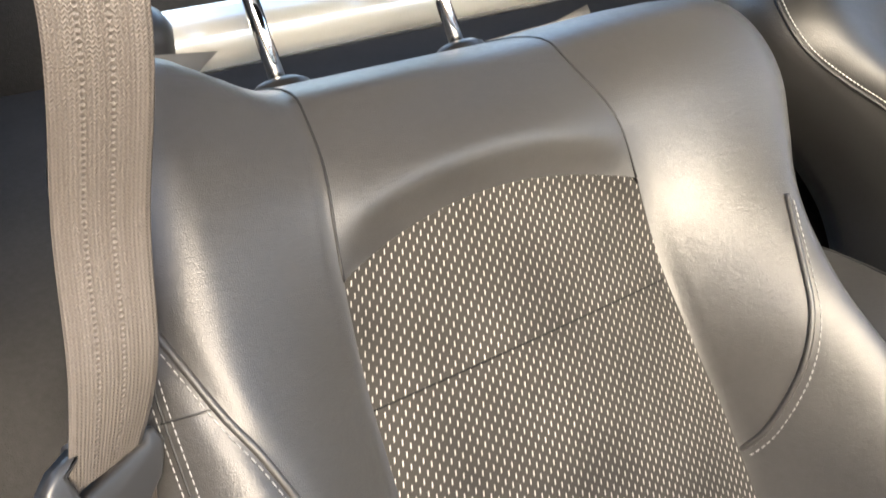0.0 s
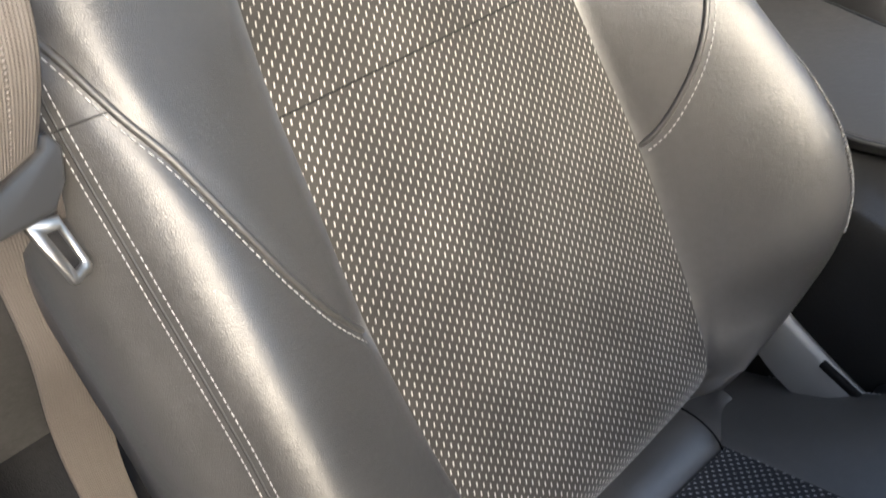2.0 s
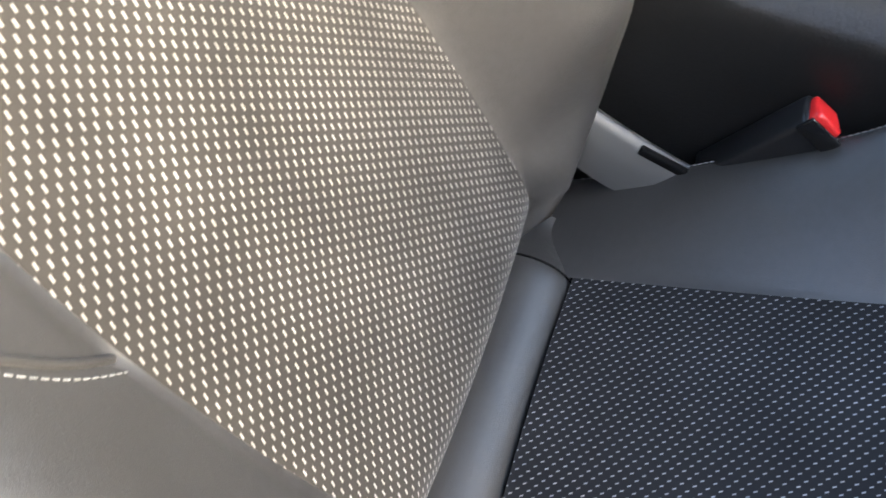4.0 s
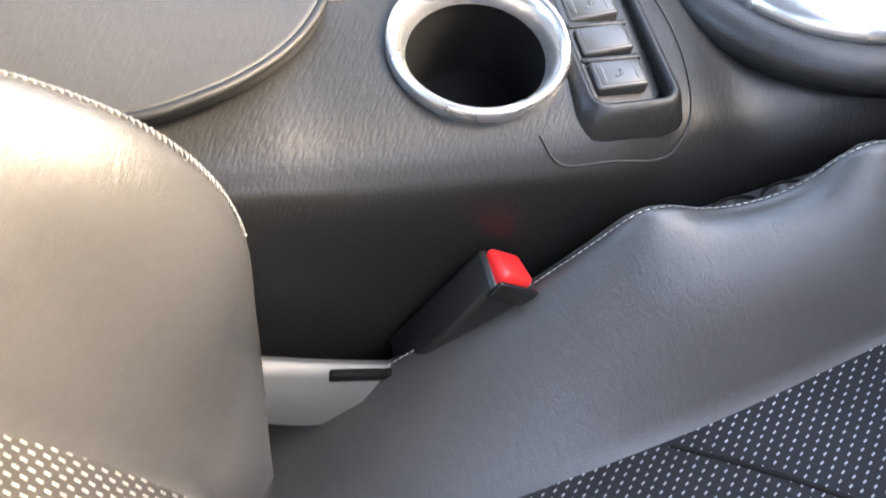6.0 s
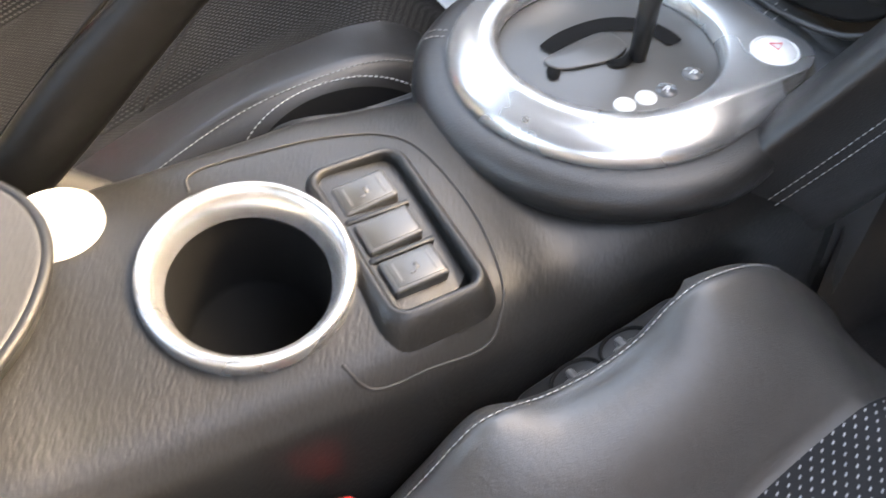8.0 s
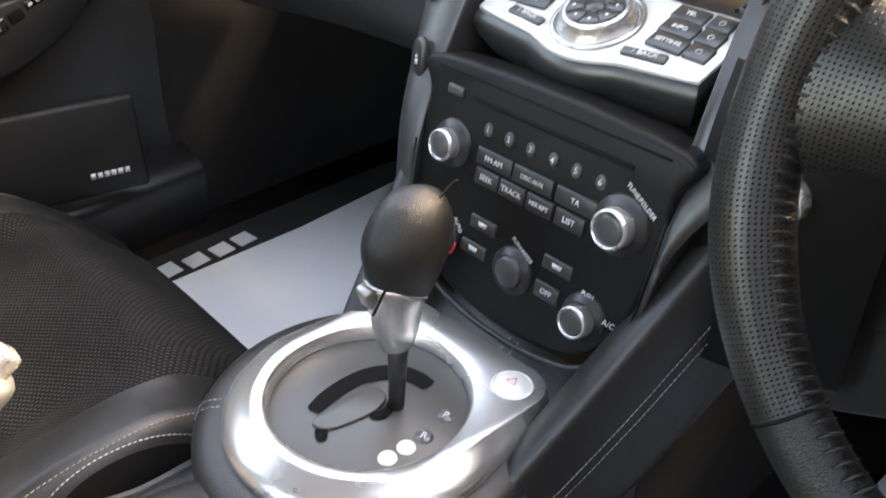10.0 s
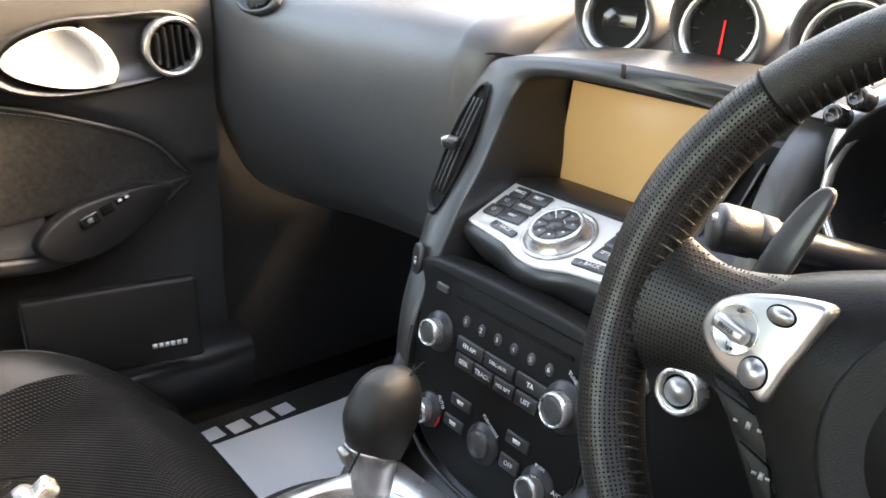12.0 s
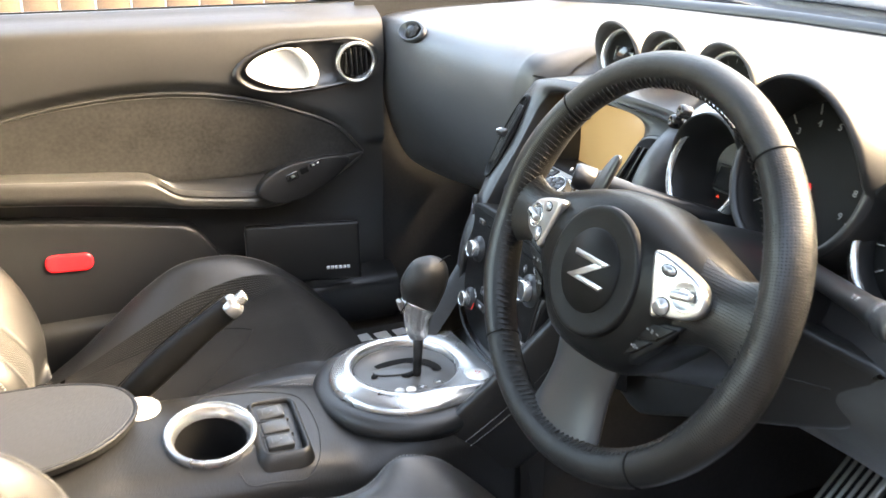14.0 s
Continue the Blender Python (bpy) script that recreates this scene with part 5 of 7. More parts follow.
# tweeter beside the passenger door
tw = frame_of((-0.572, 0.509, 0.7355), (0.15, -0.85, 0.55), (0, 0, 1))
tweeter = part("tweeter", lathe(tw, [(0.034, -0.006), (0.032, 0.001), (0.028, 0.002), (0.026, -0.004), (0.0001, -0.006)], 36, sx=1.3, sy=0.62), PLASTIC, dash, "small oval tweeter")
part("tweeter_cone", lathe(tw @ Matrix.Translation((-0.006, 0, -0.004)), [(0.014, -0.002), (0.013, 0.003), (0.0001, 0.008)], 28), SMOOTH, tweeter)
for k in range(4):
    part("tweeter_slat", rbox(tw @ Matrix.Translation((0.012 + 0.004 * k, 0, 0.0)), 0.0015, 0.026 - 0.003 * k, 0.006, 0.0005), SMOOTH, tweeter)

# ---- centre stack ----
stack = thing("centre_stack", (0, 0.45, 0.4), "black centre stack with screen, audio and climate controls", "control panel")


def face_y(z):
    return 0.415 + 0.2 * (z - 0.46)


def on_face(x, z, out=0.0):
    """A pose on the control face, its z toward the cabin."""
    n = Vector((0, -1, 0.2)).normalized()
    return frame_of(Vector((x, face_y(z), z)) + n * out, n, (0, 0, 1))


frame_curve = curve1([(0.4, 0.405), (0.46, 0.415), (0.5, 0.424), (0.545, 0.446), (0.59, 0.477), (0.64, 0.504), (0.69, 0.532), (0.72, 0.545), (0.745, 0.552)])


def frame_y(x, z):
    return frame_curve(z) + 3.0 * max(0.0, abs(x) - 0.13) ** 2 + 0.035 * ease(0.045, 0.1, x) * ease(0.56, 0.6, z)


arch_out = [(-0.128, 0.42), (-0.138, 0.5), (-0.157, 0.57), (-0.178, 0.63), (-0.183, 0.668), (-0.17, 0.698), (-0.135, 0.719), (0.0, 0.731)]
arch_in = [(-0.104, 0.42), (-0.107, 0.5), (-0.115, 0.575), (-0.112, 0.625), (-0.112, 0.66), (-0.111, 0.69), (-0.09, 0.708), (0.0, 0.713)]
arch_out += [(-x, z) for x, z in arch_out[-2::-1]]
arch_in += [(0.072, 0.708), (0.088, 0.688), (0.084, 0.655), (0.08, 0.62), (0.095, 0.57), (0.108, 0.5), (0.104, 0.42)]
arch_out[-2:] = [(0.117, 0.5), (0.109, 0.42)]
sec = []
for (xo, zo), (xi, zi) in zip(arch_out, arch_in):
    xm, zm = (xo + xi) / 2, (zo + zi) / 2
    o, i_ = Vector((xo, frame_y(xo, zo), zo)), Vector((xi, frame_y(xi, zi), zi))
    m = Vector((xm, frame_y(xm, zm) - 0.004, zm))
    sec.append([o + Vector((0, 0.09, 0)), o + Vector((0, 0.012, 0)), o.lerp(m, 0.16) + Vector((0, 0.001, 0)), m, i_.lerp(m, 0.16), i_ + Vector((0, 0.01, 0)), Vector((xi * 0.99, 0.6, zi - 0.002))])
surround = loft(sec, 30, 84)
bmesh.ops.holes_fill(surround, edges=[])
part("surround", surround, FRAME_BLACK, stack)
for sx in (1,):
    vo = smooth_outline([(sx * x, z) for x, z in ((-0.157, 0.592), (-0.163, 0.63), (-0.163, 0.662), (-0.153, 0.689), (-0.141, 0.692), (-0.134, 0.668), (-0.131, 0.635), (-0.14, 0.588))], 40)
    rows = [[(x, frame_y(x, z) - 0.0085 + d, z) for x, z in [((x + sx * 0.14) * s - sx * 0.14, (z - 0.645) * s + 0.645) for x, z in vo]] for s, d in ((1.06, 0.002), (1.03, -0.0012), (0.98, -0.0008), (0.95, 0.006))]
    vent = part("side_vent", grid(rows, True), SOFT_DARK, stack, "tall narrow air vent")
    back = grid([[(x, frame_y(x, z) - 0.006, z) for x, z in [((x + sx * 0.14) * s - sx * 0.14, (z - 0.645) * s + 0.645) for x, z in vo]] for s in (0.97, 0.001)], True)
    part("vent_void", back, DARK, vent)
    for k in range(3):
        line = [(sx * (-0.1555 + 0.0065 * k + 0.004 * ((z - 0.6) / 0.09) ** 2), 0, z) for z in [0.6 + 0.082 * j / 10 for j in range(11)]]
        part("vent_slat", tube([(x, frame_y(x, z) - 0.0085, z) for x, _, z in line], 0.0011, 6), SMOOTH, vent)
    part("vent_tab", rbox(pose(sx * -0.152, frame_y(-0.149, 0.643) - 0.013, 0.643, 10, 0, sx * 12), 0.016, 0.012, 0.011, 0.003), SMOOTH, vent)
    part("tab_end", rbox(pose(sx * -0.1575, frame_y(-0.1545, 0.643) - 0.016, 0.643, 10, 0, sx * 12), 0.006, 0.009, 0.0115, 0.002), SILVER, vent)
lk = frame_of((-0.134, frame_y(0.134, 0.545) - 0.0065, 0.545), (-0.25, -1, 0.15), (-0.12, 0, 1))
lock = part("lock_button", slab(lk, oval(0.0095, 0.0165, 28), 0.006, 0.002), SMOOTH, stack, "oval door lock button")
part("lock_mark", rbox(lk @ Matrix.Translation((0, -0.002, 0.0002)), 0.0042, 0.0036, 0.0006, 0), WHITE, lock)
part("lock_shackle", tube([lk @ Vector((0.0014 * math.cos(a), 0.0008 + 0.0024 * math.sin(a), 0.0003)) for a in [math.pi * k / 8 for k in range(9)]], 0.0004, 5), WHITE, lock)
# recessed screen
part("screen_bezel", box_between((-0.135, 0.6, 0.575), (0.135, 0.615, 0.715), 0.002), GLOSS, stack)
part("screen", slab(frame_of((0.0, 0.5985, 0.643), (0, -1, 0.0), (0, 0, 1)), [(-0.121, -0.0535), (0.121, -0.0535), (0.104, 0.0535), (-0.104, 0.0535)], 0.003, 0.0006, 1), SCREEN, stack, "brown screen with a warm reflection put into its colour and glow")
part("hood_clip", rbox(pose(0.004, frame_y(0, 0.727) - 0.005, 0.727), 0.004, 0.003, 0.012, 0.001), SMOOTH, stack)
# controller shelf with dial
nav = frame_of((-0.015, 0.4935, 0.588), (0, -0.38, 1), (0, 1, 0))
shelf_out = [(-0.098, 0.05), (-0.0975, 0.02), (-0.0955, -0.009), (-0.092, -0.0135), (-0.06, -0.018), (-0.038, -0.021), (-0.018, -0.028), (0.0, -0.0305), (0.018, -0.028), (0.038, -0.021), (0.06, -0.018), (0.092, -0.0135), (0.0955, -0.009), (0.0975, 0.02), (0.098, 0.05)]
shelf_out = [(p.x, p.y) for p in spline([(a, b, 0) for a, b in shelf_out], 70)]
shelf = part("controller_shelf", slab(nav, shelf_out, 0.006, 0.0012, 2), SHELF_SILVER, stack, "silver controller shelf with black keys")
lip = []
for grow, h in ((0.0, -0.003), (0.003, -0.006), (0.004, -0.011), (0.001, -0.02), (-0.006, -0.032), (-0.012, -0.042)):
    lip.append([nav @ Vector((x * (1 + grow * 6), y - grow * (1.0 if y < 0.03 else 0.0), 0)) + Vector((0, 0, h)) for x, y in shelf_out])
part("shelf_lip", grid(lip), SMOOTH, stack)
part("shelf_back", grid([[nav @ Vector((x, 0.049, 0.0008)), nav @ Vector((x, 0.056, 0.002)), Vector((x - 0.015, 0.601, 0.6))] for x in [-0.105 + 0.21 * k / 12 for k in range(13)]]), SMOOTH, stack)
dm = nav @ Matrix.Translation((-0.001, 0.0095, 0.0))
part("dial_ring", lathe(dm, [(0.0335, -0.001), (0.0335, 0.0018), (0.032, 0.003), (0.0295, 0.002), (0.0285, 0.0)], 56), SILVER, stack, "silver ring round the dial")
dial = part("dial", lathe(dm, [(0.0282, 0.0), (0.0275, 0.0025), (0.025, 0.004), (0.0245, 0.0095), (0.0238, 0.0115), (0.022, 0.0123), (0.0207, 0.0115), (0.0001, 0.0112)], 56), SILVER, stack, "silver rotary dial")
for k in range(8):
    key = part("dial_key", slab(dm @ pose(0, 0, 0.0128, 0, 0, 45 * k + 22.5), [(0.0078, -0.0028), (0.0186, -0.0071), (0.0198, -0.0035), (0.0201, 0.0), (0.0198, 0.0035), (0.0186, 0.0071), (0.0078, 0.0028)], 0.003, 0.0005, 1), KEY_DARK, dial)
    part("key_mark", rbox(dm @ pose(0, 0, 0.0129, 0, 0, 45 * k + 22.5) @ Matrix.Translation((0.0152, 0, 0)), 0.002, 0.002, 0.0004, 0), MARK, key)
part("dial_centre", lathe(dm, [(0.0071, 0.011), (0.0069, 0.0132), (0.0001, 0.0138)], 28, sx=1.0), KEY_DARK, dial)
words = {(-1, 0, 0): "VOICE", (-1, 0, 1): "DEST", (-1, 1, 1): "ROUTE", (-1, 2, 1): "MAP", (1, 0, 1): "TEL", (1, 1, 1): "INFO", (1, 2, 1): "SETTING"}
for sx in (-1, 1):
    for r in range(3):
        for c in range(2):
            x = sx * (0.0782 if c == 0 else 0.0545) + (0.0015 * r * sx)
            w, y = (0.0175, 0.038 - 0.0152 * r) if c == 0 else (0.0275 - 0.0012 * (2 - r), 0.0385 - 0.0152 * r)
            key = part("shelf_key", rbox(nav @ pose(x, y, 0.001, 0, 0, -sx * 2.5), w, 0.014, 0.0036, 0.001), KEY_DARK, shelf)
            if (sx, r, c) in words:
                lettering(words[sx, r, c], nav @ Matrix.Translation((x, y, 0.0031)), 0.005, MARK, key)
            else:
                part("key_mark", tube([nav @ Vector((x + 0.0022 * math.cos(a), y + 0.0022 * math.sin(a), 0.003)) for a in [1.0472 * q for q in range(6)]], 0.0003, 4, True), MARK, key)
    bk = part("back_key", rbox(nav @ pose(sx * 0.051, -0.0085, 0.001, 0, 0, sx * 7), 0.033, 0.0078, 0.0036, 0.0012), KEY_DARK, shelf)
    lettering("BACK", nav @ pose(sx * 0.051 + 0.003, -0.0085, 0.0031, 0, 0, sx * 7), 0.0058, WHITE, bk)
    part("back_mark", tube([nav @ Vector((sx * 0.051 - 0.009 + 0.0018 * math.cos(a), -0.0085 - sx * 0.001 + 0.0016 * math.sin(a), 0.003)) for a in [-1.5 + 0.4 * q for q in range(8)]], 0.0003, 4), WHITE, bk)
# audio and climate face
face_out = smooth_outline([(-0.1, 0.56), (0.1, 0.56), (0.107, 0.53), (0.106, 0.48), (0.096, 0.43), (0.07, 0.4), (0.035, 0.389), (0.0, 0.386), (-0.035, 0.389), (-0.07, 0.4), (-0.096, 0.43), (-0.106, 0.48), (-0.107, 0.53)], 72)
fm = on_face(0, 0.46)


def fl(x, z):
    """Place on the face's own plane."""
    q = fm.inverted() @ Vector((x, face_y(z), z))
    return q.x, q.y


part("control_face", slab(fm, [fl(x, z) for x, z in face_out], 0.03, 0.003, 2), FACE, stack, "matt black control face")
tray_rim = [Vector((x * 1.05, face_y(z) - 0.004 + 0.03 * max(0, 0.42 - z), z - 0.006)) for x, z in face_out if z < 0.5]
part("face_rim", tube(sorted(tray_rim, key=lambda v: v.x), 0.0022, 8), LEATHER_DARK, stack)
part("disc_slot", rbox(on_face(0.008, 0.5395, 0.0008), 0.138, 0.0035, 0.002, 0.0008), DARK, stack)
part("face_line", rbox(on_face(0, 0.553, 0.0003), 0.2, 0.0012, 0.001, 0), DARK, stack)
part("eject_key", rbox(on_face(-0.08, 0.5395, 0.0005), 0.016, 0.007, 0.003, 0.0012), KEY_DARK, stack)
for k in range(6):
    x = -0.043 + 0.0199 * k
    key = part("preset_key", slab(on_face(x, 0.5225, 0.0016), oval(0.0042, 0.0052, 20), 0.003, 0.0012), KEY_DARK, stack)
    lettering(str(k + 1), on_face(x, 0.5225, 0.0018), 0.0062, WHITE, key)
for (x, w, z, word) in ((-0.032, 0.034, 0.503, "FM·AM"), (0.004, 0.036, 0.503, "DISC·AUX"), (0.042, 0.034, 0.503, "TA"), (-0.036, 0.023, 0.4885, "SEEK"), (-0.0115, 0.024, 0.4885, "TRACK"), (0.014, 0.024, 0.4885, "MIX RPT"), (0.0405, 0.025, 0.4885, "LIST"), (0.036, 0.022, 0.433, "OFF")):
    key = part("audio_key", rbox(on_face(x, z, 0.0006), w, 0.0125, 0.003, 0.0012), FACE_KEY, stack)
    lettering(word, on_face(x, z, 0.0023), 0.0058 if len(word) < 6 else 0.0046, WHITE, key)
for x, z in ((-0.031, 0.4545), (0.04, 0.4545), (-0.036, 0.4335)):
    key = part("climate_key", rbox(on_face(x, z, 0.0006), 0.026, 0.0105, 0.003, 0.002), FACE_KEY, stack)
    part("key_symbol", slab(on_face(x, z, 0.0024), [(0.0035, -0.0015), (0.0045, 0.002), (-0.0045, 0.002), (-0.0035, -0.0015)], 0.0005), WHITE, key)


def knob_on(x, z, r, silver=True, name="knob"):
    m = on_face(x, z)
    k = part(name, lathe(m, [(r * 1.55, 0.0), (r * 1.5, 0.003), (r * 1.12, 0.0045), (r * 1.06, 0.006)], 40), FACE_KEY, stack, "rotary control knob")
    if silver:
        part("knob_ring", lathe(m, [(r * 1.02, 0.004), (r * 1.02, 0.013), (r * 0.96, 0.0155), (r * 0.86, 0.016), (r * 0.8, 0.0145)], 40), SILVER, k, "ribbed silver ring")
        part("knob_cap", lathe(m, [(r * 0.82, 0.013), (r * 0.8, 0.0148), (r * 0.5, 0.0152), (0.0001, 0.0154)], 36), KEY_DARK, k)
    else:
        part("knob_cap", lathe(m, [(r * 1.02, 0.004), (r * 1.0, 0.007), (r * 0.8, 0.0085), (0.0001, 0.0088)], 36), KEY_DARK, k)
    return k


knob_on(-0.0745, 0.502, 0.0118)
knob_on(0.0785, 0.502, 0.0135)
auto = knob_on(-0.0695, 0.431, 0.0105)
ac = knob_on(0.0695, 0.431, 0.0115)
mode = knob_on(0.003, 0.434, 0.0118, False)
lettering("A/C", on_face(0.09, 0.437, 0.0032), 0.006, WHITE, ac)
lettering("PUSH", on_face(0.0695, 0.4485, 0.0032), 0.0042, WHITE, ac)
lettering("AUTO", on_face(-0.0535, 0.4455, 0.0032) @ pose(0, 0, 0, 0, 0, -50), 0.0046, WHITE, auto)
part("warm_mark", tube([on_face(-0.0695, 0.431) @ Vector((0.0165 * math.cos(a), 0.0165 * math.sin(a), 0.003)) for a in [-0.7 + 0.1 * k for k in range(8)]], 0.0009, 5), RED, auto)
lettering("PUSH·MODE", on_face(0.008, 0.4525, 0.0012) @ pose(0, 0, 0, 0, 0, -28), 0.0042, WHITE, mode)
lettering("TUNE/FOLDER", on_face(0.088, 0.5225, 0.0012) @ pose(0, 0, 0, 0, 0, -30), 0.0044, WHITE, stack)

# ---- gauge pods on the dashboard's top ----
for k, x in enumerate((-0.104, 0.01, 0.124)):
    pod = thing("gauge_pod", (x, 0.65, 0.71), "hooded round gauge pod with a silver ring", "gauge", "gauge pods")
    gm = frame_of((x, 0.65, 0.752), (0.22, -1, 0.22), (0, 0, 1))
    rows = []
    for rr, h, over in ((0.0362, -0.012, 0.0), (0.0364, -0.001, 0.5), (0.038, 0.003, 0.95), (0.0405, 0.003, 1.0), (0.0425, 0.0, 1.0), (0.0437, -0.006, 0.9), (0.0445, -0.03, 0.3), (0.042, -0.07, 0.0), (0.034, -0.12, 0.0)):
        rows.append([gm @ Vector((rr * math.cos(t), rr * math.sin(t), h + 0.021 * over * max(0.0, math.sin(t) + 0.25))) for t in [6.28319 * j / 48 for j in range(48)]])
    part("hood", grid(rows, True), PLASTIC_TOP, pod)
    part("ring", lathe(gm, [(0.0362, -0.01), (0.036, 0.0), (0.0345, 0.0022), (0.0305, 0.0), (0.0295, -0.003), (0.0285, -0.01)], 48), SILVER, pod, "satin silver ring")
    dialp = part("dial", lathe(gm @ Matrix.Translation((0, 0, -0.009)), [(0.029, 0.0), (0.0001, 0.0)], 40), DIAL, pod, "black dial")
    if k:
        part("needle", rbox(gm @ Matrix.Translation((0.0015, -0.006, -0.0075)), 0.0016, 0.028, 0.001, 0.0003), LIT_RED, dialp)
        for j in range(9):
            a = 210 - 30 * j
            part("tick", rbox(gm @ pose(0.024 * math.cos(radians(a)), 0.024 * math.sin(radians(a)), -0.0087, 0, 0, a), 0.005, 0.0008, 0.0004, 0), KEY_DARK, dialp)
    else:
        part("display", rbox(gm @ Matrix.Translation((0.0, 0.0, -0.0084)), 0.036, 0.02, 0.001, 0.0003), GLOSS, dialp)
# ---- instrument cluster ----
cluster = thing("instrument_cluster", (0.365, 0.52, 0.66), "hooded instrument cluster with three round gauges", "instrument cluster")
for x, z, r, y in ((0.242, 0.6885, 0.0535, 0.535), (0.372, 0.72, 0.075, 0.53), (0.5, 0.69, 0.056, 0.535)):
    cm = frame_of((x, y, z), (0, -1, 0.32), (0, 0, 1))
    rows = []
    for rr, h in ((r * (0.66 if x < 0.3 else 0.93), -0.05 if x < 0.3 else -0.02), (r * 0.93, -0.018), (r, 0.0), (r * 1.04, 0.002), (r * 1.09, -0.004), (r * 1.1, -0.07)):
        rows.append([cm @ Vector((rr * math.cos(t), rr * math.sin(t), h + (0.045 * (r / 0.075) ** 3 * max(0, math.sin(t)) ** 0.7 if h > -0.01 else 0))) for t in [6.28319 * j / 56 for j in range(56)]])
    part("gauge_hood", grid(rows, True), SOFT_BLACK, cluster)
    ringm = SILVER if r < 0.07 else SMOOTH
    part("gauge_ring", lathe(cm @ Matrix.Translation((0, 0, 0.002)), [(r * 1.07, -0.004), (r * 1.05, 0.002), (r * 0.99, 0.003), (r * 0.97, -0.004)], 56), ringm, cluster, "gauge rim")
    if x < 0.3:
        reach = curve1([(-math.pi, 0.0585), (-2.4, 0.058), (-1.57, 0.06), (-0.8, 0.062), (0.0, 0.0565), (0.7, 0.07), (1.3, 0.068), (1.85, 0.072), (2.3, 0.074), (2.65, 0.069), (math.pi, 0.0585)])
        ts = [-math.pi + 6.28319 * j / 72 for j in range(72)]
        plate = part("gauge_plate", grid([[cm @ Vector((f(t) * math.cos(t), f(t) * math.sin(t), h)) for t in ts] for f, h in ((lambda t: r, -0.004), (lambda t: r * 1.015, 0.0035), (lambda t: r * 1.05, 0.0042), (lambda t: reach(t) - 0.002, 0.002), (reach, -0.001), (reach, -0.035))], True), SILVER_FACE, cluster, "satin silver plate round a gauge")
    elif r < 0.07:
        part("gauge_flange", lathe(cm, [(r * 1.05, -0.002), (r * 1.22, -0.006), (r * 1.36, -0.03)], 56), SILVER_FACE, cluster)
    if x < 0.3:
        cm = cm @ Matrix.Translation((0, 0, -0.03))
    gd = part("gauge_dial", lathe(cm @ Matrix.Translation((0, 0, -0.018)), [(r * (0.7 if x < 0.3 else 0.95), 0.0), (0.0001, 0.0)], 48), DIAL, cluster, "black gauge dial")
    if x < 0.3:
        part("display", rbox(cm @ Matrix.Translation((-0.008, -0.006, -0.017)), 0.046, 0.024, 0.0012, 0.0005), GLOSS, gd)
        part("display_frame", tube([cm @ Vector((x_, y_, -0.0165)) for x_, y_ in ((-0.033, -0.02), (0.017, -0.02), (0.017, 0.008), (-0.033, 0.008))], 0.0011, 5, True), SMOOTH, gd)
        for dx, dy, w in ((0.004, 0.02, 0.008), (-0.024, 0.014, 0.0025), (-0.02, -0.026, 0.005), (0.003, -0.027, 0.006)):
            part("warning_lamp", slab(cm @ Matrix.Translation((dx, dy, -0.0166)), [(-w / 2, -w / 3), (w / 2, -w / 3), (0.0, w / 3)], 0.0006), LIT_ORANGE, gd)
    else:
        for k in range(10):
            a = radians(215 - 27 * k)
            part("tick", rbox(cm @ pose(r * 0.84 * math.cos(a), r * 0.84 * math.sin(a), -0.0172, 0, 0, 215 - 27 * k), r * 0.13, 0.0012, 0.0006, 0), KEY_LENS, gd)
            if k < 10 and r > 0.07:
                lettering(str(k), cm @ Matrix.Translation((r * 0.66 * math.cos(a), r * 0.66 * math.sin(a), -0.0172)), 0.009, KEY_LENS, gd)
        part("needle", rbox(cm @ pose(0.012, -0.028, -0.0155, 0, 0, 25), 0.0022, 0.05, 0.0012, 0.0004), LIT_RED, gd)
part("cluster_plate", loft([[(0.19, 0.575, 0.62), (0.37, 0.59, 0.61), (0.56, 0.575, 0.62)], [(0.17, 0.58, 0.72), (0.37, 0.605, 0.72), (0.57, 0.58, 0.72)], [(0.18, 0.61, 0.742), (0.37, 0.63, 0.765), (0.56, 0.61, 0.742)]], 24, 12), DASH, cluster)
for x, z in ((0.187, 0.727), (0.2, 0.74)):
    part("trip_button", lathe(frame_of((x, 0.535, z), (-0.2, -1, 0.3), (0, 0, 1)), [(0.0075, -0.004), (0.0075, 0.006), (0.006, 0.008), (0.003, 0.0082), (0.0025, 0.007), (0.0001, 0.007)], 20), GLOSS, plate, "round black trip button")
# air vent between screen and cluster
rv = frame_of((0.126, 0.5365, 0.652), (0.05, -1, 0.25), (0, 0, 1))
vent_out = [(-0.01, 0.044), (0.037, 0.045), (0.032, 0.01), (0.026, -0.03), (0.02, -0.04), (-0.052, -0.04), (-0.05, -0.03), (-0.034, 0.006)]
rvent = part("right_vent", slab(rv, smooth_outline(vent_out, 60), 0.012, 0.003), SMOOTH, dash, "air vent with upright slats")
part("vent_void", slab(rv @ Matrix.Translation((0, 0, 0.0006)), smooth_outline([(x * 0.88 - 0.0005, y * 0.9) for x, y in vent_out], 60), 0.0005), DARK, rvent)
for k in range(4):
    part("vent_slat", rbox(rv @ pose(-0.024 + 0.0135 * k, 0.0, 0.003, 0, 0, -24 + 3.5 * k), 0.0022, 0.066, 0.006, 0.0006), SMOOTH, rvent)
sb = frame_of((0.162, 0.44, 0.551), (0.1, -1, 0.25), (0, 0, 1))
starter = part("start_button", lathe(sb, [(0.0168, -0.012), (0.0165, 0.002), (0.0145, 0.0035), (0.012, 0.002), (0.0112, -0.001)], 36), SILVER, dash, "round start button with a silver ring")
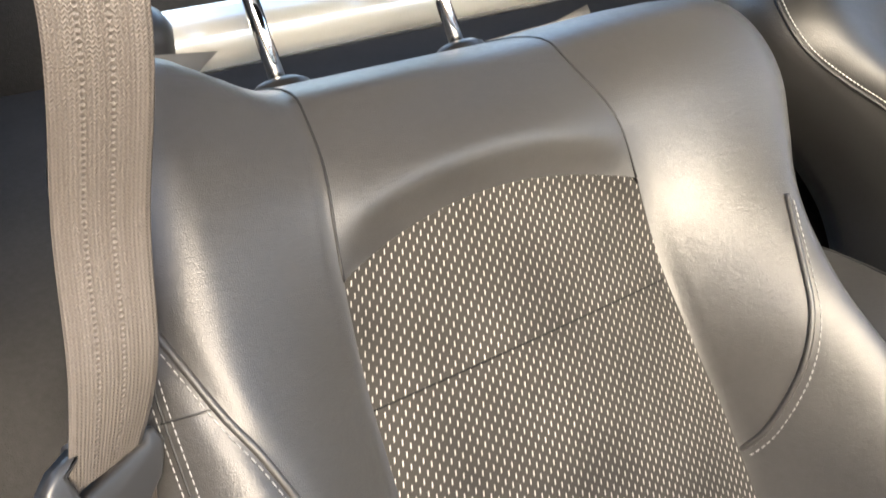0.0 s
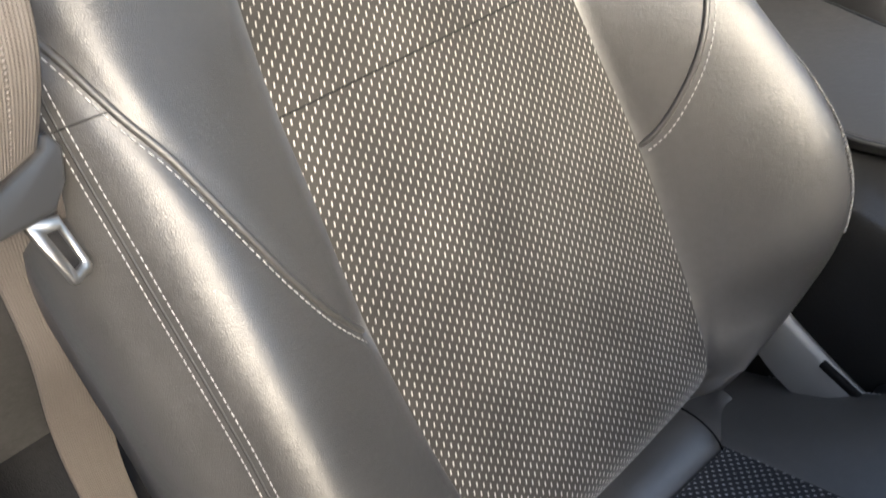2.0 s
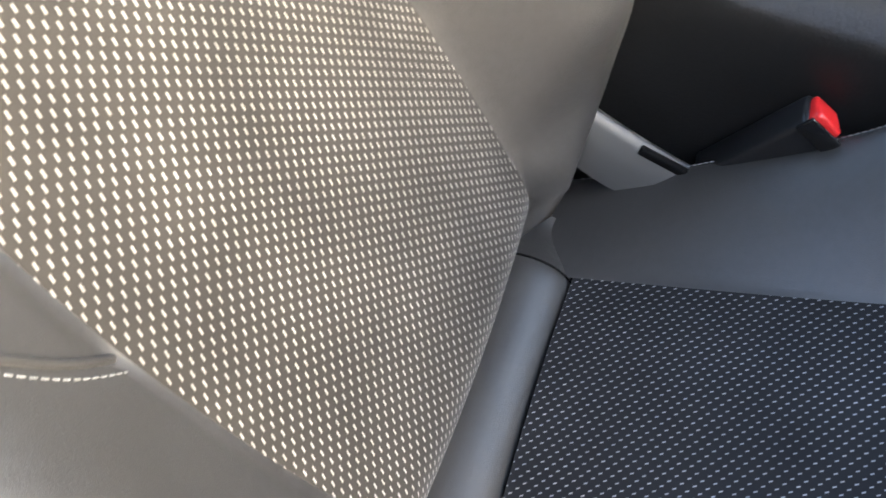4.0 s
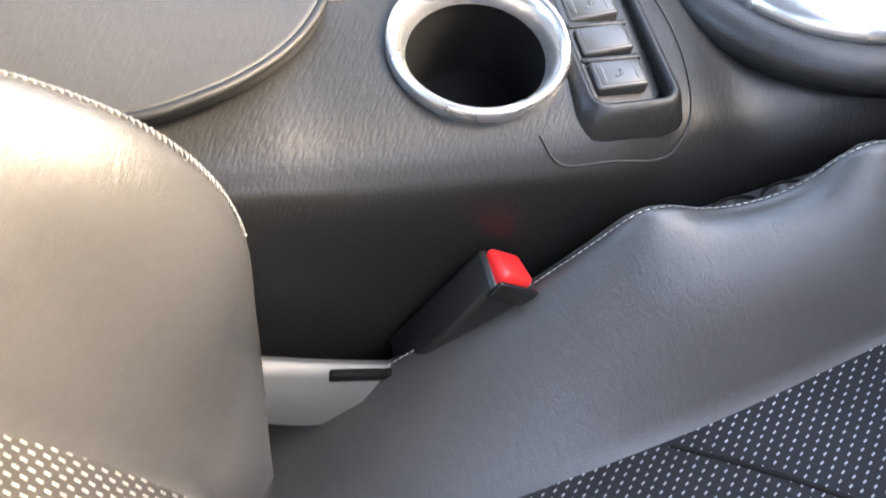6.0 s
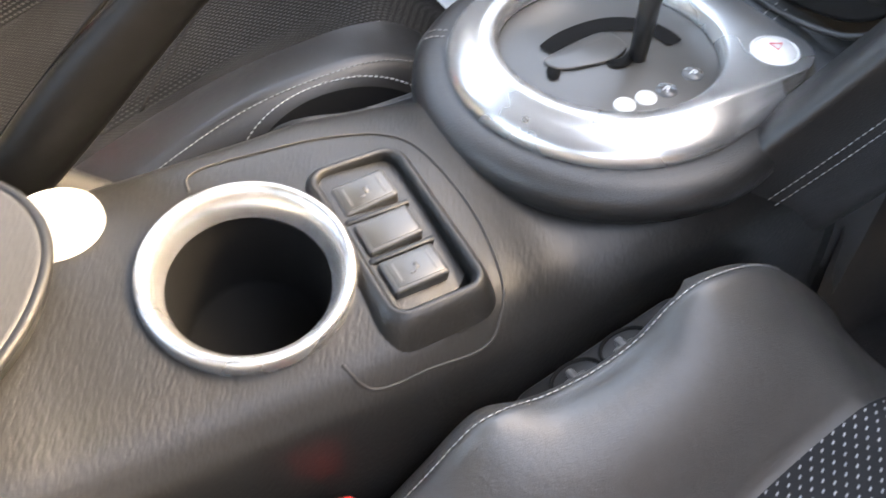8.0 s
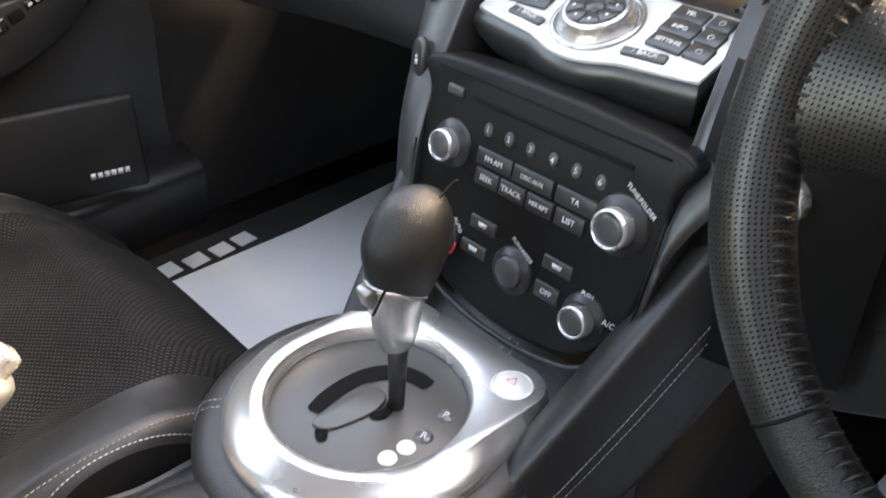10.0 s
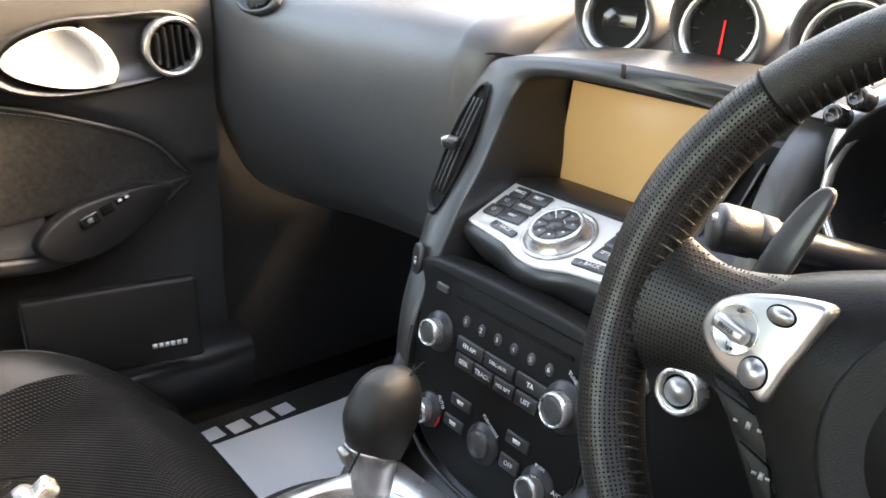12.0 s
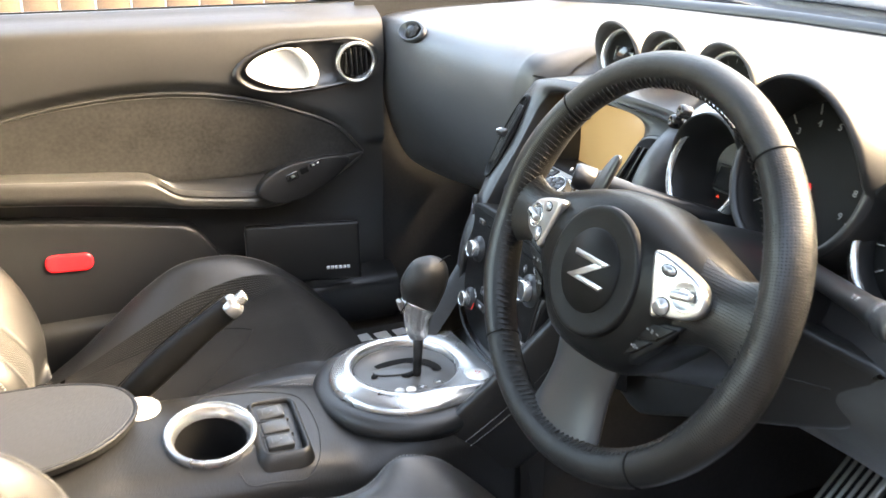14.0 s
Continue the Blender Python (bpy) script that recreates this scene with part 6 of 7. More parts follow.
part("start_cap", lathe(sb, [(0.0098, -0.001), (0.0094, 0.002), (0.0001, 0.003)], 30), KEY_SILVER, starter)
part("start_panel", loft([[(0.108, 0.47, 0.61), (0.16, 0.462, 0.61), (0.215, 0.5, 0.61)], [(0.108, 0.452, 0.55), (0.16, 0.446, 0.55), (0.215, 0.475, 0.55)], [(0.108, 0.44, 0.42), (0.16, 0.45, 0.42), (0.215, 0.48, 0.42)]], 16, 16), FACE, dash)

# ---- steering wheel, column and stalks ----
wheel = thing("steering_wheel", (0.364, 0.351, 0.658), "black perforated leather steering wheel with silver key panels", "steering wheel")
wm = frame_of((0.364, 0.351, 0.658), (math.sin(radians(4)), -math.cos(radians(19.6)), math.sin(radians(19.6))))


def wp(x, y, h):
    return wm @ Vector((x, y, h))


def rim_point(t, a):
    thick = 0.0148 + 0.0022 * math.exp(-(((abs(t - math.pi) if t < 4.7 else 9) - 0.35) / 0.3) ** 2) + 0.0022 * math.exp(-((min(t, 6.28319 - t) - 0.35) / 0.3) ** 2)
    return wp((0.1695 + thick * math.cos(a)) * math.cos(t), (0.1695 + thick * math.cos(a)) * math.sin(t), thick * 1.08 * math.sin(a))


rim_ob = None
for a0, a1, hide in ((47, 137, LEATHER_FINE), (137, 225, PERFORATED), (225, 307, LEATHER_FINE), (307, 407, PERFORATED)):
    n_ = int((a1 - a0) / 2.5)
    rows = [[rim_point(radians(a0 + (a1 - a0) * k / n_) % 6.28319, 6.28319 * j / 22) for j in range(22)] for k in range(n_ + 1)]
    uv = [[(radians(a0 + (a1 - a0) * k / n_) * 0.1695, abs(6.28319 * j / 22 - math.pi) * 0.0158) for j in range(22)] for k in range(n_ + 1)]
    rim_ob = part("rim", grid(rows, True, uv=uv), hide, wheel, "smooth leather rim" if hide is LEATHER_FINE else "perforated leather rim")
for a in (137, 47, 225, 307):
    t = radians(a)
    part("rim_seam", tube([wp((0.1695 + 0.0152 * math.cos(b)) * math.cos(t), (0.1695 + 0.0152 * math.cos(b)) * math.sin(t), 0.0163 * math.sin(b)) for b in [6.28319 * j / 24 for j in range(24)]], 0.0009, 5, True), DARK, rim_ob)
lace = bmesh.new()
for k in range(170):
    t = 6.28319 * k / 170
    pts = [wp((0.1695 + 0.0168 * math.cos(a)) * math.cos(t + d), (0.1695 + 0.0168 * math.cos(a)) * math.sin(t + d), 0.0178 * math.sin(a)) for a, d in ((2.3, 0.0), (2.55, 0.004), (2.85, 0.012), (3.1, 0.016))]
    tube(pts, [0.0004, 0.001, 0.001, 0.0004], 6, bm=lace)
part("rim_lacing", lace, LEATHER_FINE, rim_ob)
# airbag cover and spokes
cover_out = smooth_outline([(-0.121, 0.02), (-0.1, 0.036), (-0.065, 0.05), (-0.03, 0.06), (0.0, 0.063), (0.03, 0.06), (0.065, 0.05), (0.1, 0.036), (0.121, 0.02), (0.118, -0.006), (0.098, -0.028), (0.075, -0.054), (0.046, -0.08), (0.0, -0.088), (-0.046, -0.08), (-0.075, -0.054), (-0.098, -0.028), (-0.118, -0.006)], 84)
rows = []
for s, h in ((0.96, -0.045), (1.0, -0.025), (1.01, -0.008), (0.98, 0.004), (0.92, 0.012), (0.8, 0.02), (0.62, 0.0258), (0.3, 0.029), (0.01, 0.03)):
    rows.append([wp(x * s, y * s, h - 4.5 * max(0.0, abs(x * s) - 0.07) ** 2) for x, y in cover_out])
cover = part("airbag_cover", grid(rows, True), SOFT_DARK, wheel, "domed airbag cover")
em = wm @ Matrix.Translation((0.004, -0.008, 0.0275))
part("emblem_disc", lathe(em, [(0.056, -0.004), (0.0555, 0.0015), (0.053, 0.0028), (0.05, 0.002), (0.0001, 0.0045)], 56), FACE, cover, "round black centre disc")
part("emblem_field", lathe(em, [(0.036, 0.003), (0.035, 0.0046), (0.0001, 0.0056)], 48), DIAL, cover)
for bar in (((-0.021, 0.0125), (0.0235, 0.0125), (0.0165, 0.0075), (-0.021, 0.0075)), ((0.0235, 0.0125), (-0.013, -0.0115), (-0.0235, -0.0115), (0.0095, 0.0095)), ((-0.0235, -0.0115), (0.021, -0.0115), (0.0245, -0.007), (-0.0115, -0.007))):
    part("emblem_bar", slab(em @ Matrix.Translation((0, 0, 0.0068)), bar, 0.003, 0.0006, 1), SILVER_FACE, cover, "silver emblem bar")
for sx in (-1, 1):
    spoke = part("spoke", flat_uv(loft([[(wp(sx * 0.085, 0.04, -0.004)), (wp(sx * 0.085, 0.02, 0.016)), (wp(sx * 0.085, -0.02, 0.014)), (wp(sx * 0.08, -0.04, -0.004)), (wp(sx * 0.085, -0.01, -0.02))], [(wp(sx * 0.125, 0.034, -0.004)), (wp(sx * 0.125, 0.018, 0.011)), (wp(sx * 0.125, -0.008, 0.01)), (wp(sx * 0.122, -0.0215, -0.004)), (wp(sx * 0.125, 0.0, -0.016))], [(wp(sx * 0.165, 0.05, -0.004)), (wp(sx * 0.165, 0.024, 0.009)), (wp(sx * 0.165, -0.014, 0.009)), (wp(sx * 0.163, -0.034, -0.004)), (wp(sx * 0.165, 0.0, -0.013))]], 28, 14, True), wm), PERFORATED, wheel, "leather-covered spoke")
    pm = wm @ pose(sx * 0.09 + (0.006 if sx > 0 else 0.0), -0.001 if sx > 0 else 0.0, 0.0262, 0, sx * 11, 0) @ Matrix.Translation((-sx * 0.09, 0, 0))
    po = smooth_outline([(-sx * x, y) for x, y in ((-0.117, 0.006), (-0.111, 0.021), (-0.09, 0.03), (-0.062, 0.034), (-0.064, 0.018), (-0.07, 0.002), (-0.076, -0.014), (-0.086, -0.011), (-0.105, -0.006))], 44)
    panel = part("key_panel", slab(pm, po, 0.012, 0.003, 3), SILVER_FACE, wheel, "silver key panel")
    km = pm @ Matrix.Translation((sx * 0.0985, 0.0105, 0.0))
    part("key_dish", lathe(km, [(0.0125, -0.001), (0.0122, 0.0008), (0.0112, 0.0002), (0.0001, -0.0002)], 28, sy=0.95), SILVER, panel)
    part("roller", rbox(km @ pose(0, 0, 0.003, 0, 0, sx * 12), 0.019, 0.007, 0.007, 0.0025, 3), KEY_SILVER, panel, "ribbed roller")
    if sx < 0:
        lettering("ENTER", km @ pose(0, 0, 0.0068, 0, 0, sx * 12), 0.003, KEY_DARK, panel)
        for dy in (0.0088, -0.0088):
            part("arrow_mark", slab(km @ pose(0.0, dy, 0.001, 0, 0, 0 if dy > 0 else 180), [(-0.0016, -0.0009), (0.0016, -0.0009), (0.0, 0.0012)], 0.0006), KEY_DARK, panel)
    part("round_key", lathe(pm @ Matrix.Translation((sx * 0.0835, -0.004, 0)), [(0.0068, -0.001), (0.0066, 0.0014), (0.0001, 0.002)], 24), KEY_SILVER, panel)
    part("key_gap", tube([pm @ Vector((sx * 0.0835 + 0.0071 * math.cos(a), -0.004 + 0.0071 * math.sin(a), 0.0003)) for a in [6.28319 * j / 24 for j in range(24)]], 0.0005, 5, True), DARK, panel)
    part("oval_key", lathe(pm @ Matrix.Translation((sx * 0.079, 0.0235, 0)), [(0.0066, -0.001), (0.0062, 0.0014), (0.0001, 0.0018)], 24, sy=0.6), KEY_SILVER, panel)
    part("key_gap", tube([pm @ Vector((sx * 0.079 + 0.0069 * math.cos(a), 0.0235 + 0.0042 * math.sin(a), 0.0003)) for a in [6.28319 * j / 24 for j in range(24)]], 0.0005, 5, True), DARK, panel)
    bo = [(sx * x, y) for x, y in ((-0.106, -0.014), (-0.074, -0.022), (-0.062, -0.05), (-0.068, -0.062))]
    bp_ = part("black_key_panel", slab(wm @ Matrix.Translation((0, 0, 0.016)), bo, 0.012, 0.002), FACE, wheel, "black key panel")
    for f0, f1 in ((0.06, 0.47), (0.53, 0.94)):
        key = part("black_key", slab(wm @ Matrix.Translation((0, 0, 0.0185)), [(sx * (-0.0905 - 0.013 + 0.037 * f + dx * (1.0 - 0.75 * f)), -0.018 - 0.038 * f + dy) for f, dx, dy in ((f0, -0.001, 0.002), (f0, 0.026, -0.003), (f1, 0.026, -0.003), (f1, -0.001, 0.002))], 0.003, 0.0006), SOFT_DARK, bp_)
        for q in (0.3, 0.62, 0.9):
            f = f0 + (f1 - f0) * 0.5
            part("key_mark", rbox(wm @ Matrix.Translation((sx * (-0.1035 + 0.037 * f + 0.024 * q * (1.0 - 0.75 * f)), -0.018 - 0.038 * f, 0.0187)), 0.0022, 0.0013 if q != 0.62 else 0.0032, 0.0005, 0), KEY_LENS, key)
lower = part("lower_spoke", loft([[wp(-0.045, -0.06, -0.004), wp(-0.02, -0.06, 0.014), wp(0.02, -0.06, 0.014), wp(0.045, -0.06, -0.004), wp(0.0, -0.06, -0.02)], [wp(-0.04, -0.11, -0.008), wp(-0.022, -0.11, 0.004), wp(0.022, -0.11, 0.004), wp(0.04, -0.11, -0.008), wp(0.0, -0.11, -0.018)], [wp(-0.052, -0.165, -0.006), wp(-0.03, -0.165, 0.006), wp(0.03, -0.165, 0.006), wp(0.052, -0.165, -0.006), wp(0.0, -0.165, -0.014)]], 28, 14, True), SILVER_DARK, wheel, "satin grey lower spoke")
for sx in (-1, 1):
    part("shift_paddle", slab(wm @ pose(sx * 0.121, 0.046, -0.055, 0, 0, sx * 20), smooth_outline([(-0.007 * sx, -0.03), (0.008 * sx, -0.028), (0.012 * sx, 0.01), (0.008 * sx, 0.034), (0.0, 0.037), (-0.004 * sx, 0.02)], 32), 0.005, 0.002), SILVER_DARK, wheel, "grey shift paddle")
column = thing("steering_column", (0.364, 0.5, 0.6), "black steering column shroud with two stalks", "steering column")
part("shroud", loft([[wp(0.06 * math.cos(a) * k, (0.055 if math.sin(a) > 0 else 0.085) * math.sin(a) * k - 0.005, h) for a in [6.28319 * j / 12 for j in range(12)]] for k, h in ((0.9, -0.03), (1.05, -0.06), (1.1, -0.13), (1.15, -0.22))], 36, 12, True), SMOOTH, column)
for sx in (-1, 1):
    b, a = Vector((0.195, 0.4058, 0.685)), Vector((0.309, 0.553, 0.64))
    if sx > 0:
        b, a = Vector((0.585, 0.425, 0.684)), Vector((0.455, 0.49, 0.657))
    ax = (b - a).normalized()
    st = part("stalk", lathe(frame_of(b, ax), [(0.0001, -0.19), (0.0095, -0.185), (0.0095, -0.06), (0.0105, -0.05), (0.011, -0.032)], 24), SMOOTH, column, "black control stalk")
    part("stalk_ring", lathe(frame_of(b, ax), [(0.0105, -0.034), (0.0125, -0.033), (0.0128, -0.024), (0.0115, -0.0232), (0.0115, -0.0222)], 24), PLASTIC, st)
    part("stalk_end", lathe(frame_of(b, ax), [(0.0115, -0.0226), (0.0134, -0.022), (0.0138, -0.003), (0.0125, 0.0), (0.0001, 0.001)], 24), PLASTIC, st)
    for k, h in enumerate((-0.006, -0.014, -0.028, -0.065, -0.072)):
        face = frame_of(b + ax * h, Vector((0, -0.75, 0.66)), ax)
        part("stalk_mark", rbox(face @ Matrix.Translation((0, 0, 0.0135 if h > -0.03 else 0.0098)), 0.004, 0.003, 0.0006, 0), MARK, st)
knee = thing("knee_cover", (0.34, 0.5, 0.4), "black lower cover under the steering column", "dash cover")
knee_out = [(0.15, 0.56), (0.28, 0.585), (0.5, 0.6), (0.512, 0.585), (0.505, 0.55), (0.488, 0.53), (0.45, 0.508), (0.398, 0.481), (0.31, 0.436), (0.23, 0.392), (0.205, 0.382), (0.18, 0.386), (0.155, 0.41)]
km = frame_of((0, 0.503, 0), (0, -1, 0), (0, 0, 1))
part("cover_panel", slab(km, smooth_outline(knee_out, 90), 0.02, 0.006, 3), FRAME_BLACK, knee)
part("cover_return", slab(km @ Matrix.Translation((0, 0, -0.02)), smooth_outline([(0.335 + (x - 0.335) * 0.97, 0.5 + (z - 0.5) * 0.96) for x, z in knee_out], 90), 0.09, 0.004), PLASTIC, knee)
part("cover_line", tube([(x, 0.5025, z) for x, z in ((0.2, 0.45), (0.29, 0.49), (0.39, 0.535), (0.47, 0.56))], 0.0008, 5), SEAM, knee)
pedal = thing("pedal", (0.33, 0.72, 0.2), "grey metal accelerator pedal with ribs", "pedal")
pdm = frame_of((0.352, 0.71, 0.325), (0.0, -0.75, 0.65), (0, 0, 1))
part("plate", slab(pdm, rounded(0.06, 0.12, 0.012), 0.008, 0.003), STEEL, pedal)
for k in range(5):
    part("rib", rbox(pdm @ Matrix.Translation((-0.02 + 0.01 * k, 0, 0.001)), 0.004, 0.1, 0.003, 0.001), DARK, pedal)
part("pedal_arm", tube([(0.352, 0.73, 0.3), (0.352, 0.9, 0.4)], 0.01, 8), DARK, pedal)
# ---- passenger door ----
door = thing("passenger_door", (-0.7, 0, 0.1), "black passenger door with padded leather insert", "car door")
DX = -0.7


top = curve1([(-0.6, 0.5), (-0.35, 0.566), (-0.2, 0.604), (-0.06, 0.627), (0.086, 0.632), (0.207, 0.615), (0.312, 0.582), (0.4, 0.54), (0.446, 0.487)])
bot = curve1([(-0.6, 0.5), (-0.125, 0.454), (0.129, 0.417), (0.262, 0.403), (0.345, 0.426), (0.421, 0.47), (0.446, 0.486)])


def door_x(y, z):
    """The inner skin of the door: bulged at the belt, stepped in over the insert, hollow below."""
    belt = 0.012 * math.exp(-(((z - 0.70) / 0.06) ** 2))
    low = -0.012 * ease(0.42, 0.3, z)
    over = 0.017 * ease(top(min(y, 0.44)) + 0.002, top(min(y, 0.44)) + 0.026, z) if y < 0.5 else 0.0
    dish = ((y - 0.34) / 0.132) ** 2 + ((z - 0.668) / 0.045) ** 2
    over -= 0.03 * ease(1.0, 0.75, dish)
    return DX + belt + low + over - 0.05 * ease(0.735, 0.775, z) ** 2


rows = []
for i in range(111):
    z = 0.12 + 0.655 * i / 110
    rows.append([(door_x(y, z), y, z - 0.004 * (y + 0.1)) for y in [-0.66 + 1.15 * j / 80 for j in range(81)]])
rows.append([(p[0] - 0.04, p[1], p[2] + 0.001) for p in rows[-1]])
rows.append([(p[0] - 0.02, p[1], 0.1) for p in rows[-1]])
part("inner_panel", grid(rows), DOOR_PLASTIC, door)
part("glass_seal", tube([(DX - 0.05, -0.66, 0.775), (DX - 0.05, -0.1, 0.773), (DX - 0.052, 0.4, 0.7715), (DX - 0.05, 0.48, 0.771)], 0.005, 8), DARK, door)
# padded insert over a leather armrest
ledge = curve1([(-0.6, 0.548), (-0.1, 0.504), (0.03, 0.49), (0.06, 0.476), (0.15, 0.469), (0.23, 0.471), (0.34, 0.485), (0.4, 0.488), (0.446, 0.487)])
arm_top = curve1([(-0.6, 0.548), (-0.1, 0.504), (0.025, 0.491), (0.05, 0.476), (0.072, 0.458), (0.1, 0.449), (0.2, 0.434), (0.235, 0.434), (0.25, 0.45), (0.275, 0.476), (0.34, 0.485), (0.446, 0.487)])
reach = curve1([(-0.6, 0.056), (0.0, 0.056), (0.12, 0.054), (0.25, 0.047), (0.34, 0.034), (0.4, 0.016), (0.446, 0.002)])
arm_shape = curve1([(0.0, 0.55), (0.12, 0.82), (0.35, 0.97), (0.6, 1.0), (0.85, 0.97), (0.95, 0.85), (1.0, 0.62)])
along = [-0.6 + 1.046 * j / 120 for j in range(121)]


def pad_x(y, k):
    """Relief of the suede from the ledge (0) to its upper edge (1)."""
    return DX + 0.005 + 0.008 * math.sin(math.pi * k) ** 0.5 + 0.012 * (1 - k) ** 3 - 0.006 * math.sin(math.pi * k)


def arm_x(y, k):
    return DX + 0.012 + reach(y) * arm_shape(k)


insert = part("padded_insert", grid([[(pad_x(y, i / 32), y, ledge(y) - 0.004 + (top(y) - ledge(y) + 0.004) * i / 32) for y in along] for i in range(33)]), DOOR_SUEDE, door, "dark suede-like padded insert")
part("insert_edge", tube([(DX + 0.007, y, top(y) - 0.001) for y in along], 0.0035, 8), DOOR_ARM, insert)
part("insert_stitching", stitches([(pad_x(y, 0.95) + 0.001, y, ledge(y) + (top(y) - ledge(y)) * 0.95) for y in along], normal=Vector((1, 0, 0.2)), length=0.0035, gap=0.002, width=0.0007), THREAD, insert)
rows = [[(DX + 0.004, y, bot(y) - 0.012) for y in along]]
rows += [[(arm_x(y, i / 24), y, bot(y) + (arm_top(y) - bot(y)) * i / 24) for y in along] for i in range(25)]
rows.append([(DX + 0.012 + reach(y) * 0.1, y, arm_top(y) + 0.0005) for y in along])
arm = part("armrest", grid(rows), DOOR_ARM, door, "stitched leather armrest")
part("arm_stitching", stitches([(arm_x(y, 0.1) + 0.001, y, bot(y) + (arm_top(y) - bot(y)) * 0.1) for y in along], normal=Vector((1, 0, -0.3)), length=0.0035, gap=0.002, width=0.0007), THREAD, arm)
part("ledge_stitching", stitches([(arm_x(y, 0.93) + 0.0008, y, bot(y) + (arm_top(y) - bot(y)) * 0.93) for y in along if y < 0.03], normal=Vector((0.6, 0, 1)), length=0.0035, gap=0.002, width=0.0007), THREAD, arm)
rows = []
for j in range(25):
    y = 0.045 + 0.2 * j / 24
    t = math.sin(math.pi * j / 24) ** 0.5
    z0 = arm_top(y)
    rows.append([(arm_x(y, 0.92), y, z0 + 0.001), (arm_x(y, 0.92) - 0.007, y, z0 + 0.0005 - 0.004 * t), (DX + 0.043, y, z0 - 0.016 * t), (DX + 0.03, y, z0 - 0.02 * t), (DX + 0.021, y, z0 - 0.006 * t), (DX + 0.0155, y, z0 + 0.5 * (ledge(y) - z0)), (DX + 0.0145, y, ledge(y) + 0.003)])
pull = part("pull_cup", grid(rows), SILVER_DARK, door, "grey door pull cup")
sw = frame_of((DX + 0.0555, 0.31, 0.458), (1, 0.2, 0.1), (0, 0, 1))
swp = part("window_switch", slab(sw, smooth_outline([(-0.09, -0.01), (-0.07, 0.012), (-0.03, 0.028), (0.035, 0.034), (0.085, 0.032), (0.105, 0.02), (0.07, -0.01), (0.02, -0.033), (-0.04, -0.043), (-0.08, -0.03)], 48), 0.022, 0.004, 3), SOFT_BLACK, door, "black window switch plate")
part("switch_key", rbox(sw @ pose(-0.022, 0.008, 0.0015, 0, 0, 14), 0.026, 0.015, 0.005, 0.002), GLOSS, swp)
part("switch_key", rbox(sw @ pose(0.004, 0.016, 0.001, 0, 0, 14), 0.018, 0.013, 0.004, 0.002), DARK, swp)
part("lock_key", rbox(sw @ pose(0.028, 0.025, 0.0005, 0, 0, 14), 0.022, 0.009, 0.003, 0.001), GLOSS, swp)
for dx in (-0.005, 0.005):
    part("switch_mark", rbox(sw @ pose(0.028 + dx, 0.025 + dx * 0.25, 0.0021, 0, 0, 14), 0.005, 0.0035, 0.0006, 0), WHITE, swp)
part("switch_mark", rbox(sw @ pose(-0.022, 0.008, 0.0041, 0, 0, 14), 0.007, 0.006, 0.0005, 0), KEY_LENS, swp)
# inner release handle and round vent in one oval dish
hm_ = frame_of((DX + 0.028, 0.34, 0.668), (1, 0.0, -0.05), (0, -0.06, 1))
dish_o = smooth_outline([(-0.135, 0.0), (-0.11, 0.028), (-0.05, 0.045), (0.02, 0.044), (0.09, 0.04), (0.13, 0.016), (0.128, -0.02), (0.09, -0.038), (0.02, -0.045), (-0.06, -0.043), (-0.115, -0.026)], 60)
dish = part("handle_dish", grid([[hm_ @ Vector((x * s, y * s, d)) for x, y in dish_o] for s, d in ((1.06, -0.004), (1.03, 0.003), (0.98, 0.0035), (0.92, -0.006), (0.5, -0.016), (0.01, -0.018))], True), PLASTIC, door)
lever_o = smooth_outline([(-0.118, 0.004), (-0.1, 0.024), (-0.06, 0.037), (-0.025, 0.036), (-0.003, 0.016), (0.012, -0.012), (0.004, -0.036), (-0.02, -0.04), (-0.06, -0.033), (-0.1, -0.016)], 48)
handle = part("release_cup", grid([[hm_ @ Vector((-0.055 + (x + 0.055) * s, y * s, d)) for x, y in lever_o] for s, d in ((1.0, 0.002), (0.97, 0.0045), (0.9, 0.0), (0.5, -0.006), (0.01, -0.008))], True), PALE_SATIN, door, "bright silver release cup")
part("release_lever", loft([[hm_ @ Vector((x + dx, y, h)) for dx, h in ((-0.01, -0.004), (-0.006, 0.006), (0.006, 0.009), (0.014, 0.004), (0.012, -0.006))] for x, y in ((-0.03, 0.036), (-0.012, 0.02), (0.0, 0.0), (0.004, -0.02), (-0.004, -0.037))], 20, 24), PALE_SATIN, handle, "curved silver release lever")
vm = hm_ @ Matrix.Translation((0.092, -0.004, 0.0))
dv = part("door_vent", lathe(vm, [(0.04, -0.004), (0.0395, 0.008), (0.037, 0.011), (0.033, 0.009), (0.031, 0.0)], 44), SILVER, door, "round air vent with a silver ring")
part("vent_void", lathe(vm, [(0.0315, -0.002), (0.0001, -0.004)], 36), DARK, dv)
for k in range(5):
    h = 0.056 * math.sqrt(max(0.02, 1 - ((k - 2) / 2.9) ** 2))
    part("vent_slat", rbox(vm @ pose(-0.02 + 0.01 * k, 0, 0.003, 0, 25, 0), 0.002, h, 0.008, 0.0006), SMOOTH, dv)
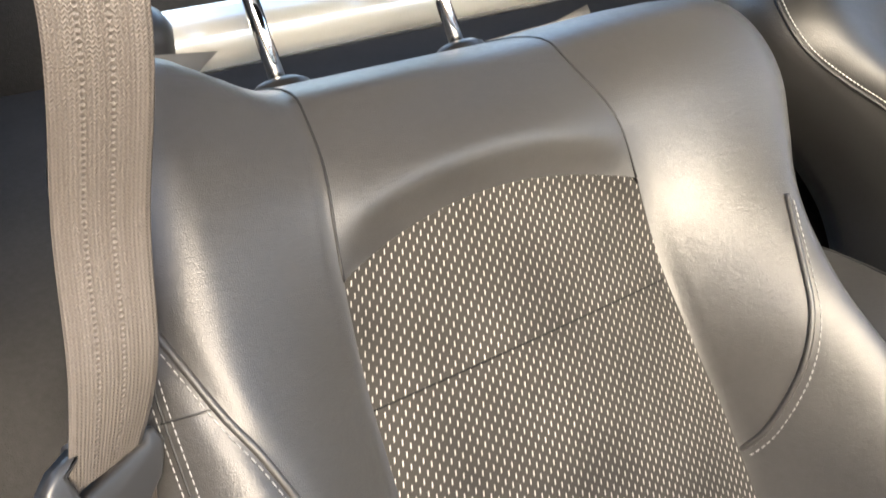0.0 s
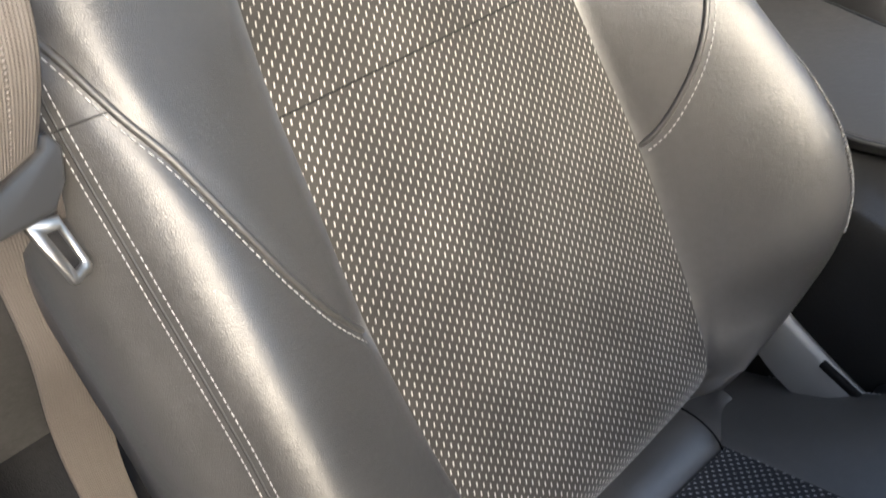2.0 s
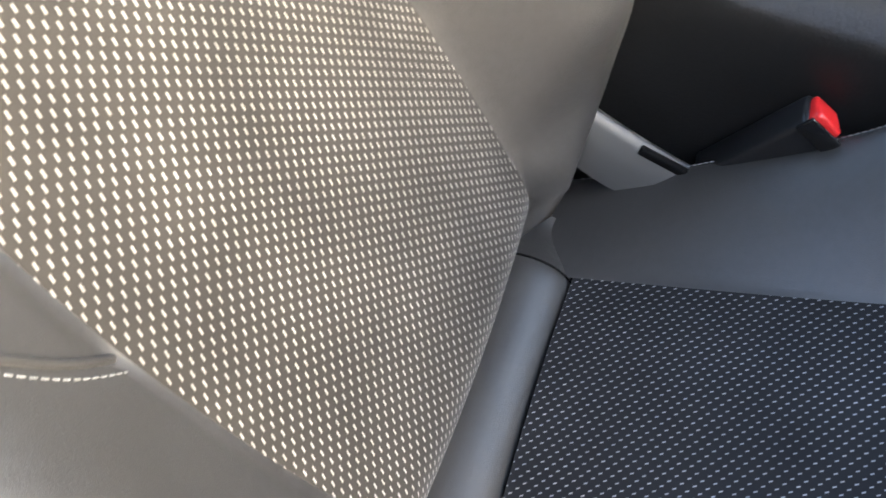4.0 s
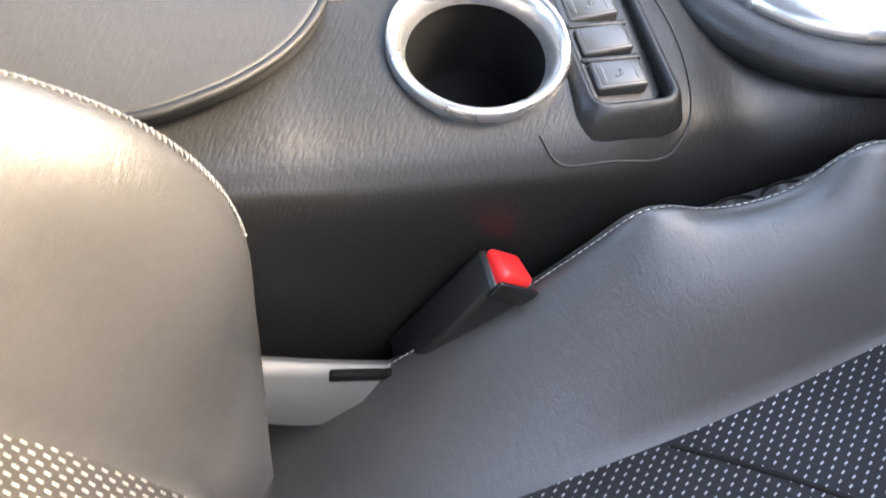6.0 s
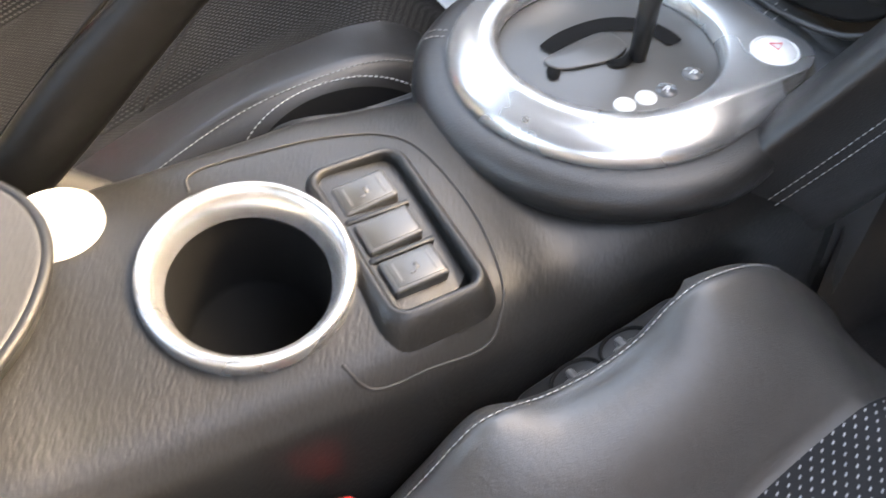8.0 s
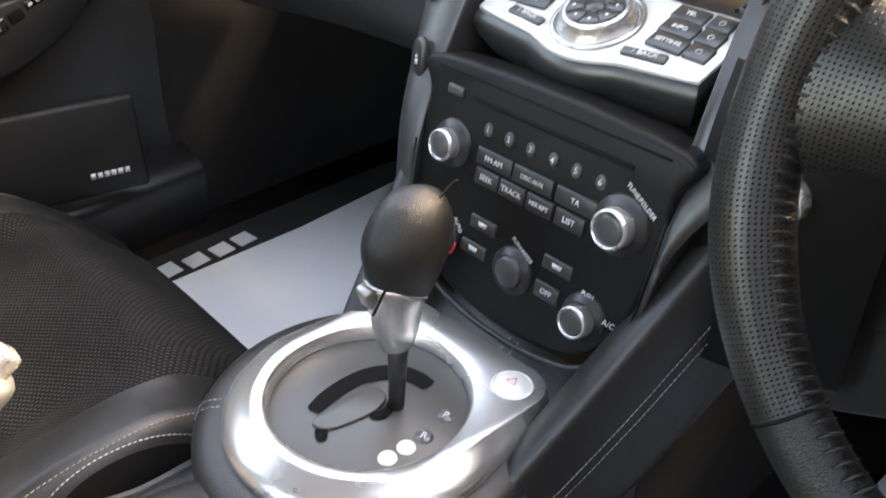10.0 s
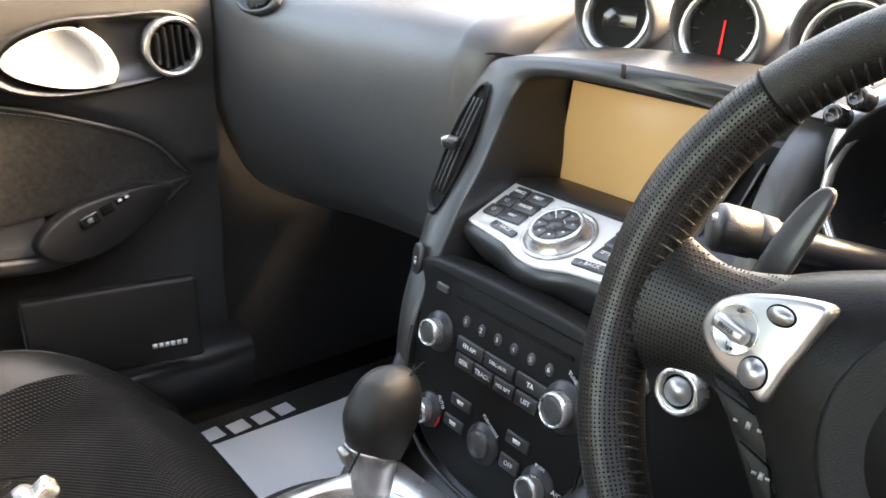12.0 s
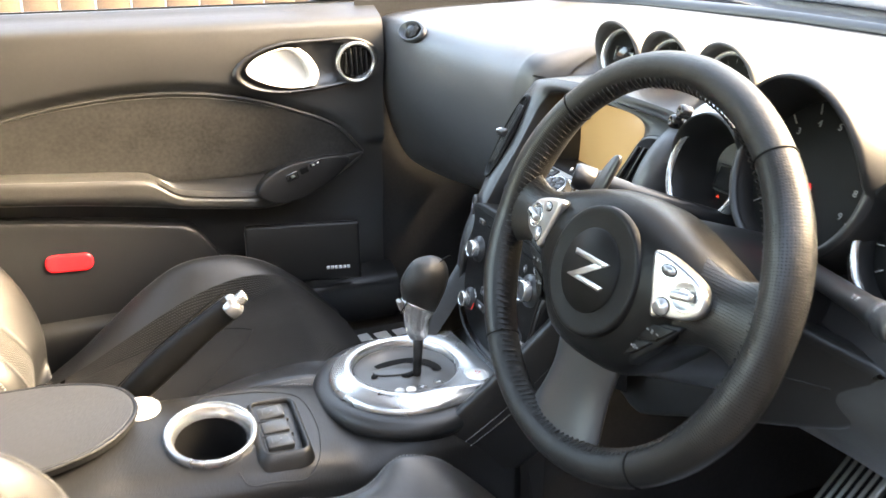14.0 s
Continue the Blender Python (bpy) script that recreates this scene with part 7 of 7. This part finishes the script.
# map pocket, reflector and kick strip
part("map_pocket", loft([[(DX - 0.01, y, z1), (DX + 0.035 * w, y, z1 + 0.002), (DX + 0.045 * w, y, z1 - 0.02), (DX + 0.04 * w, y, 0.25), (DX + 0.01, y, 0.14)] for y, z1, w in ((-0.64, 0.455, 1), (-0.3, 0.437, 1), (-0.13, 0.42, 1), (0.04, 0.394, 1), (0.085, 0.384, 0.97), (0.11, 0.364, 0.85), (0.135, 0.325, 0.6), (0.155, 0.285, 0.35), (0.175, 0.24, 0.1))], 30, 36), PLASTIC, door, "moulded map pocket")
rf = frame_of((DX + 0.05, -0.125, 0.347), (1, 0, 0.05), (0, 0.05, 1))
part("reflector", slab(rf, rounded(0.082, 0.034, 0.015), 0.008, 0.004, 3), REFLECTOR, door, "red oval reflector")
part("kick_strip", loft([[(DX + 0.0, y, 0.24), (DX + 0.05, y, 0.225), (DX + 0.056, y, 0.19), (DX + 0.03, y, 0.12)] for y in (-0.6, 0.1, 0.5)], 16, 16), SMOOTH, door)
# outer skin and glass
part("outer_skin", box_between((DX - 0.16, -0.72, 0.0), (DX - 0.13, 0.62, 0.76), 0.01), BODY_PAINT, door, "painted outer door skin")
glass = part("window_glass", grid([[(DX - 0.052 + 0.13 * k, y, 0.77 + 0.34 * k) for y in (-0.6, -0.2, 0.2, 0.5 - 0.3 * k)] for k in (0, 0.5, 1)]), GLASS, door, "clear side glass")
glass.visible_shadow = False
mir = thing("door_mirror", (DX - 0.17, 0.4, 0.78), "black door mirror outside the passenger window", "mirror")
part("mirror_shell", loft([loop_section(DX - 0.15, 0.44, 0.79, 0.03, 0.02, 0), loop_section(DX - 0.2, 0.42, 0.84, 0.1, 0.05, 0), loop_section(DX - 0.2, 0.43, 0.93, 0.09, 0.045, 0), loop_section(DX - 0.2, 0.44, 0.95, 0.02, 0.01, 0)], 28, 20, True, True), GLOSS, mir)
part("mirror_glass", rbox(pose(DX - 0.2, 0.365, 0.885), 0.15, 0.006, 0.08, 0.002), CHROME, mir)
part("mirror_foot", box_between((DX - 0.16, 0.38, 0.765), (DX - 0.05, 0.5, 0.79), 0.01), GLOSS, mir)
# document wallet standing in the door pocket
wallet = thing("document_wallet", (-0.645, 0.3, 0.25), "black document wallet stuck behind the door pocket", "wallet")
w0, w1 = Vector((-0.66, 0.19, 0)), Vector((-0.61, 0.41, 0))
wd = (w1 - w0).normalized()
wmx = frame_of(Vector((-0.635, 0.3, 0.31)), Vector((wd.y, -wd.x, 0.08)), (0, 0, 1))
part("wallet_cover", rbox(wmx, 0.222, 0.118, 0.022, 0.006, 3), LEATHER_FINE, wallet)
part("wallet_pages", rbox(wmx @ Matrix.Translation((-0.108, 0.02, -0.002)), 0.008, 0.06, 0.012, 0.002), KEY_LENS, wallet, "grey page edges")
for k in range(6):
    part("wallet_mark", rbox(wmx @ Matrix.Translation((0.046 + 0.008 * k, -0.032, 0.0112)), 0.006, 0.007, 0.0006, 0), MARK, wallet)

# ---- floor coverings ----
carpet = single("floor_mat", slab(pose(0, 0, 0.112), rounded(0.5, 0.62, 0.05), 0.01, 0.004), CARPET, "black carpet floor mat in the passenger footwell", "floor mat")
carpet.matrix_world = pose(-0.4, 0.56, 0)
for k, (x, y, w, h) in enumerate(((-0.606, 0.4, 0.03, 0.05), (-0.603, 0.447, 0.028, 0.034), (-0.603, 0.487, 0.028, 0.032), (-0.606, 0.524, 0.028, 0.032))):
    part("mat_mark", rbox(pose(x + 0.4, y - 0.56, 0.1125, 0, 0, 6), w, h * 0.85, 0.0015, 0.0004), MARK, carpet, "pale grey woven mark")
single("paper_mat", slab(pose(0, 0, 0.1165), [(-0.6, 0.33), (-0.38, 0.338), (-0.17, 0.36), (-0.17, 0.8), (-0.585, 0.8), (-0.572, 0.6), (-0.575, 0.4)], 0.0015, 0.0004, 1), PAPER, "grey glossy paper mat protecting the passenger floor", "floor mat")
single("paper_mat", slab(pose(0, 0, 0.112), [(0.2, 0.45), (0.58, 0.44), (0.6, 0.86), (0.21, 0.86)], 0.0015, 0.0004, 1), PAPER_WHITE, "white paper mat in the driver's footwell", "floor mat")

# ---- outside ----
single("ground", slab(pose(0, 0, -0.25), [(-300, -300), (300, -300), (300, 300), (-300, 300)], 0.05), PAVING, "pale paved driveway", "ground", "structure")
# Unseen wall, added to keep low sky light from the right out of the cabin.
single("light_block_right", box_between((2.8, -7, -0.25), (3.0, 7, 2.5)), WOOD, "unseen brown boarded wall added to block side light", "wall", "structure")
fence = thing("fence", (-3.2, 0, -0.25), "brown close-boarded wooden fence", "fence")
b0 = rbox(Matrix.Identity(4), 0.024, 0.142, 1.8, 0.004, 1)
board_me = None
for k in range(90):
    y = -7.7 + 0.15 * k
    if board_me is None:
        ob = part("board", b0, WOOD, fence)
        board_me = ob.data
        bmesh_shift = ORIGIN[fence]
        ob.location = Vector((0, y, 0.9)) + bmesh_shift
    else:
        ob = new("board", board_me)
        ob.parent = fence
        ob.location = Vector((0, y, 0.9)) + bmesh_shift
    ob.location.x += 0.006 * (k % 2)
for z in (0.3, 1.5):
    part("rail", box_between((-3.26, -7.8, z - 0.25), (-3.215, 5.8, z - 0.15)), WOOD, fence)
house = thing("house", (-3, 9, -0.25), "white rendered house with brown brick base beyond the bonnet", "house")
part("wall", box_between((-12, 9, -0.25), (6, 9.3, 2.7)), RENDERED, house)
part("brick_base", box_between((-12, 8.9, -0.25), (6, 8.997, 0.35)), BRICK, house)
for x in (-8.5, -5.6, -2.6, 0.6):
    w = part("window", box_between((x, 8.93, 0.9), (x + 1.5, 8.995, 2.2), 0.02), RENDERED, house)
    part("pane", box_between((x + 0.08, 8.915, 0.98), (x + 1.42, 8.925, 2.12)), GLOSS, w)
part("roof", rbox(pose(-3, 9.5, 2.95, 25), 18.6, 1.6, 0.2, 0.02), BRICK, house)
for x in (-6.3, -4.3):
    single("gate_post", box_between((x, 6.4, -0.25), (x + 0.14, 6.54, 1.1), 0.01), RENDERED, "white painted gate post", "post", group="gate posts")
railing = thing("railing", (-5.2, 6.5, -0.25), "low brown slatted railing beside the drive", "railing")
for k in range(14):
    part("slat", box_between((-6.1 + 0.13 * k, 6.45, -0.2), (-6.03 + 0.13 * k, 6.48, 0.3), 0.004), WOOD, railing)
part("top_rail", box_between((-6.16, 6.43, 0.3), (-4.2, 6.5, 0.36), 0.006), WOOD, railing)
bonnet = thing("bonnet", (0, 1.5, 0.6), "pale silver car bonnet beyond the windscreen", "bonnet")
part("panel", loft([[(-0.8, y, z - 0.08), (-0.5, y, z), (0, y, z + 0.03), (0.5, y, z), (0.8, y, z - 0.08)] for y, z in ((1.12, 0.7), (1.5, 0.66), (2.0, 0.56), (2.4, 0.4))], 24, 12), BODY_PAINT, bonnet)
screen_rows = [[(x * (0.72 - 0.14 * k), 1.06 - 0.04 * 4 * (x * 0.7) ** 2 * 0.5 - 0.82 * k, 0.77 + 0.36 * k) for x in [-1 + 0.2 * j for j in range(11)]] for k in (0, 0.25, 0.5, 0.75, 1)]
wind = single("window_front", grid(screen_rows), GLASS, "curved clear windscreen", "windscreen", "structure")
wind.visible_shadow = False
